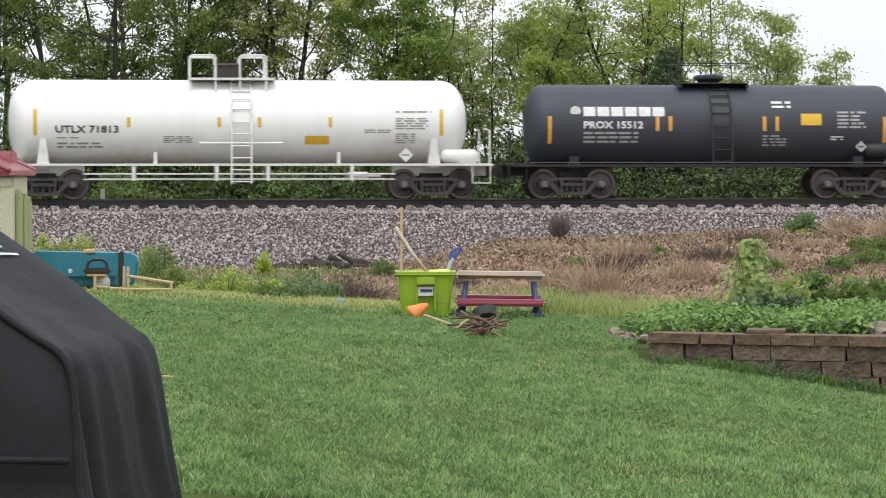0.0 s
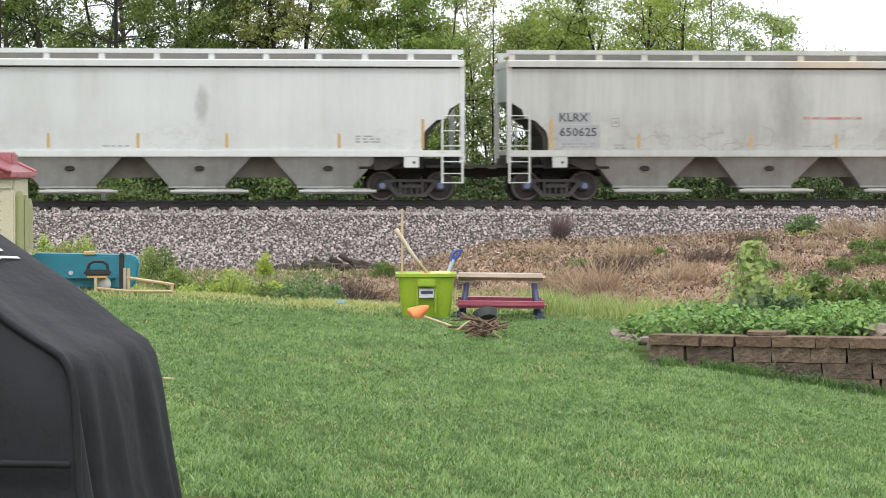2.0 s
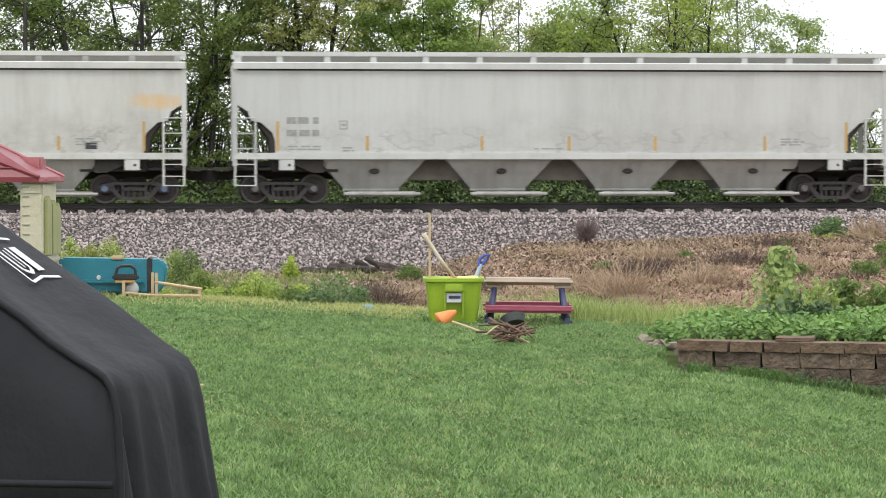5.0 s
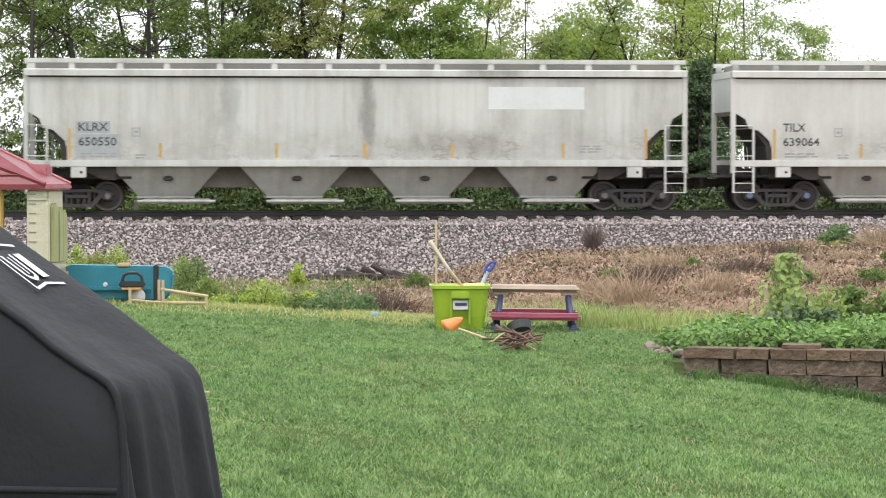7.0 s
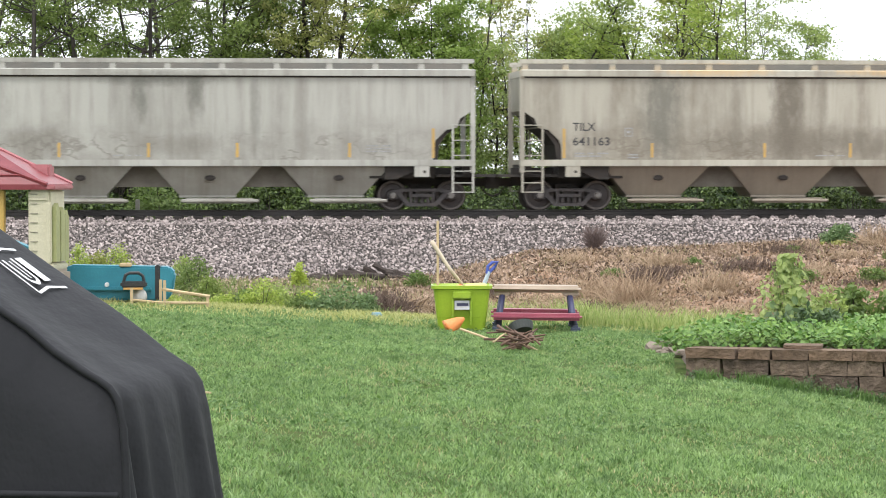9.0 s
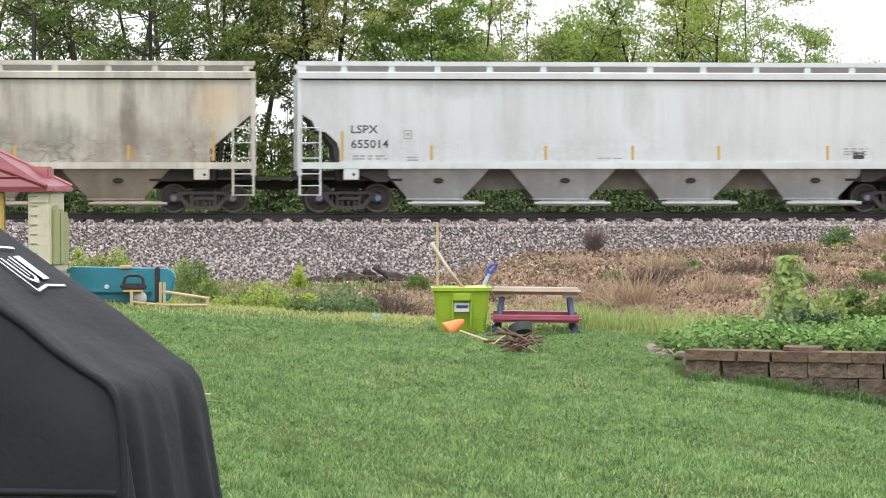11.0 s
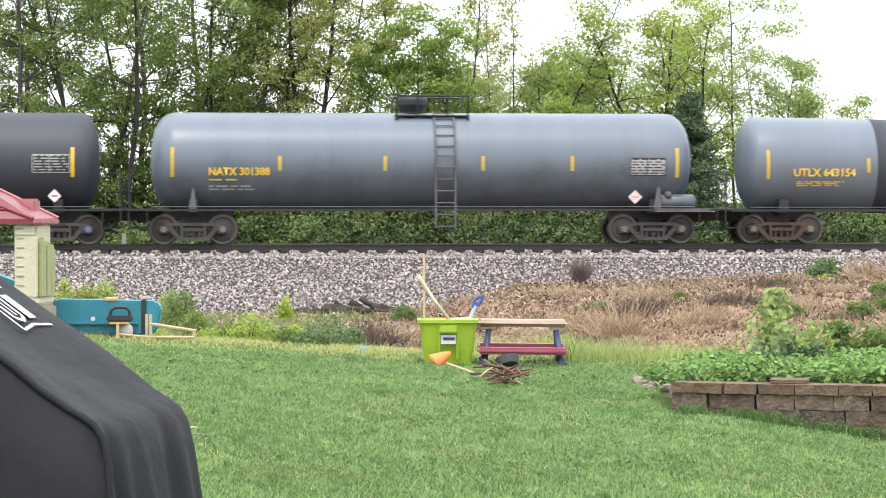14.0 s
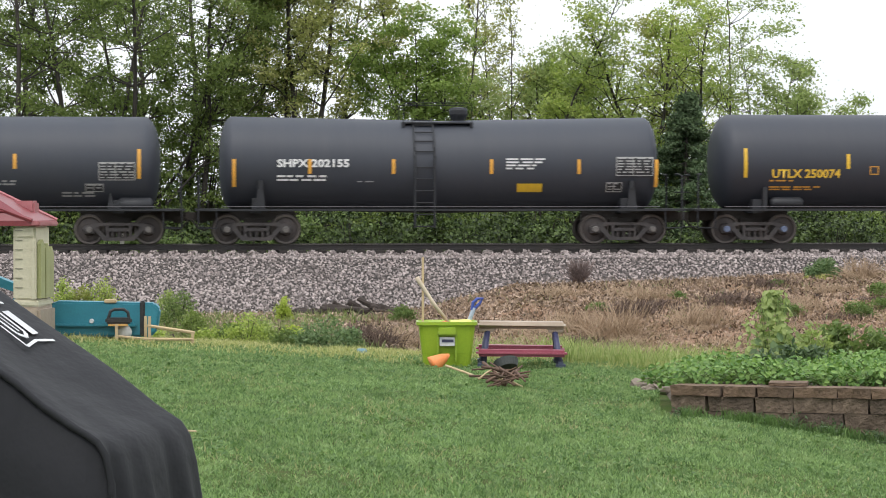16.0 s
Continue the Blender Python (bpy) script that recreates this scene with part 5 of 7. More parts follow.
    part("notice_plate", add_plate(B(), 1.59, 2.36, 2.24, 2.54, None, hg), STRIPE_BRIGHT, car)
    table_plate(car, 6.39, 7.52, 2.18, 2.74, hg, BLACK_IRON, INK_GREY, 45)
    placard(car, 7.06, 1.48, 0.2, lambda z: -1.42, INK_WHITE, INK_RED)
    part("air_reservoir", lathe(B(), [(-0.1, 0.1), (0, 0.17), (0.85, 0.17), (0.95, 0.1)], 16, "x", (-6.65, -1.25, 1.27)), BLACK_IRON, car, smooth=True)
    part("anchor_post", box(B(), -7.0, -6.87, -1.45, -1.35, 1.0, 1.75), BLACK_IRON, car)

    # ---- sagging black tank car with white lettering
    r, zc = 1.43, 2.5
    hg = tank_hug(r + 0.03, zc - 0.05)
    car = tank_car(-283.47, 6.78, r, zc, 5.66, black, BLACK_IRON, "black tank car with white lettering and a slightly sagging barrel", head=0.4, sag=0.12)
    walkways(car, 6.7, 5.66, BLACK_IRON, 1.02, False)
    side_ladder(car, -0.55, r, zc - 0.1, BLACK_IRON, 0.5)
    top_platform(car, -1.2, 1.0, zc + r - 0.22, BLACK_IRON, 0.62, True, 0.5, 0.26)
    tank_marks(car, hg, ((-6.35, 1.75, 2.6), (-4.05, 2.15, 2.6), (-1.5, 2.15, 2.6), (1.5, 2.15, 2.6), (4.2, 2.15, 2.6), (6.6, 1.75, 2.6)), AMBER)
    words(car, "SHPX 202155", -5.05, 2.35, 0.25, 2.2, INK_WHITE, None, hg)
    bars(car, -5.05, 2.05, 2, 1.75, 0.06, INK_WHITE, 51, None, hg)
    bars(car, -2.6, 1.9, 1, 0.5, 0.035, INK_GREY, 52, None, hg)
    bars(car, 1.95, 2.58, 4, 1.2, 0.05, INK_WHITE, 53, None, hg)
    part("notice_plate", add_plate(B(), 2.3, 3.08, 1.6, 1.86, None, hg), STRIPE_BRIGHT, car)
    table_plate(car, 5.35, 6.5, 2.1, 2.68, hg, BLACK_IRON, INK_GREY, 54)
    table_plate(car, 5.05, 5.55, 1.6, 1.9, hg, BLACK_IRON, INK_GREY, 55)
    for x in (-5.55, 5.85):
        bm = prism(B(), [(x - 0.16, 1.05), (x + 0.16, 1.05), (x + 0.08, 1.75), (x - 0.08, 1.75)], -1.42, -1.3)
        lathe(bm, [(1.7, 0.1), (1.95, 0.1)], 10, "z", (x, -1.36, 0))
        part("lifting_lug", bm, BLACK_IRON, car)

    # ---- black tank car at the tail of the visible part
    r, zc = 1.45, 2.46
    hg = tank_hug(r, zc)
    car = tank_car(-300.4, 8.35, r, zc, 7.1, black, BLACK_IRON, "black tank car with orange stripes and a grey data panel", head=0.5)
    walkways(car, 8.2, 7.1, BLACK_IRON, 1.02, False)
    tank_marks(car, hg, ((4.0, 2.3, 2.75), (7.72, 2.0, 2.9)), AMBER)
    table_plate(car, 6.5, 7.6, 1.95, 2.5, hg, BLACK_IRON, INK_GREY, 61)
    table_plate(car, 6.1, 6.65, 1.6, 1.85, hg, BLACK_IRON, INK_GREY, 62)
    bars(car, 3.3, 1.9, 2, 0.8, 0.05, INK_GREY, 63, None, hg)
    bars(car, 5.4, 1.55, 2, 1.1, 0.05, INK_GREY, 64, None, hg)
    part("lifting_lug", prism(B(), [(6.75, 1.02), (7.15, 1.02), (6.95, 1.25), (6.85, 1.6)], -1.42, -1.3), BLACK_IRON, car)
    part("air_reservoir", lathe(B(), [(-0.1, 0.1), (0, 0.23), (0.9, 0.23), (1.0, 0.1)], 16, "x", (7.15, -1.15, 1.2)), BLACK_IRON, car, smooth=True)


def run_of_train(t):
    """Metres the train has gone east at t seconds."""
    q = t / 16
    return 296.386 * q - 4.166 * q * q - 0.869 * q ** 3


def motions():
    for car, s in CARS:
        walk(car, [(t, pose(s + run_of_train(t), TRACK_Y, RAIL_Z)) for t in (0, 2, 4, 6, 8, 10, 12, 14, 16)])
    turns = [(k / 30, math.degrees(run_of_train(k / 30) / WHEEL_R)) for k in range(481)]
    for ws, x in WHEELSETS:
        walk(ws, [(t, pose(x, 0, WHEEL_R, 0, a % 360, 0)) for t, a in turns])


# ---------------------------------------------------------------- trees and bushes
def leaf_cloud(rng, centres, per, radius, size):
    """Diamond leaves about given points: vertices and faces."""
    k = len(centres) * per
    c = np.repeat(centres, per, 0) + rng.normal(size=(k, 3)) * radius * np.array([1, 1, 0.75])
    d = rng.normal(size=(k, 3))
    d /= np.linalg.norm(d, axis=1)[:, None]
    e = np.cross(d, rng.normal(size=(k, 3)))
    e /= np.linalg.norm(e, axis=1)[:, None]
    s = rng.uniform(0.6, 1.3, k)[:, None] * size
    v = np.stack([c - d * s, c + e * s * 0.45, c + d * s, c - e * s * 0.45], 1).reshape(-1, 3)
    return v, np.arange(k * 4).reshape(-1, 4)


LEAVES = [
    leafy("oak_leaves", (0.11, 0.16, 0.04), (0.25, 0.315, 0.09), 0.35, 0.42),
    leafy("maple_leaves", (0.16, 0.22, 0.06), (0.31, 0.38, 0.13), 0.35, 0.45),
    leafy("spring_leaves", (0.25, 0.34, 0.07), (0.5, 0.56, 0.17), 0.2, 0.45),
    leafy("bronze_leaves", (0.26, 0.28, 0.08), (0.48, 0.48, 0.19), 0.25, 0.45),
    leafy("spruce_needles", (0.055, 0.095, 0.045), (0.15, 0.21, 0.1), 0.3, 0.25),
    leafy("weed_leaves", (0.11, 0.17, 0.05), (0.24, 0.31, 0.11), 0.5, 0.4),
    leafy("lime_leaves", (0.38, 0.46, 0.08), (0.48, 0.55, 0.13), 0.3, 0.4),
    # leaf colour runs to near black, painting in the shade within the thicket
    leafy("shade_toned_thicket_leaves", (0.014, 0.028, 0.01), (0.19, 0.27, 0.08), 0.8, 0.2),
    leafy("pale_maple_leaves", (0.24, 0.31, 0.11), (0.44, 0.5, 0.21), 0.2, 0.5),
    leafy("vivid_leaves", (0.16, 0.24, 0.05), (0.31, 0.4, 0.11), 0.25, 0.45),
    leafy("young_bronze_leaves", (0.24, 0.27, 0.07), (0.42, 0.42, 0.15), 0.25, 0.45),
    leafy("grey_green_leaves", (0.1, 0.17, 0.07), (0.24, 0.32, 0.16), 0.25, 0.35),
]


def grow(rng, start, way, length, r, depth, limbs, tips):
    """Forking limbs; fills limbs with (points, r0, r1) and tips with twig points."""
    pts, q, d = [start], np.array(start, float), np.array(way, float)
    n = 4
    for i in range(n):
        d = d + rng.normal(size=3) * 0.13 + np.array([0, 0, 0.05])
        d /= np.linalg.norm(d)
        q = q + d * length / n
        pts.append(q.copy())
        if depth == 0 or i >= 2:
            tips.append(q.copy())
    limbs.append((pts, r, r * 0.55))
    if depth == 0:
        return
    for i in range(rng.integers(2, 5)):
        at = pts[rng.integers(1, n + 1)]
        e = d * 0.6 + rng.normal(size=3) * 0.75 + np.array([0, 0, 0.15])
        e /= np.linalg.norm(e)
        grow(rng, at, e, length * rng.uniform(0.55, 0.75), r * 0.5, depth - 1, limbs, tips)


def leaf_pads(rng, centres, sizes, per, leaf):
    """Flattened tufts of broad leaves, lying in loose layers: vertices and faces."""
    k = np.maximum(6, (per * (sizes / 0.4) ** 2).astype(int))
    c0, s0 = np.repeat(centres, k, 0), np.repeat(sizes, k)
    n = len(c0)
    d = rng.normal(size=(n, 3))
    d *= (rng.uniform(0.15, 1, n) ** 0.5 / np.linalg.norm(d, axis=1))[:, None]
    c = c0 + d * s0[:, None] * np.array([1.0, 1.0, 0.5])
    up = rng.normal(size=(n, 3)) * 0.7 + np.array([0, -0.35, 0.75])
    up /= np.linalg.norm(up, axis=1)[:, None]
    a = np.cross(up, rng.normal(size=(n, 3)))
    a /= np.linalg.norm(a, axis=1)[:, None]
    b = np.cross(up, a)
    h = (rng.uniform(0.65, 1.25, n) * leaf)[:, None]
    v = np.stack([c - a * h, c - a * h * 0.1 + b * h * 0.62, c + a * h - up * h * 0.25, c - a * h * 0.1 - b * h * 0.62], 1).reshape(-1, 3)
    return v, np.arange(n * 4).reshape(-1, 4)


def tree(x, y, height, spread, r, kind, seed, stems=1, dens=0.5, bare=0.3, pad=0.42, label="", lean=0.0, upright=0.0):
    """Tapered stems, forking limbs and layered leaf pads; dens is the share of twigs in leaf."""
    rng = np.random.default_rng(seed)
    z0 = float(ground_z(x, y)) - 0.1
    th = thing("tree", label or "leafy deciduous tree in spring green", "tree", pose(x, y, z0), "trees behind the track")
    limbs, tips = [], []
    for s in range(stems):
        d = np.array([lean + (rng.normal() * 0.14 if stems > 1 else 0), rng.normal() * 0.08, 1.0])
        q, pts = np.array([rng.normal() * 0.25 * (stems > 1), 0, 0]), []
        n = 10
        for i in range(n + 1):
            pts.append(q.copy())
            d = d + rng.normal(size=3) * 0.06
            d[2] = max(d[2], 0.55)
            d /= np.linalg.norm(d)
            q = q + d * height / n
        limbs.append((pts, r, r * 0.2))
        for i in range(1, n + 1):
            f = i / n
            if f < bare:
                continue
            g = (f - bare) / (1 - bare)
            shape = 0.55 + 0.9 * g - 1.05 * g * g
            for j in range(3):
                a = rng.uniform(0, 2 * np.pi)
                reach = spread * shape * rng.uniform(0.65, 1.15)
                e = np.array([np.cos(a), np.sin(a) * 0.7, rng.uniform(0.05, 0.7) + upright])
                e /= np.linalg.norm(e)
                grow(rng, pts[i], e, reach, r * (1 - f) * 0.34 + 0.012, 1, limbs, tips)
    bm = B()
    for pts, a, b in limbs:
        tube(bm, pts, a, 7 if a > 0.06 else 4, b)
    part("trunk", bm, BARK, th, smooth=True)
    tips = np.array(tips)
    tips = tips[rng.uniform(0, 1, len(tips)) < dens]
    size = rng.uniform(0.45, 1.25, len(tips)) * pad
    v, fc = leaf_pads(rng, tips, size, 38 if x < 9 else 22, 0.066)
    # single sprays past the pads, which ravel the outline
    v2, f2 = leaf_cloud(rng, tips[::2], 8, pad * 0.8, 0.05)
    part("crown", raw_mesh("crown", np.concatenate([v, v2]), np.concatenate([fc, f2 + len(v)]), LEAVES[kind]), None, th)
    return th


def spruce(x, y, height, seed):
    rng = np.random.default_rng(seed)
    z0 = float(ground_z(x, y)) - 0.1
    th = thing("spruce_tree", "dark green spruce among the pale leafy trees", "tree", pose(x, y, z0), "trees behind the track")
    bm = tube(B(), [(0, 0, 0), (0.03, 0, height * 0.6), (0, 0, height)], 0.12, 7, 0.02)
    c = []
    for i in range(30):
        f = i / 30
        for j in range(9):
            reach = ((1 - f) * 2.3 + 0.15) * rng.uniform(0.65, 1.1)
            a = rng.uniform(0, 2 * np.pi)
            z = 0.4 + f * (height - 0.5) + rng.normal() * 0.06
            arm = [(np.cos(a) * reach * q, np.sin(a) * reach * q, z - 0.25 * reach * q + 0.16 * reach * q ** 3) for q in np.linspace(0.05, 1, 8)]
            tube(bm, [arm[0], arm[3], arm[7]], 0.02, 4, 0.006)
            c += arm[1:]
    part("trunk", bm, BARK, th)
    v, fc = leaf_pads(rng, np.array(c), np.tile(np.linspace(0.15, 0.32, 7), len(c) // 7), 60, 0.055)
    part("crown", raw_mesh("crown", v, fc, LEAVES[4]), None, th)


def bush(x, y, w, h, kind, seed, name="bush", label="dense green bush behind the track", per=26, leaf=0.11, group="bushes along the track", clumps=60, z=None):
    rng = np.random.default_rng(seed)
    z0 = float(ground_z(x, y)) - 0.05 if z is None else z
    th = thing(name, label, "bush" if name == "bush" else "plant", pose(x, y, z0), group)
    bm, c = B(), []
    for i in range(clumps):
        a, f = rng.uniform(0, 2 * np.pi), rng.uniform(0, 1) ** 0.6
        q = np.array([np.cos(a) * w / 2 * f, np.sin(a) * w / 2 * f, h * rng.uniform(0.04, 1) * (1.05 - 0.55 * f * f)])
        c.append(q)
        if i % 3 == 0:
            tube(bm, [(q[0] * 0.15, q[1] * 0.15, 0), (q[0] * 0.6, q[1] * 0.6, q[2] * 0.55), tuple(q)], 0.012 * max(0.5, h), 4, 0.004)
    part("stem", bm, BARK, th)
    if name == "bush":
        v, fc = leaf_pads(rng, np.array(c), rng.uniform(0.6, 1.3, len(c)) * min(w, h) * 0.15, per, leaf)
    else:
        v, fc = leaf_cloud(rng, np.array(c), per, min(w, h) * 0.085 + 0.02, leaf)
    part("foliage", raw_mesh("foliage", v, fc, LEAVES[kind]), None, th)
    return th


def woods():
    # x, y, height, spread, trunk radius, leaf kind, stems, share in leaf, bare share, lean, upright habit
    rows = [
        (-6.25, 98, 13, 2.8, 0.14, 1, 1, 0.42, 0.32, 0.0, 0),
        (-8.07, 101, 13, 3.2, 0.16, 0, 1, 0.62, 0.3, 0, 0),
        (-4.34, 99, 14, 3.4, 0.13, 0, 1, 0.74, 0.32, 0, 0),
        (-3.77, 103, 14, 3.2, 0.1, 0, 1, 0.74, 0.34, 0.02, 0),
        (-2.91, 97, 13, 3.0, 0.12, 0, 2, 0.62, 0.36, 0.03, 0),
        (-2.74, 98, 11, 2.2, 0.075, 0, 1, 0.62, 0.41, 0.62, 0),
        (-2.55, 97, 9.5, 2.0, 0.06, 0, 1, 0.35, 0.5, 0.95, 0),
        (-1.7, 106, 14, 3.4, 0.14, 0, 1, 0.74, 0.3, 0, 0),
        (-0.58, 101, 13.5, 3.2, 0.11, 1, 1, 0.69, 0.34, 0.05, 0),
        (0.45, 98, 13, 3.0, 0.11, 1, 1, 0.62, 0.36, 0.1, 0),
        (2.08, 104, 13, 3.2, 0.13, 0, 1, 0.69, 0.32, 0, 0),
        (3.27, 99, 13, 2.8, 0.1, 3, 1, 0.58, 0.4, 0, 0.2),
        (4.21, 98, 11.5, 3.1, 0.14, 3, 2, 0.58, 0.4, 0.12, 0.1),
        (5.25, 103, 11, 3.0, 0.12, 1, 1, 0.5, 0.42, 0.05, 0),
        (8.06, 101, 13, 1.5, 0.055, 3, 1, 0.34, 0.4, 0, 0.7),
        (8.45, 99, 13, 1.4, 0.05, 3, 1, 0.34, 0.42, 0.02, 0.7),
        (9.76, 102, 13, 1.7, 0.06, 3, 1, 0.34, 0.4, 0.04, 0.6),
        (8.7, 97, 8.2, 2.1, 0.08, 9, 3, 0.55, 0.3, 0, 0.1),
        (10.72, 102, 6.4, 1.9, 0.07, 8, 2, 0.6, 0.4, 0, 0),
        (11.77, 105, 10.5, 1.7, 0.05, 3, 1, 0.34, 0.4, 0, 0.4),
        (12.27, 103, 9.6, 1.6, 0.05, 3, 1, 0.34, 0.4, 0.03, 0.4),
        (12.73, 99, 10.6, 1.7, 0.07, 8, 1, 0.6, 0.42, 0, 0.1),
        (14.3, 104, 7.0, 2.1, 0.09, 8, 2, 0.6, 0.3, 0, 0),
        (14.97, 102, 7.4, 2.2, 0.1, 8, 2, 0.66, 0.28, 0, 0),
        (16.45, 105, 6.9, 2.2, 0.1, 8, 2, 0.6, 0.25, 0, 0),
        (16.69, 101, 7.2, 2.1, 0.1, 2, 2, 0.5, 0.22, 0, 0),
        (17.14, 99, 9.0, 2.4, 0.12, 2, 3, 0.52, 0.2, 0, 0.1),
        (18.71, 102, 8.6, 2.2, 0.1, 10, 2, 0.5, 0.22, 0, 0.1),
        (20.15, 100, 11.2, 2.7, 0.07, 8, 1, 0.8, 0.3, 0.02, 0),
        (22.07, 102, 7.6, 1.9, 0.06, 8, 1, 0.6, 0.35, 0.1, 0),
        (21.79, 104, 8.2, 1.8, 0.06, 8, 1, 0.36, 0.35, 0, 0),
        (23.37, 102, 6.3, 1.3, 0.05, 8, 2, 0.41, 0.4, 0, 0),
        (25.16, 102, 5.9, 0.9, 0.04, 8, 1, 0.26, 0.5, 0, 0.3),
        (26.31, 101, 6.0, 1.2, 0.05, 8, 2, 0.36, 0.4, 0, 0.2),
        (-10.23, 104, 14, 3.4, 0.18, 0, 1, 0.74, 0.26, 0, 0),
        (-6.18, 112, 13, 3.6, 0.18, 0, 1, 0.62, 0.26, 0, 0),
        (0.05, 113, 13, 3.6, 0.18, 0, 1, 0.62, 0.28, 0, 0),
        (15.65, 113, 7.4, 2.8, 0.14, 8, 2, 0.51, 0.3, 0, 0),
        (-2.05, 104, 13.5, 3.3, 0.1, 0, 1, 0.7, 0.34, 0.02, 0),
        (-0.97, 99, 12.5, 2.6, 0.08, 0, 1, 0.6, 0.38, 0.3, 0),
        (12.61, 106, 7.0, 1.6, 0.06, 3, 2, 0.3, 0.3, 0, 0.3),
    ]
    names = {0: "dark green oak-like tree with a tall trunk", 1: "fresh green maple-like tree", 2: "bright yellow-green spring tree", 3: "bronze-green tree coming into leaf", 8: "pale green slender tree", 9: "vivid green young tree", 10: "yellow-bronze tree in young leaf"}
    for i, (x, y, h, s, r, k, st, dens, bare, lean, up) in enumerate(rows):
        tree(x, y, h, s, r, k, 100 + i, st, dens, bare, 0.46 if dens > 0.4 else 0.36, names[k], lean, up)
    spruce(17.65, 96.5, 6.3, 5)
    rng = random.Random(12)
    x = -10.0
    i = 0
    while x < 32:
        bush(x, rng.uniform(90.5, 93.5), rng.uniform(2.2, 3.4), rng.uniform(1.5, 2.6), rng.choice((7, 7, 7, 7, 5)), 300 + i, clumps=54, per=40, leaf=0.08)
        x += rng.uniform(1.2, 2.0)
        i += 1
    x = -11.0
    while x < 33:
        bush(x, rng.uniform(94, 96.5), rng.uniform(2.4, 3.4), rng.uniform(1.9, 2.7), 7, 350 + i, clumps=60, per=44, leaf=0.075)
        x += rng.uniform(1.3, 2.0)
        i += 1
    for x, y, w, h in ((-4.3, 98.5, 2.6, 5.0), (-3.2, 97, 2.8, 5.6), (-2.1, 98, 2.8, 6.2), (-0.9, 97.5, 2.6, 5.4), (0.6, 99, 2.8, 5.2), (3.05, 100, 2.2, 5.6), (3.9, 101, 2.0, 5.2)):
        bush(x, y, w, h, 0, 390 + int(x * 10), clumps=110, per=40, leaf=0.07, label="tall dark green thicket under the trees")
    x = -9.5
    while x < 29:
        gap, east = 10.2 < x < 12.9, x > 20.5
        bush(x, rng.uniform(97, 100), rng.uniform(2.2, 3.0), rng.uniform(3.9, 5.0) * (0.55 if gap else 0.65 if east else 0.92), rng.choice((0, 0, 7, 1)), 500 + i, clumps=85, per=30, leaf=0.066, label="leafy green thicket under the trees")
        x += rng.uniform(1.35, 1.9)
        i += 1
    x = -12.0
    while x < 34:
        bush(x, rng.uniform(96, 106), rng.uniform(2.8, 4.4), rng.uniform(3.4, 5.4) * (0.62 if x > 21 else 0.6 if 9.8 < x < 13.2 else 0.8 if x > 5 else 1), rng.choice((0, 7, 0, 1)), 400 + i, clumps=64, per=40, leaf=0.07, label="tall green thicket under the trees")
        x += rng.uniform(2.0, 3.2)
        i += 1


# ---------------------------------------------------------------- yard things
PLASTIC_LIME = surf("lime_plastic", (0.28, 0.4, 0.03), (0.23, 0.35, 0.03), 3, 0.35, 0, 0.05, 60)
PLASTIC_TAN = surf("tan_plastic", (0.4, 0.32, 0.245), (0.31, 0.24, 0.18), 6, 0.6, 0, 0.1, 60)
PLASTIC_RED = surf("faded_maroon_plastic", (0.26, 0.05, 0.085), (0.33, 0.09, 0.12), 5, 0.5, 0, 0.1, 50)
PLASTIC_BLUE = surf("navy_plastic", (0.032, 0.035, 0.085), (0.05, 0.052, 0.11), 5, 0.5, 0, 0.1, 50)
PLASTIC_TEAL = surf("teal_plastic", (0.02, 0.17, 0.23), (0.03, 0.22, 0.28), 4, 0.5, 0, 0.1, 50)
PLASTIC_BLACK = surf("black_plastic", (0.02, 0.02, 0.022), (0.035, 0.034, 0.033), 6, 0.5)
PLASTIC_CREAM = surf("cream_plastic", (0.55, 0.51, 0.38), (0.48, 0.44, 0.32), 4, 0.55, 0, 0.1, 40)
PLASTIC_OLIVE = surf("pale_olive_plastic", (0.34, 0.35, 0.16), (0.28, 0.29, 0.13), 4, 0.55, 0, 0.1, 40)
PLASTIC_ORANGE = surf("orange_plastic", (0.72, 0.19, 0.04), (0.78, 0.3, 0.1), 8, 0.5)
ROOF_RED = surf("maroon_roof_plastic", (0.16, 0.02, 0.028), (0.22, 0.045, 0.05), 3, 0.4, 0, 0.1, 40)
WOOD_PALE = surf("pale_weathered_wood", (0.55, 0.42, 0.24), (0.42, 0.32, 0.2), 5, 0.8, 0, 0.3, 40, (1, 1, 0.2))
WOOD_OLD = surf("old_brown_wood", (0.11, 0.065, 0.048), (0.18, 0.11, 0.075), 5, 0.9, 0, 0.4, 30)
LOG = surf("rotting_log", (0.035, 0.026, 0.022), (0.075, 0.056, 0.046), 3, 0.95, 0, 0.6, 16)
BLOCK = surf("split_faced_concrete_block", (0.165, 0.12, 0.086), (0.07, 0.05, 0.036), 9, 0.95, 0, 1.2, 35, obj=0.4)
CAPSTONE = surf("tan_capstone", (0.155, 0.1, 0.064), (0.075, 0.052, 0.035), 9, 0.95, 0, 0.9, 35, obj=0.18)
STONE = surf("pale_field_stone", (0.27, 0.22, 0.175), (0.2, 0.165, 0.135), 4, 0.9, 0, 0.6, 20)
SOIL = surf("dark_garden_soil", (0.07, 0.05, 0.035), (0.11, 0.08, 0.055), 6, 0.95, 0, 0.8, 40)
COVER = surf("black_cover_fabric", (0.0068, 0.0073, 0.0102), (0.0105, 0.011, 0.0142), 2.5, 0.85, 0, 0.5, 13, (1, 0.45, 0.7))
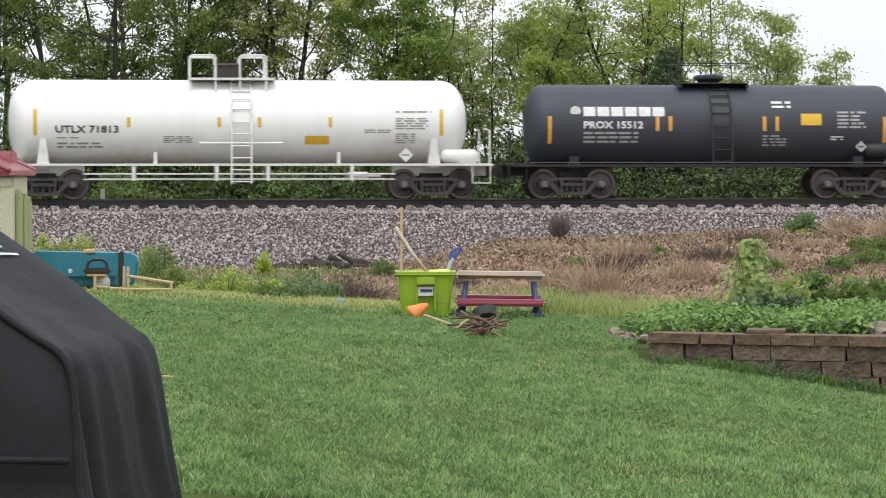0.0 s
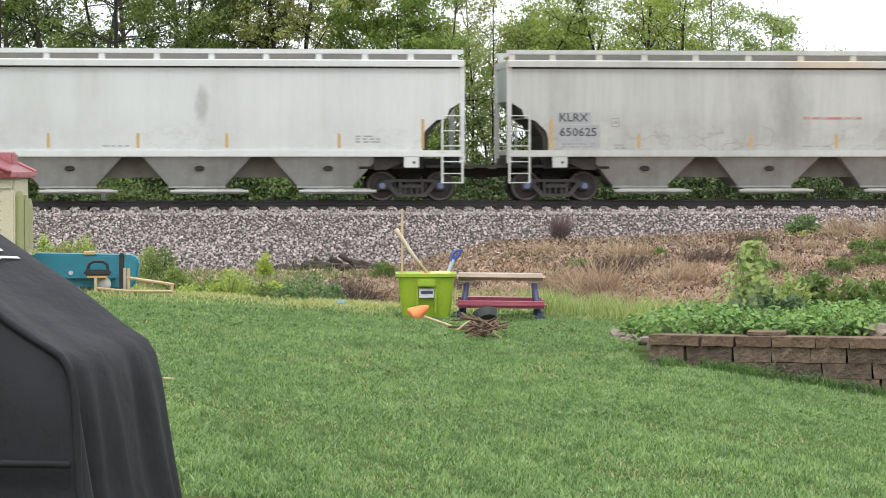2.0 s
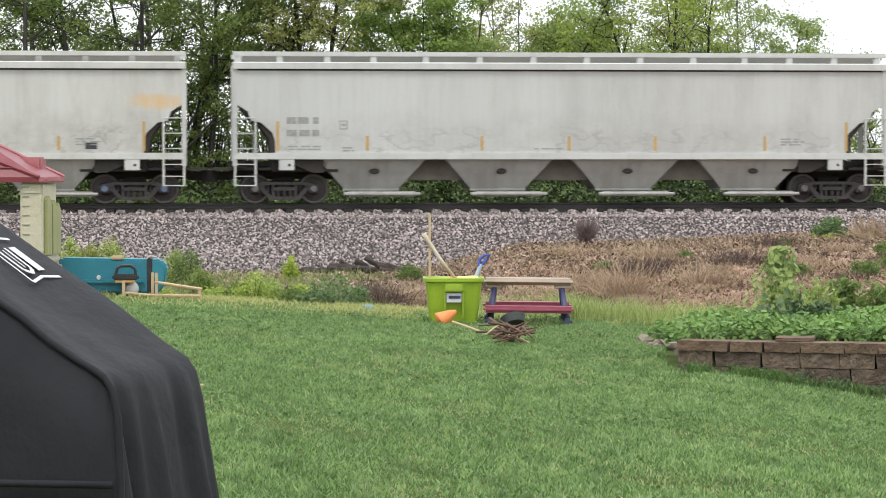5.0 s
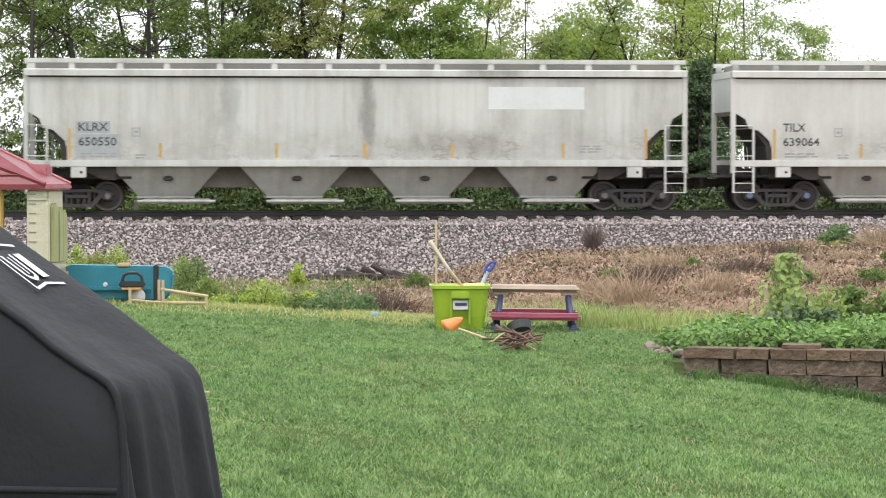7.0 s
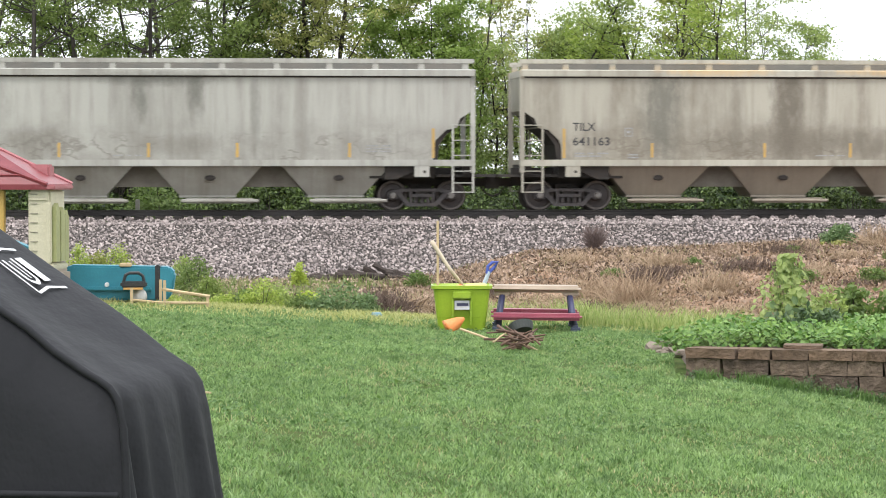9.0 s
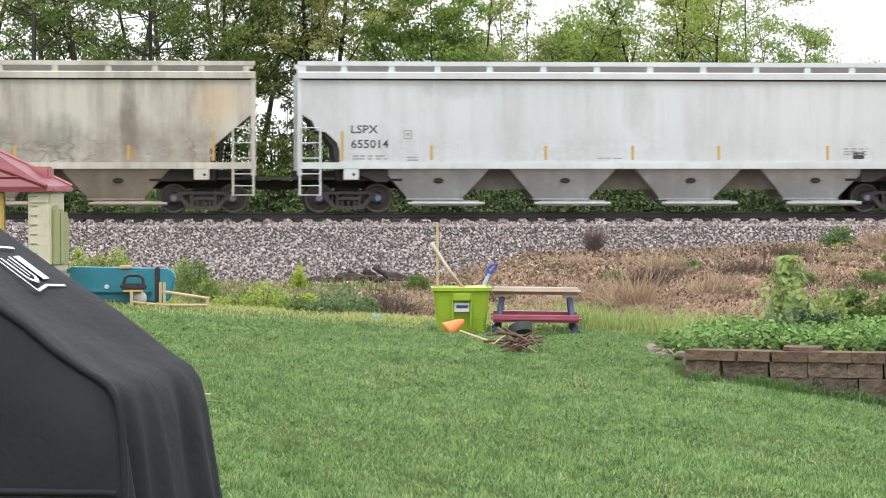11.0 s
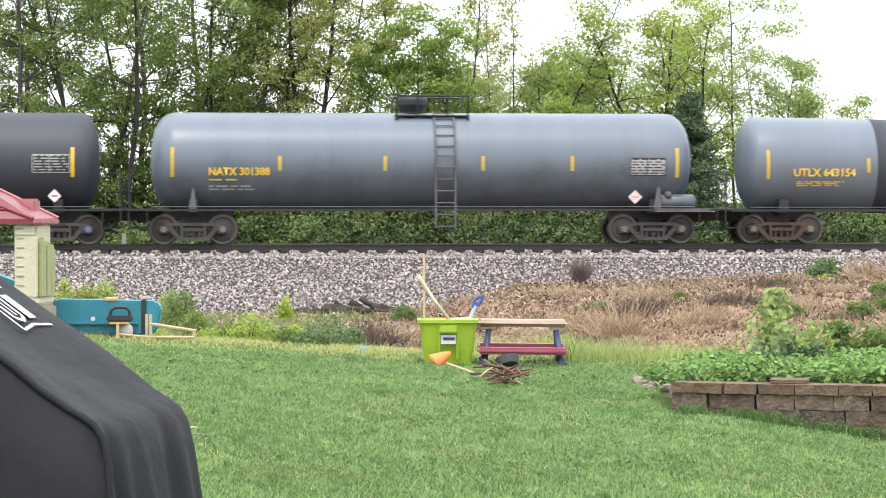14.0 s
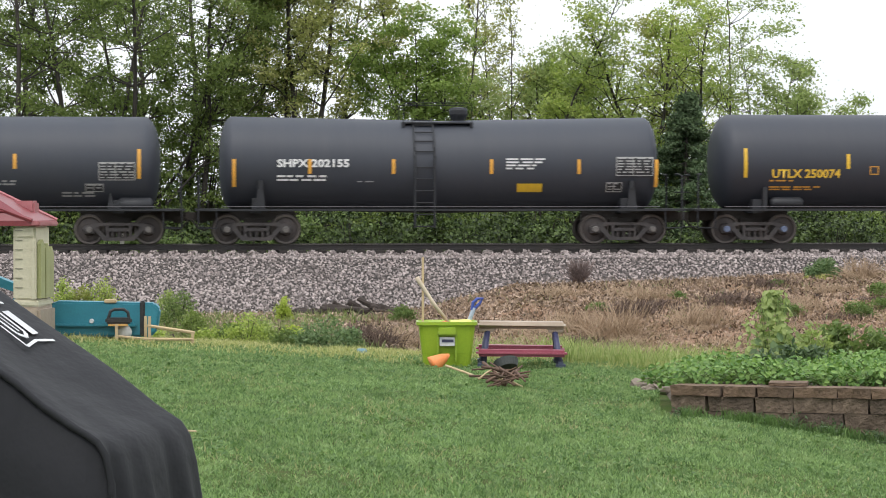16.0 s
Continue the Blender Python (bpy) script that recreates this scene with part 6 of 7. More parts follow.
WHITE = surf("white_print", (0.62, 0.63, 0.64), (0.5, 0.5, 0.52), 20, 0.6)
BLUE_GREEN = leafy("blue_green_leaves", (0.05, 0.085, 0.07), (0.12, 0.17, 0.14), 0.2, 0.2, 0.5)
STRAWBERRY = leafy("strawberry_leaves", (0.06, 0.15, 0.025), (0.27, 0.41, 0.11), 0.3, 0.3, 0.45)
YUCCA = leafy("broad_leaves", (0.13, 0.2, 0.09), (0.2, 0.28, 0.13), 0.2, 0.25, 0.5)


def grill_cover():
    """Fabric cover over a barbecue: sloped hood, soft shoulder, hanging sides with folds."""
    turn = math.degrees(math.atan2(-0.29, 0.957))
    base = float(ground_z(-0.16, 4.2))
    th = thing("covered_grill", "black fabric cover draped over a barbecue grill", "grill cover", pose(-0.163, 4.2, base, 0, 0, turn))
    # profile: along the front, height, softness towards the hem
    prof = [(0.10, 0.02, 1), (0.085, 0.45, 1), (0.062, 0.8, 0.9), (0.05, 0.93, 0.75), (0.036, 1.03, 0.6), (0.03, 1.11, 0.45), (0.025, 1.17, 0.3), (0.019, 1.212, 0.15), (0.008, 1.234, 0.05), (-0.012, 1.248, 0), (-0.035, 1.262, 0)]
    for k in range(1, 9):
        f = k / 8
        prof.append((-0.035 - 0.33 * f, 1.262 + 0.232 * f, 0))
    prof += [(-0.40, 1.508, 0), (-0.46, 1.515, 0), (-0.7, 1.518, 0), (-0.94, 1.515, 0), (-1.0, 1.5, 0), (-1.3, 1.27, 0), (-1.36, 1.2, 0.2), (-1.4, 1.0, 0.6), (-1.43, 0.5, 1), (-1.45, 0.02, 1)]
    nb = 49
    bm = B()
    rows = []
    for i, (a, z, soft) in enumerate(prof):
        row = []
        for j in range(nb):
            q = j / (nb - 1)
            b = q * 0.425
            fold = soft * (0.012 * math.sin(q * 17 + 1.2 * math.sin(z * 3)) + 0.008 * math.sin(q * 33 + z * 5 + 1) + 0.02 * q + 0.012)
            # a deep hollow beside the front panel and two sharp creases that fan out below
            fold -= soft * (0.065 * math.exp(-((q - 0.12 - 0.05 * soft) / 0.055) ** 2) + 0.014 * math.exp(-((q - 0.42 - 0.1 * soft) / 0.03) ** 2) + 0.012 * math.exp(-((q - 0.68 - 0.12 * soft) / 0.025) ** 2))
            sag = 0.006 * math.sin(math.pi * q) * (1 - soft)
            s = 1 if a > -0.7 else -1
            n = noise.noise((a * 6, q * 3, z * 5)) * 0.005 + (1 - soft) * 0.012 * math.exp(-(q / 0.14) ** 2) * max(0.0, noise.noise((a * 9, q * 4, 7)))
            bb = b + (0.05 * soft * (q - 0.5))
            row.append(bm.verts.new((a + s * fold + n, bb, max(0.01, z - base - sag + n))))
        rows.append(row)
    for r0, r1 in zip(rows, rows[1:]):
        for j in range(nb - 1):
            bm.faces.new((r0[j], r0[j + 1], r1[j + 1], r1[j]))
    # front and back panels hang from the profile
    for j, s in ((0, -1), (nb - 1, 1)):
        cols = []
        for i in range(0, len(prof)):
            top = rows[i][j].co
            col = [rows[i][j]]
            for k in range(1, 9):
                f = k / 8
                z = top.z * (1 - f) + 0.01 * f
                x = top.x + (-0.68 - top.x) * 0.0
                wr = 0.024 * noise.noise((x * 4, z * 3, 2)) + 0.007 * noise.noise((x * 14, z * 9, 5))
                col.append(bm.verts.new((x, top.y + s * (0.012 * math.sin(f * math.pi) + 0.03 * f + wr), z)))
            cols.append(col)
        for c0, c1 in zip(cols, cols[1:]):
            for k in range(8):
                bm.faces.new((c0[k], c1[k], c1[k + 1], c0[k + 1]))
    bmesh.ops.recalc_face_normals(bm, faces=bm.faces)
    edge = [tuple(r[0].co) for r in rows[2:21]]
    part("cover", bm, COVER, th, smooth=True)
    # piping along the front edge and the front seam
    bm = tube(B(), [(x + 0.004 * math.sin(z * 21), y, z + 0.005 * math.sin(x * 37)) for x, y, z in edge], 0.006, 6)
    part("edge_piping", bm, COVER, th, smooth=True)
    bm = tube(B(), [(x, -0.03 - 0.004 * math.sin(x * 9), 1.075 - base + 0.01 * x) for x in np.linspace(0.03, -1.3, 14)], 0.006, 6)
    part("front_seam", bm, COVER, th, smooth=True)
    # printed mark on the slope: plain white strokes
    def slope(f, b):
        """f: way up the slope in metres along it; b: depth."""
        return Vector((-0.035 - 0.818 * f, b, 1.262 - base + 0.575 * f + 0.0035))

    def stroke(bm, pts, w):
        for (f0, b0), (f1, b1) in zip(pts, pts[1:]):
            d = Vector((f1 - f0, b1 - b0)).normalized()
            o = Vector((-d.y, d.x)) * w / 2
            vs = [slope(f0 + o.x, b0 + o.y), slope(f1 + o.x, b1 + o.y), slope(f1 - o.x, b1 - o.y), slope(f0 - o.x, b0 - o.y)]
            bm.faces.new([bm.verts.new(v) for v in vs])
    for name, lines in LOGO.items():
        bm = B()
        for pts, w in lines:
            stroke(bm, pts, w)
        part(name, bm, WHITE, th, "plain white printed strokes")


LOGO = {
    "printed_frame": [([(0.28, 0.215), (0.295, 0.29), (0.289, 0.345)], 0.006), ([(0.28, 0.215), (0.178, 0.212), (0.189, 0.275), (0.183, 0.35)], 0.006)],
    "printed_stroke": [([(0.266, 0.235), (0.21, 0.237), (0.2, 0.256), (0.211, 0.276), (0.268, 0.276)], 0.009), ([(0.262, 0.256), (0.215, 0.257)], 0.005)],
    "printed_block": [([(0.268, 0.308), (0.204, 0.309)], 0.03)],
}


def tote():
    th = thing("storage_tote", "lime green plastic storage tote full of toys on the grass", "storage tote", pose(2.46, 26.08, float(ground_z(2.46, 26.08)), 0, 0, -4))
    bm = B()

    def ring(w, d, z, r=0.06):
        out = []
        for cx, cy, a0 in ((1, 1, 0), (-1, 1, 90), (-1, -1, 180), (1, -1, 270)):
            for k in range(5):
                a = radians(a0 + 22.5 * k)
                out.append(bm.verts.new((cx * (w / 2 - r) + r * math.cos(a), cy * (d / 2 - r) + r * math.sin(a), z)))
        return out
    rs = [ring(0.44, 0.33, 0.0), ring(0.47, 0.36, 0.12), ring(0.475, 0.365, 0.13), ring(0.53, 0.42, 0.385), ring(0.56, 0.45, 0.39), ring(0.575, 0.465, 0.395), ring(0.575, 0.465, 0.425), ring(0.55, 0.44, 0.428), ring(0.53, 0.42, 0.41), ring(0.46, 0.34, 0.2)]
    for a, b in zip(rs, rs[1:]):
        for k in range(len(a)):
            bm.faces.new((a[k], a[(k + 1) % len(a)], b[(k + 1) % len(a)], b[k]))
    bm.faces.new(rs[0][::-1])
    bm.faces.new(rs[-1])
    part("tub", bm, PLASTIC_LIME, th)
    bm = box(B(), -0.085, 0.085, -0.268, -0.2, 0.3, 0.375, 0.012)
    part("handle", bm, PLASTIC_LIME, th)
    bm = box(B(), -0.095, -0.075, -0.245, -0.18, 0.05, 0.33, 0.008)
    box(bm, 0.075, 0.095, -0.245, -0.18, 0.05, 0.33, 0.008)
    part("rib", bm, PLASTIC_LIME, th)
    lb = part("paper_label", box(B(), -0.07, 0.07, -0.232, -0.222, 0.2, 0.285), WHITE, th, "white and blue paper label", at=pose(0.0, 0, 0, 0, 0, 0))
    part("label_print", box(B(), -0.05, 0.06, -0.236, -0.231, 0.235, 0.262), PLASTIC_BLUE, lb)
    # toys that stand in the tote
    z = float(ground_z(2.46, 26.08))
    st = thing("wooden_stake", "thin pale wooden stake standing in the green tote", "stake", pose(2.235, 26.08, z + 0.1))
    part("shaft", box(B(), -0.011, 0.011, -0.011, 0.011, 0, 0.93, 0.003), WOOD_PALE, st)
    bt = thing("toy_bat", "pale wooden bat with a red grip leaning in the tote", "toy bat", pose(2.5, 26.05, z + 0.22))
    part("barrel", tube(B(), [(-0.03, 0, 0.2), (-0.17, 0, 0.38), (-0.3, 0.02, 0.58), (-0.325, 0.02, 0.62)], 0.014, 10, 0.024), surf("bleached_bat_wood", (0.62, 0.52, 0.4), (0.5, 0.4, 0.3), 6, 0.6), bt, smooth=True)
    part("grip", tube(B(), [(0.02, 0, 0.0), (-0.03, 0, 0.2)], 0.02, 8), surf("red_grip", (0.5, 0.1, 0.06)), bt)
    sh = thing("toy_shovel", "blue and white plastic toy shovel sticking out of the tote", "toy shovel", pose(2.62, 26.05, z + 0.25))
    part("shaft", tube(B(), [(0, 0, 0), (0.06, 0, 0.2), (0.1, 0, 0.3)], 0.02, 8), surf("pale_blue_plastic", (0.45, 0.52, 0.62)), sh)
    part("grip", tube(B(), [(0.08, 0, 0.28), (0.09, 0, 0.35), (0.13, 0, 0.385), (0.18, 0, 0.39), (0.15, 0, 0.34), (0.1, 0, 0.29)], 0.016, 8), surf("blue_plastic", (0.06, 0.1, 0.4)), sh)
    pl = thing("toy_bucket", "yellow plastic toy lying on top of the tote's contents", "toy", pose(2.6, 26.05, z + 0.36))
    part("shell", lathe(B(), [(-0.12, 0.03), (-0.1, 0.075), (0.08, 0.085), (0.11, 0.05)], 16, "x"), surf("pale_yellow_plastic", (0.75, 0.66, 0.18)), pl)
    bl = thing("toy_ball", "red and orange ball on top of the tote", "ball", pose(2.44, 26.05, z + 0.37))
    bm = B()
    bmesh.ops.create_icosphere(bm, subdivisions=3, radius=0.06)
    part("ball_shell", bm, surf("red_orange_vinyl", (0.55, 0.12, 0.04), (0.6, 0.3, 0.1), 9, 0.4), bl, smooth=True)


def picnic_table():
    x, y = 3.2, 26.35
    th = thing("toy_picnic_table", "children's picnic table with tan top and maroon benches", "picnic table", pose(x, y, float(ground_z(x, y)) - 0.01, 0, 0.6, -6))
    part("tabletop", box(B(), -0.43, 0.43, -0.2, 0.2, 0.39, 0.452, 0.028), PLASTIC_TAN, th, smooth=True)
    for c in (-1, 1):
        part("top_bracket", box(B(), c * 0.33 - 0.075, c * 0.33 + 0.075, -0.17, 0.17, 0.355, 0.395, 0.012), PLASTIC_TAN, th)
    for s in (-1, 1):
        part("bench", box(B(), -0.43, 0.43, s * 0.4 - 0.1, s * 0.4 + 0.1, 0.14, 0.205, 0.025), PLASTIC_RED, th)
        for c in (-1, 1):
            bm = tube(B(), [(c * 0.32, s * 0.14, 0.37), (c * 0.345, s * 0.24, 0.2), (c * 0.37, s * 0.36, 0.0)], 0.027, 8, 0.033)
            part("leg", bm, PLASTIC_BLUE, th, smooth=True)
            part("foot", box(B(), c * 0.37 - 0.045, c * 0.37 + 0.045, s * 0.38 - 0.1, s * 0.38 + 0.1, 0.0, 0.09, 0.02), surf("grey_blue_plastic", (0.05, 0.065, 0.11)), th)


def yard_toys():
    z = float(ground_z(2.32, 25.5))
    th = thing("orange_cone", "small faded orange toy cone lying on the grass", "cone", pose(2.33, 25.5, z + 0.07, 0, 60, 8))
    part("cone_shell", lathe(B(), [(-0.07, 0.085), (-0.05, 0.08), (0.06, 0.045), (0.12, 0.012)], 18, "z"), PLASTIC_ORANGE, th, smooth=True)
    th = thing("blue_toy", "small pale blue plastic toy in the grass", "toy", pose(1.72, 27.1, float(ground_z(1.72, 27.1)) + 0.02))
    part("shell", lathe(B(), [(-0.05, 0.03), (-0.04, 0.05), (0.04, 0.05), (0.05, 0.03)], 12, "x"), surf("sky_blue_plastic", (0.13, 0.24, 0.28)), th)
    th = thing("wood_chip", "pale wood chip lying on the lawn", "chip", pose(0.02, 16.5, float(ground_z(0.02, 16.5)) + 0.05, 0, 5, 10))
    part("chip", box(B(), -0.03, 0.03, -0.02, 0.02, 0.0, 0.008), WOOD_PALE, th)
    # firewood
    rr = random.Random(8)
    cx, cy = 2.68, 23.25
    z = float(ground_z(cx, cy))
    for i in range(44):
        a = rr.uniform(-1.5, 1.5)
        ln = rr.uniform(0.12, 0.32)
        x, y = cx + rr.gauss(0, 0.075), cy + rr.gauss(0, 0.13)
        lift = 0.02 + i * 0.0028 + rr.uniform(0, 0.02)
        d = Vector((math.cos(a), math.sin(a), rr.uniform(-0.5, 0.5))).normalized() * ln / 2
        r = rr.uniform(0.007, 0.014)
        th = thing("firewood_stick", "broken brown stick in a heap of firewood", "stick", pose(x, y, z + lift), "heap of sticks")
        mid = Vector((rr.gauss(0, 0.008), 0, rr.gauss(0, 0.008)))
        part("stick", tube(B(), [-d, mid, d], r, 7, r * 0.75), WOOD_OLD if i % 15 else WOOD_PALE, th, smooth=True)
    th = thing("firewood_stick", "long pale stick leaning on the heap of firewood", "stick", pose(2.42, 24.1, z + 0.05), "heap of sticks")
    part("stick", tube(B(), [(-0.15, 0.1, 0.08), (0.0, 0, 0.03), (0.16, -0.12, -0.03)], 0.011, 7), WOOD_PALE, th)
    th = thing("rubber_bowl", "dark grey rubber bowl lying tipped on the stick heap", "bowl", pose(2.74, 23.6, z + 0.17, -32, -10, 0))
    part("bowl", lathe(B(), [(-0.045, 0.06), (-0.04, 0.09), (0.03, 0.11), (0.033, 0.1), (-0.03, 0.08), (-0.033, 0.02)], 22, "z"), surf("grey_rubber", (0.025, 0.03, 0.028), (0.045, 0.05, 0.046)), th)


def teal_bench():
    x, y = -0.77, 27.5
    z = float(ground_z(x, y))
    th = thing("plastic_toy_truck_bed", "long teal plastic toy body lying on its side", "plastic toy", pose(x, y, z, 0, 0, -2))
    bm = prism(B(), [(-0.52, 0.1), (-0.48, 0.04), (0.44, 0.03), (0.5, 0.1), (0.53, 0.3), (0.47, 0.365), (-0.5, 0.385), (-0.55, 0.34)], -0.15, 0.15)
    bmesh.ops.bevel(bm, geom=list(bm.edges), offset=0.02, segments=2, affect="EDGES")
    part("shell", bm, PLASTIC_TEAL, th)
    part("ledge", box(B(), -0.5, 0.3, -0.19, -0.13, 0.13, 0.17, 0.012), PLASTIC_TEAL, th)
    part("end_wall", box(B(), 0.33, 0.38, -0.17, 0.17, 0.04, 0.385, 0.012), PLASTIC_BLACK, th)
    part("knob", lathe(B(), [(-0.19, 0.02), (-0.14, 0.025)], 10, "y", (-0.14, 0, 0.19)), WHITE, th)
    part("top_patch", box(B(), -0.02, 0.1, -0.16, 0.0, 0.365, 0.4, 0.008), WOOD_PALE, th)
    sl = thing("toy_slide", "teal plastic slide behind the playhouse", "slide", pose(-1.72, 28.0, float(ground_z(-1.72, 28.0))))
    part("chute", prism(B(), [(-0.75, 0.72), (-0.5, 0.72), (0.05, 0.5), (0.12, 0.44), (0.1, 0.4), (-0.5, 0.6), (-0.75, 0.6)], -0.18, 0.18), PLASTIC_TEAL, sl)
    part("support", prism(B(), [(-0.7, 0.0), (-0.4, 0.0), (-0.45, 0.61), (-0.65, 0.61)], -0.14, 0.14), PLASTIC_TEAL, sl)
    part("foot_support", prism(B(), [(-0.02, 0.0), (0.1, 0.0), (0.08, 0.46), (0.02, 0.46)], -0.14, 0.14), PLASTIC_TEAL, sl)
    hd = thing("toy_saw", "black plastic toy with a loop handle resting on a stool", "toy", pose(x + 0.12, y - 0.3, z + 0.17))
    part("body", box(B(), -0.13, 0.13, -0.05, 0.05, 0.0, 0.06, 0.015), PLASTIC_BLACK, hd)
    part("handle", tube(B(), [(-0.1, 0, 0.05), (-0.08, 0, 0.12), (-0.04, 0, 0.14), (0.05, 0, 0.14), (0.09, 0, 0.11), (0.1, 0, 0.05)], 0.016, 8), PLASTIC_BLACK, hd)
    st = thing("sawhorse", "small pale yellow wooden stand in the grass", "sawhorse", pose(x + 0.12, y - 0.3, z))
    part("board", box(B(), -0.1, 0.09, -0.07, 0.07, 0.15, 0.168), surf("orange_board", (0.6, 0.33, 0.1)), st)
    for sx, y0 in ((-0.02, -0.06), (0.3, -0.02), (0.26, 0.08), (0.72, -0.05)):
        part("leg", box(B(), sx - 0.014, sx + 0.014, y0 - 0.012, y0 + 0.012, -0.02, 0.17 if sx < 0.1 else (0.24 if sx < 0.5 else 0.09)), WOOD_PALE, st)
    part("rail", tube(B(), [(0.28, -0.02, 0.15), (0.74, -0.05, 0.08)], 0.016, 6), WOOD_PALE, st)
    part("rail", tube(B(), [(-0.02, -0.06, 0.05), (0.25, -0.02, 0.02), (0.72, -0.06, 0.015)], 0.014, 6), WOOD_PALE, st)
    bl = thing("ball", "white ball under the stand", "ball", pose(x + 0.17, y - 0.22, z + 0.08))
    bm = B()
    bmesh.ops.create_icosphere(bm, subdivisions=3, radius=0.078)
    part("ball_shell", bm, surf("off_white_vinyl", (0.75, 0.73, 0.68)), bl, smooth=True)


def playhouse():
    x0, y0 = -1.45, 26.5
    z = float(ground_z(x0, y0))
    th = thing("playhouse", "cream plastic playhouse with a maroon roof and olive shutter", "playhouse", pose(x0, y0, z, 0, 0, -11))
    h = 1.35 - z
    stone = surf("tan_stone_plastic", (0.36, 0.29, 0.22), (0.28, 0.22, 0.17), 9)
    groove = surf("siding_groove_plastic", (0.28, 0.26, 0.2))
    # corner pier: front face, then the side wall running back
    part("corner_wall", box(B(), -0.2, 0.02, 0.06, 0.62, 0.38, h, 0.02), PLASTIC_CREAM, th)
    part("base", box(B(), -0.26, 0.07, 0.02, 0.66, 0.0, 0.32, 0.03), stone, th)
    part("base_trim", box(B(), -0.23, 0.05, 0.04, 0.64, 0.32, 0.385, 0.015), PLASTIC_CREAM, th)
    for k in range(7):
        part("siding_groove", box(B(), -0.175, -0.105, 0.052, 0.062, 0.5 + k * 0.09, 0.509 + k * 0.09), groove, th)
    part("trim_board", box(B(), -0.18, 0.0, 0.045, 0.065, h - 0.1, h - 0.088), PLASTIC_CREAM, th)
    part("corner_rib", box(B(), -0.02, 0.03, 0.03, 0.08, 0.385, h - 0.12, 0.012), PLASTIC_CREAM, th)
    for a, t in ((0.1, 0.0), (0.3, -0.04), (0.46, -0.07)):
        bm = prism(B(), [(a, 0.4), (a + 0.15, 0.4), (a + 0.15, h - 0.2 + t), (a + 0.075, h - 0.13 + t), (a, h - 0.17 + t)], 0.0, 0.04)
        part("shutter", bm, PLASTIC_OLIVE, th, at=pose(0.065, 0, 0, 0, 0, 90))
    part("door_post", box(B(), -0.52, -0.44, 0.08, 0.16, 0.0, h, 0.01), surf("ochre_plastic", (0.5, 0.33, 0.09), (0.42, 0.27, 0.08), 5), th)
    part("far_wall", box(B(), -1.75, -1.65, 0.06, 0.64, 0.0, h), PLASTIC_CREAM, th)
    # roof: a low front slope and a steeper side slope behind its hip
    e = 0.05
    bm = B()
    P = [bm.verts.new(q) for q in ((-1.9, 0, h), (0, 0, h), (0.06, 0.75, h), (-1.9, 0.75, h), (-1.9, 0, h + e), (0, 0, h + e), (0.06, 0.75, h + e), (-1.9, 0.75, h + e), (-1.0, 0.2, h + 0.4), (-0.85, 0.42, h + 0.52), (-1.2, 0.42, h + 0.55))]
    for q in ((0, 1, 5, 4), (1, 2, 6, 5), (2, 3, 7, 6), (3, 0, 4, 7), (4, 5, 8), (5, 6, 9, 8), (6, 7, 10, 9), (7, 4, 8, 10), (8, 9, 10), (3, 2, 1, 0)):
        bm.faces.new([P[i] for i in q])
    bmesh.ops.recalc_face_normals(bm, faces=bm.faces)
    part("roof", bm, ROOF_RED, th)
    for k in range(1, 4):
        f = k / 4
        xa, xb = -1.9 + 0.9 * f, -1.0 * f
        part("roof_ridge", tube(B(), [(xa, 0.2 * f - 0.006, h + e + 0.35 * f), (xb, 0.2 * f - 0.006, h + e + 0.35 * f)], 0.011, 6), ROOF_RED, th)
        n0, n1 = Vector((0, 0, h + e)).lerp(Vector((-1.0, 0.2, h + 0.4)), f), Vector((0.06, 0.75, h + e)).lerp(Vector((-0.85, 0.42, h + 0.52)), f)
        part("roof_ridge", tube(B(), [n0, n1], 0.012, 6), ROOF_RED, th)
    pale = surf("pale_maroon_plastic", (0.4, 0.16, 0.17), (0.3, 0.08, 0.09), 8)
    part("hip_cap", tube(B(), [(0, 0, h + e), (-1.0, 0.2, h + 0.4)], 0.022, 6), ROOF_RED, th)
    part("side_cap", tube(B(), [(0.06, 0.75, h + e), (-0.85, 0.42, h + 0.52)], 0.022, 6), pale, th)
    part("eave_lip", box(B(), -0.02, 0.075, 0.0, 0.76, h - 0.004, h + 0.046, 0.012), pale, th)
    part("dormer", box(B(), -0.33, -0.1, 0.5, 0.7, h + 0.1, h + 0.24, 0.02), pale, th)


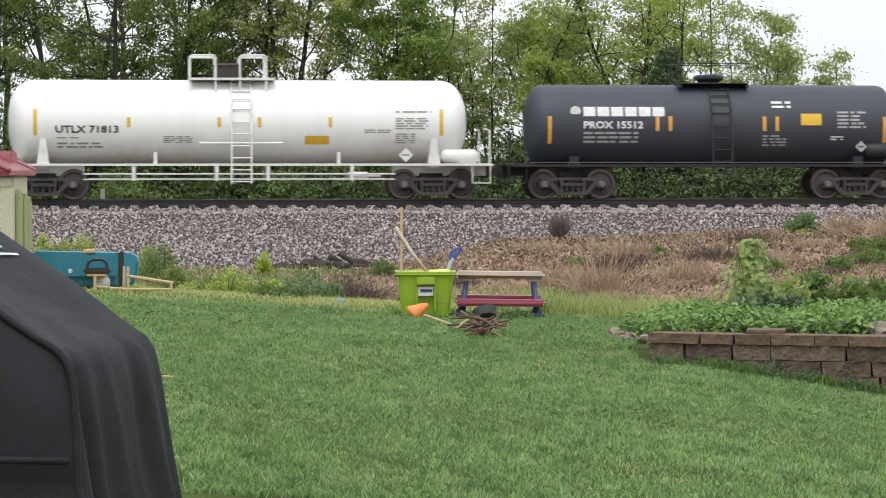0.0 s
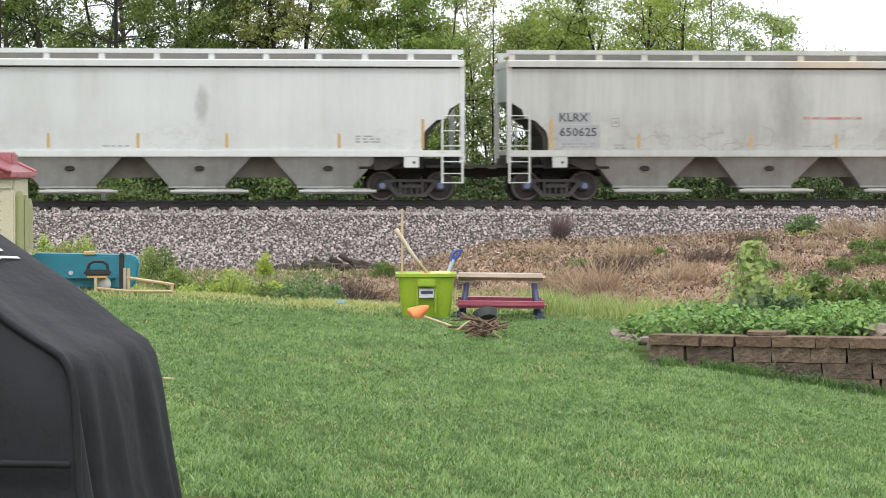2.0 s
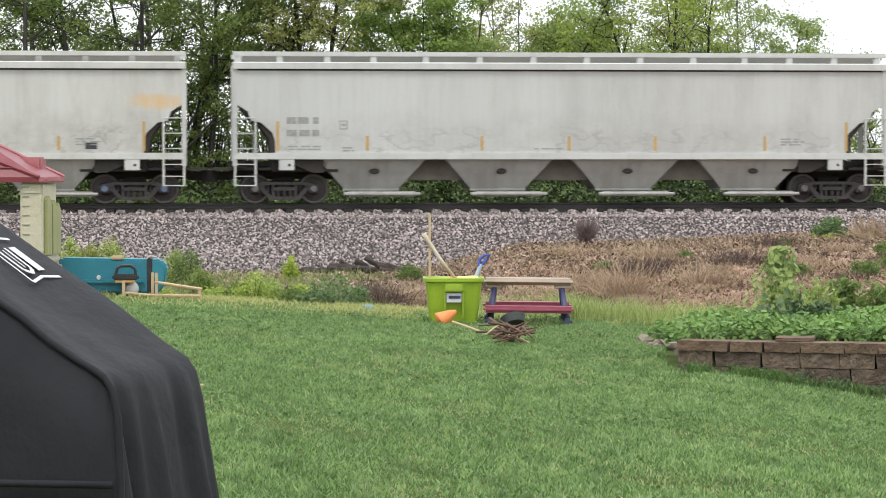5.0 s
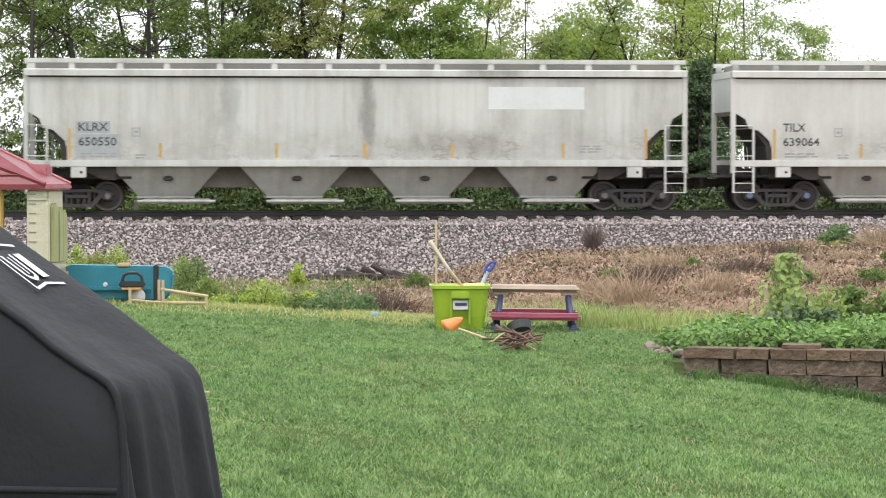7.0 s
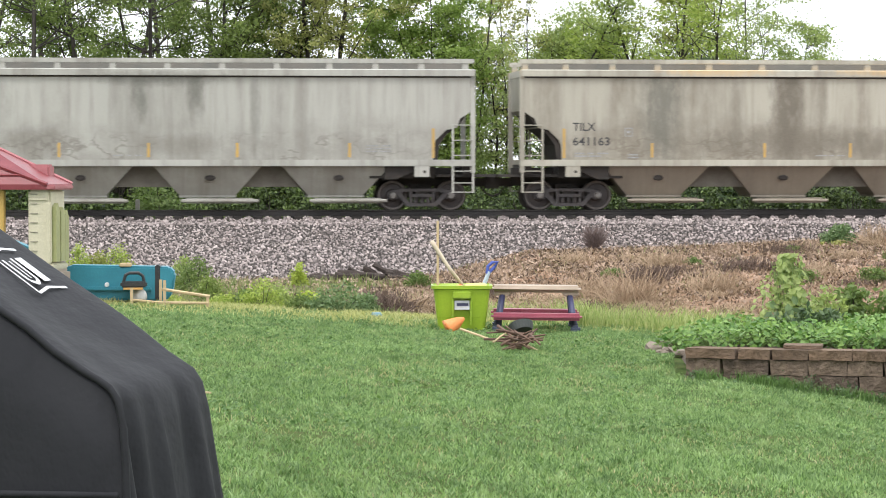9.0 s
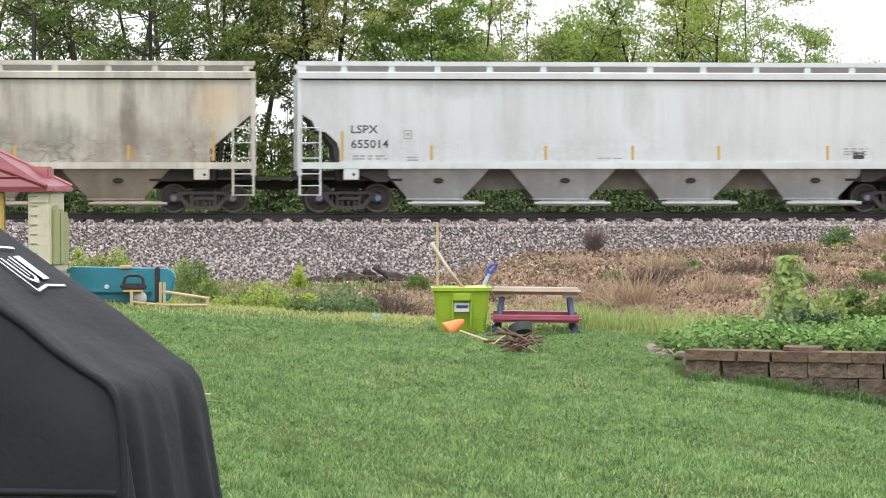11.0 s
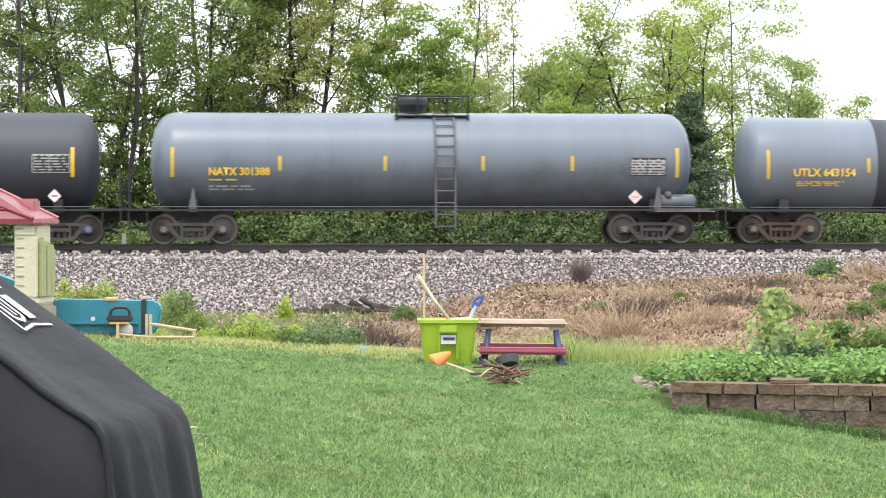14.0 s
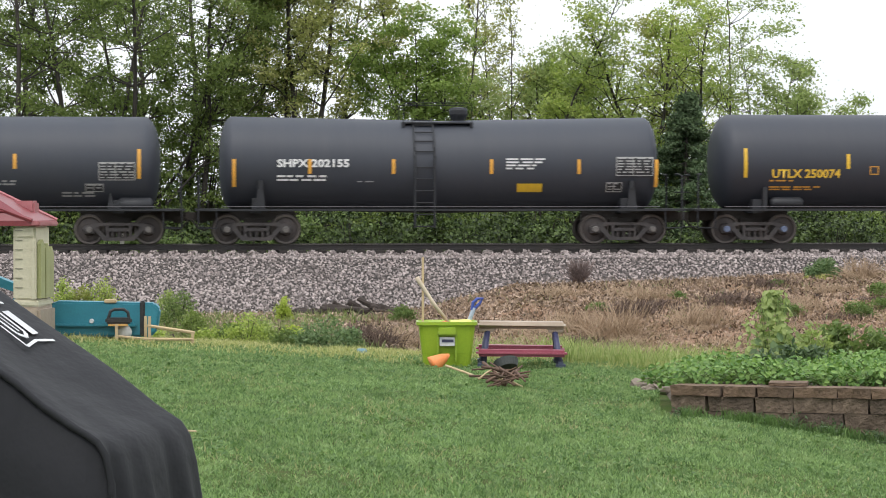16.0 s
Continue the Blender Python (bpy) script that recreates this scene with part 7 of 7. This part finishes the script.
def garden_wall():
    pts = [(3.64, 20.36), (3.78, 20.25), (4.1, 20.1), (4.65, 19.92), (5.2, 19.75), (5.9, 19.6), (6.7, 19.55)]
    seg = [math.dist(a, b) for a, b in zip(pts, pts[1:])]

    def at(d):
        for (a, b), s in zip(zip(pts, pts[1:]), seg):
            if d <= s:
                f = d / s
                return a[0] + (b[0] - a[0]) * f, a[1] + (b[1] - a[1]) * f
            d -= s
        return pts[-1]
    th = thing("garden_wall", "low curved retaining wall of split-faced concrete blocks", "garden wall", kind="structure")
    rr = random.Random(6)

    def block(l, h, dep, j):
        def make():
            bm = B()
            r2 = random.Random(j)
            box(bm, -l / 2 + 0.003, l / 2 - 0.003, -dep / 2, dep / 2, 0.002, h - 0.002)
            bmesh.ops.subdivide_edges(bm, edges=[e for e in bm.edges if abs((e.verts[0].co - e.verts[1].co).x) > 0.1], cuts=3)
            for v in bm.verts:
                if v.co.y < 0:
                    v.co += Vector((r2.uniform(-1, 1) * 0.006, r2.uniform(-0.02, 0.008) * (0.6 if dep > 0.22 else 1), r2.uniform(-1, 1) * 0.0025))
            return bm
        return make
    total = sum(seg)
    for course in range(5):
        cap = course == 0
        ht = 0.078 if cap else 0.112
        ztop = 0.23 if cap else 0.23 - 0.078 - 0.112 * (course - 1)
        d = 0.0
        while d < total - 0.05:
            l = rr.choice((0.25, 0.31, 0.27, 0.46, 0.38) if cap else (0.27, 0.29, 0.34, 0.4)) * rr.uniform(0.95, 1.05)
            x, y = at(max(0, d + l / 2))
            xa, ya = at(max(0, d))
            xb, yb = at(max(0.01, d + l))
            a = math.degrees(math.atan2(yb - ya, xb - xa))
            part("capstone" if cap else "block", shared("cap%d" % (int(d * 10) % 4) if cap else "block%d" % (int(d * 10) % 4), block(0.3 if cap else 0.29, ht, 0.24 if cap else 0.2, int(d * 10) % 4), CAPSTONE if cap else BLOCK), None, th,
                 at=pose(x, y, ztop - ht, rr.uniform(-0.6, 0.6), rr.uniform(-0.5, 0.5), a) @ Matrix.Diagonal((l / (0.3 if cap else 0.29), 1, 1, 1)))
            d += l
    loose = part("capstone", shared("cap1", block(0.3, 0.088, 0.24, 1), CAPSTONE), None, None)
    tagged(loose, "loose tan capstone lying on the wall", "stone")
    loose.name = "loose_capstone"
    loose.matrix_basis = pose(4.42, 20.06, 0.235, 2, 0, -16) @ Matrix.Diagonal((0.95, 0.7, 0.32, 1))
    for i, (x, y, s, zz) in enumerate(((3.97, 22.9, 0.105, 0.035), (4.0, 23.2, 0.09, 0.08), (3.85, 22.85, 0.042, 0.018), (3.86, 23.35, 0.07, 0.03), (5.28, 20.05, 0.1, 0.25))):
        bm = B()
        bmesh.ops.create_icosphere(bm, subdivisions=2, radius=s)
        for v in bm.verts:
            v.co = v.co * (1 + 0.9 * noise.noise(v.co * (0.9 / s) + Vector((i * 3.1, 0, 0))) + 0.3 * noise.noise(v.co * (2.6 / s)))
            v.co.z = max(v.co.z * 0.62, -0.4 * s)
            v.co.x *= 1.1
        ob = mesh_ob("field_stone", bm, STONE)
        ob.matrix_basis = pose(x, y, zz)
        tagged(ob, "pale rounded field stone beside the garden wall", "stone", "stones by the wall")
    # soil
    bm = B()
    edge = [(x + 0.05, y + 0.08) for x, y in pts] + [(6.7, 24.0), (4.45, 24.0), (4.1, 22.5), (3.85, 21.0)]
    foot = [(x + 0.05, y + 0.08) for x, y in pts] + [(6.7, 25.2), (4.25, 24.6), (3.95, 22.6), (3.7, 21.0)]
    top = [bm.verts.new((x, y, 0.19)) for x, y in edge]
    bot = [bm.verts.new((x, y, -0.5 if y < 20.4 else float(ground_z(x, y)) - 0.03)) for x, y in foot]
    bm.faces.new(top)
    for i in range(len(edge)):
        j = (i + 1) % len(edge)
        bm.faces.new((top[j], top[i], bot[i], bot[j]))
    bmesh.ops.recalc_face_normals(bm, faces=bm.faces)
    tagged(mesh_ob("garden_bed", bm, SOIL), "raised garden bed of dark soil behind the wall", "garden bed", kind="structure")


def broad_leaves(rng, centres, ups, size):
    """Cupped oval leaves, each facing along ups."""
    k = len(centres)
    up = ups / np.linalg.norm(ups, axis=1)[:, None]
    d = np.cross(up, rng.normal(size=(k, 3)))
    d /= np.linalg.norm(d, axis=1)[:, None]
    e = np.cross(up, d)
    s = (rng.uniform(0.65, 1.25, k) * size)[:, None]
    c = centres
    rim = [c - d * s, c - d * s * 0.45 + e * s * 0.55 + up * s * 0.12, c + d * s * 0.4 + e * s * 0.6 + up * s * 0.15, c + d * s, c + d * s * 0.4 - e * s * 0.6 + up * s * 0.15, c - d * s * 0.45 - e * s * 0.55 + up * s * 0.12]
    v = np.stack([rim[0], rim[1], rim[2], rim[3], rim[4], rim[5]], 1).reshape(-1, 3)
    o = (np.arange(k) * 6)[:, None]
    fc = np.concatenate([o + [0, 3, 2, 1], o + [0, 5, 4, 3]], 1).reshape(-1, 4)
    return v, fc


def bed_plants():
    rng = np.random.default_rng(15)
    i = 0
    for x in np.arange(3.62, 6.7, 0.27):
        for y in np.arange(20.66 - 0.33 * (x - 3.6), 21.6 if 4.3 < x < 5.15 else 22.4, 0.3):
            if x < 0.178 * y - 0.02:
                continue
            px, py = x + rng.normal() * 0.06, y + rng.normal() * 0.06
            zb = 0.185 if px > 0.182 * py else 0.12
            h = rng.uniform(0.13, 0.22)
            th = thing("strawberry_plant", "leafy low green strawberry-like plant in the bed", "plant", pose(px, py, zb), "plants in the raised bed")
            k = 170
            a, f = rng.uniform(0, 2 * np.pi, k), rng.uniform(0, 1, k) ** 0.5
            c = np.column_stack([np.cos(a) * f * 0.2, np.sin(a) * f * 0.2, h * rng.uniform(0.25, 1.05, k) * (1.1 - 0.35 * f)])
            ups = np.column_stack([np.cos(a) * f * 0.8, np.sin(a) * f * 0.8 - 0.3, np.ones(k)]) + rng.normal(size=(k, 3)) * 0.5
            v, fc = broad_leaves(rng, c, ups, 0.023)
            part("foliage", raw_mesh("foliage", v, fc, STRAWBERRY), None, th)
            bm = B()
            for q in c[::4]:
                tube(bm, [(0, 0, 0), tuple(q * 0.6 + np.array([0, 0, 0.02])), tuple(q)], 0.004, 4)
            part("stem", bm, surf("pale_green_stem", (0.16, 0.24, 0.07)) if i == 0 else bpy.data.materials["pale_green_stem"], th)
            i += 1
    # tall broad-leaved plant
    th = thing("broad_leaved_plant", "tall yellow-green plant with broad leaves in the bed", "plant", pose(4.82, 22.5, 0.185))
    k = 800
    f = rng.uniform(0, 1, k)
    a = rng.uniform(0, 2 * np.pi, k)
    rad = 0.46 * (1 - 0.8 * f) * rng.uniform(0.1, 1, k) ** 0.6 * (0.75 + 0.35 * np.sin(a * 3 + f * 9))
    c = np.column_stack([np.cos(a) * rad, np.sin(a) * rad, 0.08 + f ** 1.35 * 0.58])
    ups = np.column_stack([np.cos(a), np.sin(a) - 0.6, np.full(k, 0.9)]) + rng.normal(size=(k, 3)) * 0.6
    v, fc = broad_leaves(rng, c, ups, 0.028)
    part("foliage", raw_mesh("foliage", v, fc, LEAVES[8]), None, th)
    c = np.array([(-0.03, -0.2, 0.2), (0.06, -0.22, 0.13), (-0.1, -0.15, 0.12), (0.14, -0.12, 0.2), (0.02, -0.2, 0.29), (-0.14, -0.1, 0.25)])
    for q in c:
        v, fc = broad_leaves(rng, q[None], np.array([(0, -1, 0.4)]) + rng.normal(size=(1, 3)) * 0.3, 0.06)
        part("broad_leaf", raw_mesh("broad_leaf", v, fc, YUCCA), None, th)
    bm = B()
    for q in range(9):
        a = q * 0.7
        tube(bm, [(0, 0, 0), (math.cos(a) * 0.08, math.sin(a) * 0.08, 0.3), (math.cos(a) * 0.13, math.sin(a) * 0.13, 0.6)], 0.006, 5, 0.003)
    part("stem", bm, bpy.data.materials["pale_green_stem"], th)
    # grey-green low plant behind and weeds beyond
    blue = bush(4.85, 22.0, 0.75, 0.2, 4, 801, "ground_cover", "blue-green low plant under the tall one", 30, 0.035, "plants in the raised bed", 60, 0.19)
    blue.children[1].data.materials[0] = BLUE_GREEN
    for j, (x, y, w, h, kd) in enumerate(((5.35, 23.2, 0.36, 0.34, 8), (5.8, 22.9, 0.36, 0.34, 5), (5.15, 23.5, 0.35, 0.26, 5), (6.1, 23.4, 0.4, 0.3, 5), (5.6, 23.4, 0.26, 0.42, 5))):
        bush(x, y, w, h, kd, 820 + j, "weed", "sprawling green weed behind the bed", 20, 0.035, "weeds behind the bed", 40, 0.15)
    # small dark weeds along the foot of the wall
    for j, (x, y, w, h) in enumerate(((3.62, 20.1, 0.2, 0.1), (3.98, 19.96, 0.16, 0.09), (4.2, 19.86, 0.26, 0.15), (4.42, 19.79, 0.24, 0.17), (4.63, 19.7, 0.28, 0.15), (4.95, 19.6, 0.24, 0.13), (5.3, 19.5, 0.26, 0.12))):
        bush(x, y, w, h, 4, 860 + j, "wall_foot_weed", "small dark green weed at the foot of the wall", 12, 0.017, "weeds at the wall", 22)


def bank_plants():
    rows = [  # x, y, width, height, leaf kind
        (-3.43, 79.5, 0.8, 1.05, 2),
        (-2.34, 79.5, 0.95, 1.1, 2),
        (-2.91, 79.5, 0.6, 0.95, 10),
        (-0.08, 72.5, 1.04, 0.98, 5),
        (-0.43, 75.9, 0.62, 0.87, 8),
        (0.25, 70.0, 0.71, 0.63, 1),
        (0.65, 67.2, 0.82, 0.41, 2),
        (1.5, 66.1, 1.01, 0.78, 2),
        (1.14, 67.2, 0.69, 0.49, 5),
        (1.95, 66.6, 0.68, 0.63, 8),
        (3.26, 64.0, 1.24, 0.78, 11),
        (3.82, 64.5, 0.66, 0.55, 11),
        (2.87, 64.0, 0.65, 0.65, 11),
        (5.92, 74.8, 0.7, 0.55, 5),
        (-1.21, 67.2, 0.82, 0.47, 5),
        (-0.72, 66.1, 0.81, 0.4, 2),
        (2.38, 65.0, 0.8, 0.45, 5),
        (15.5, 71, 1.3, 0.4, 5), (19.2, 74, 1.2, 0.5, 5), (20.6, 73, 1.5, 0.6, 1), (18.6, 71.5, 1.0, 0.5, 5), (17.4, 70.5, 0.8, 0.45, 5), (21.4, 76, 1.0, 0.5, 8), (13.4, 74.5, 0.5, 0.25, 5), (16.6, 76.5, 0.6, 0.25, 5), (10.9, 72.5, 0.6, 0.25, 5),
    ]
    for i, (x, y, w, h, k) in enumerate(rows):
        bush(x, y, w, h, k, 600 + i, "weed", "leafy green weed at the foot of the embankment", 26, 0.042, "weeds by the embankment", 70)
    bush(2.72, 75.9, 0.4, 0.68, 6, 650, "lime_shrub", "bright lime-yellow shrub at the foot of the ballast", 26, 0.045, "", 60)
    bush(2.64, 66.6, 0.57, 0.46, 6, 651, "weed", "yellow-green weed at the foot of the embankment", 18, 0.045, "weeds by the embankment", 45)
    # bare dark shrub and a juniper on the shoulder
    th = thing("dead_shrub", "dark brown leafless shrub on the ballast edge", "shrub", pose(11.45, 79.7, float(ground_z(11.45, 79.7)) + 0.12))
    rng = np.random.default_rng(77)
    bm = B()
    for i in range(420):
        a, l = rng.uniform(0, 2 * np.pi), rng.uniform(0.25, 0.82)
        d = np.array([np.cos(a) * 0.5, np.sin(a) * 0.5, rng.uniform(0.2, 1.5)])
        d = d / np.linalg.norm(d) * l
        tube(bm, [(0, 0, 0), tuple(d * 0.55 + rng.normal(size=3) * 0.03), tuple(d)], 0.013, 4, 0.006)
    part("twig_mass", bm, surf("dead_twig", (0.16, 0.122, 0.115), (0.22, 0.17, 0.155), 8, 0.9), th)
    bush(18.4, 78.6, 0.9, 0.62, 11, 660, "juniper_shrub", "low green juniper above rusty soil", 34, 0.05, "", 70)
    bush(18.25, 78.2, 1.0, 0.22, 3, 661, "rusty_shrub", "rust-brown dead lower branches of a shrub", 14, 0.06, "", 40)
    # rotting logs
    rl = random.Random(31)
    for i in range(26):
        low = i >= 17
        y = rl.uniform(78.2, 79.2) if low else rl.uniform(79.7, 80.35)
        x = y * rl.uniform(0.066, 0.076) if low else y * rl.uniform(0.041, 0.0745)
        ln, r = rl.uniform(0.4, 1.3), rl.uniform(0.055, 0.13)
        z = max(float(bed_z(x, y)), float(ground_z(x, y))) + r * 0.6 + (0.07 * (i % 3) if x > 4.4 else 0.0)
        th = thing("rotting_log", "dark rotting log at the foot of the ballast", "log", pose(x, y, z, 0, rl.choice((-4, 3, 6, 14, 30, -10)), rl.uniform(-25, 25)), "logs by the embankment")
        bm = tube(B(), [(-ln / 2, 0, 0), (-ln / 6, 0.01, 0.03 * rl.uniform(-1, 1)), (ln / 6, -0.01, 0.03 * rl.uniform(-1, 1)), (ln / 2, 0, 0)], r, 9, r * rl.uniform(0.55, 0.9))
        for v in bm.verts:
            v.co += Vector((0.6, 1, 1)) * 0.06 * noise.noise(v.co * 6 + Vector((i, 0, 0)))
        part("trunk_piece", bm, LOG, th)
    twig = surf("brown_brush", (0.085, 0.058, 0.045), (0.17, 0.115, 0.09), 6, 0.9)
    straw = surf("pale_straw", (0.4, 0.3, 0.2), (0.3, 0.21, 0.14), 6, 0.9)
    more = []
    for i in range(26):
        x, y = 7.5 + i * 0.52 + rng.normal() * 0.3, rng.uniform(62, 77)
        more.append((x, y, rng.uniform(0.7, 1.6), rng.uniform(0.2, 0.45), straw if i % 3 else twig, "straw_clump" if i % 3 else "brush_heap", "clump of pale dead stalks on the bank" if i % 3 else "low brown brushwood on the bank"))
    for x, y, w, h, mt, nm, lb in ((4.52, 65.0, 1.0, 0.64, twig, "brush_heap", "heap of brown brushwood below the logs"), (5.05, 65.8, 0.67, 0.54, straw, "straw_clump", "clump of pale dead stalks below the logs"), (4.25, 67.2, 0.69, 0.55, twig, "brush_heap", "heap of brown brushwood below the logs"),
                                   (19.3, 77.6, 0.7, 0.8, straw, "straw_clump", "clump of pale dead stalks on the bank"), (12.6, 74.5, 1.5, 0.55, straw, "straw_clump", "clump of pale dead stalks on the bank"), (14.6, 73.0, 1.6, 0.5, twig, "brush_heap", "low brown brushwood on the bank"), (10.45, 66.5, 1.3, 1.05, straw, "straw_clump", "fan of long pale dead stalks on the bank"), (9.6, 68.0, 1.0, 0.7, straw, "straw_clump", "fan of long pale dead stalks on the bank"), (13.0, 69.0, 1.3, 0.75, straw, "straw_clump", "fan of long pale dead stalks on the bank"), (20.2, 75.5, 0.9, 1.1, straw, "straw_clump", "fan of long pale dead stalks on the bank"), (11.6, 71.0, 1.2, 0.6, twig, "brush_heap", "low brown brushwood on the bank"), (10.4, 76.0, 1.3, 0.4, straw, "straw_clump", "clump of pale dead stalks on the bank"), (16.4, 76.5, 1.4, 0.45, twig, "brush_heap", "low brown brushwood on the bank")) + tuple(more):
        th = thing(nm, lb, "brushwood" if nm == "brush_heap" else "dead stalks", pose(x, y, float(ground_z(x, y))), "dead growth on the bank")
        bm = B()
        for i in range(240):
            q = np.array([rng.normal() * w * 0.25, rng.normal() * 0.2, 0])
            d = np.array([rng.normal() * 0.5, rng.normal() * 0.3, rng.uniform(0.25, 1)])
            d = d / np.linalg.norm(d) * h * rng.uniform(0.5, 1.15)
            tube(bm, [tuple(q), tuple(q + d * 0.6 + rng.normal(size=3) * 0.03), tuple(q + d + np.array([0, 0, -0.08]))], 0.011, 3, 0.005)
        tagged(part("twig_mass", bm, mt, th), kind="stuff")
    th = thing("marker_post", "weathered white post beside the far rail", "post", pose(-1.95, 89.2, float(ground_z(-1.95, 89.2))))
    part("shaft", box(B(), -0.07, 0.07, -0.07, 0.07, 0, 1.45, 0.01), surf("weathered_white_paint", (0.5, 0.49, 0.45), (0.35, 0.33, 0.3), 6), th)


def yard():
    grill_cover()
    tote()
    picnic_table()
    yard_toys()
    teal_bench()
    playhouse()
    garden_wall()
    bed_plants()
    bank_plants()


ground()
lawn()
track()
build_train()
woods()
yard()

motions()
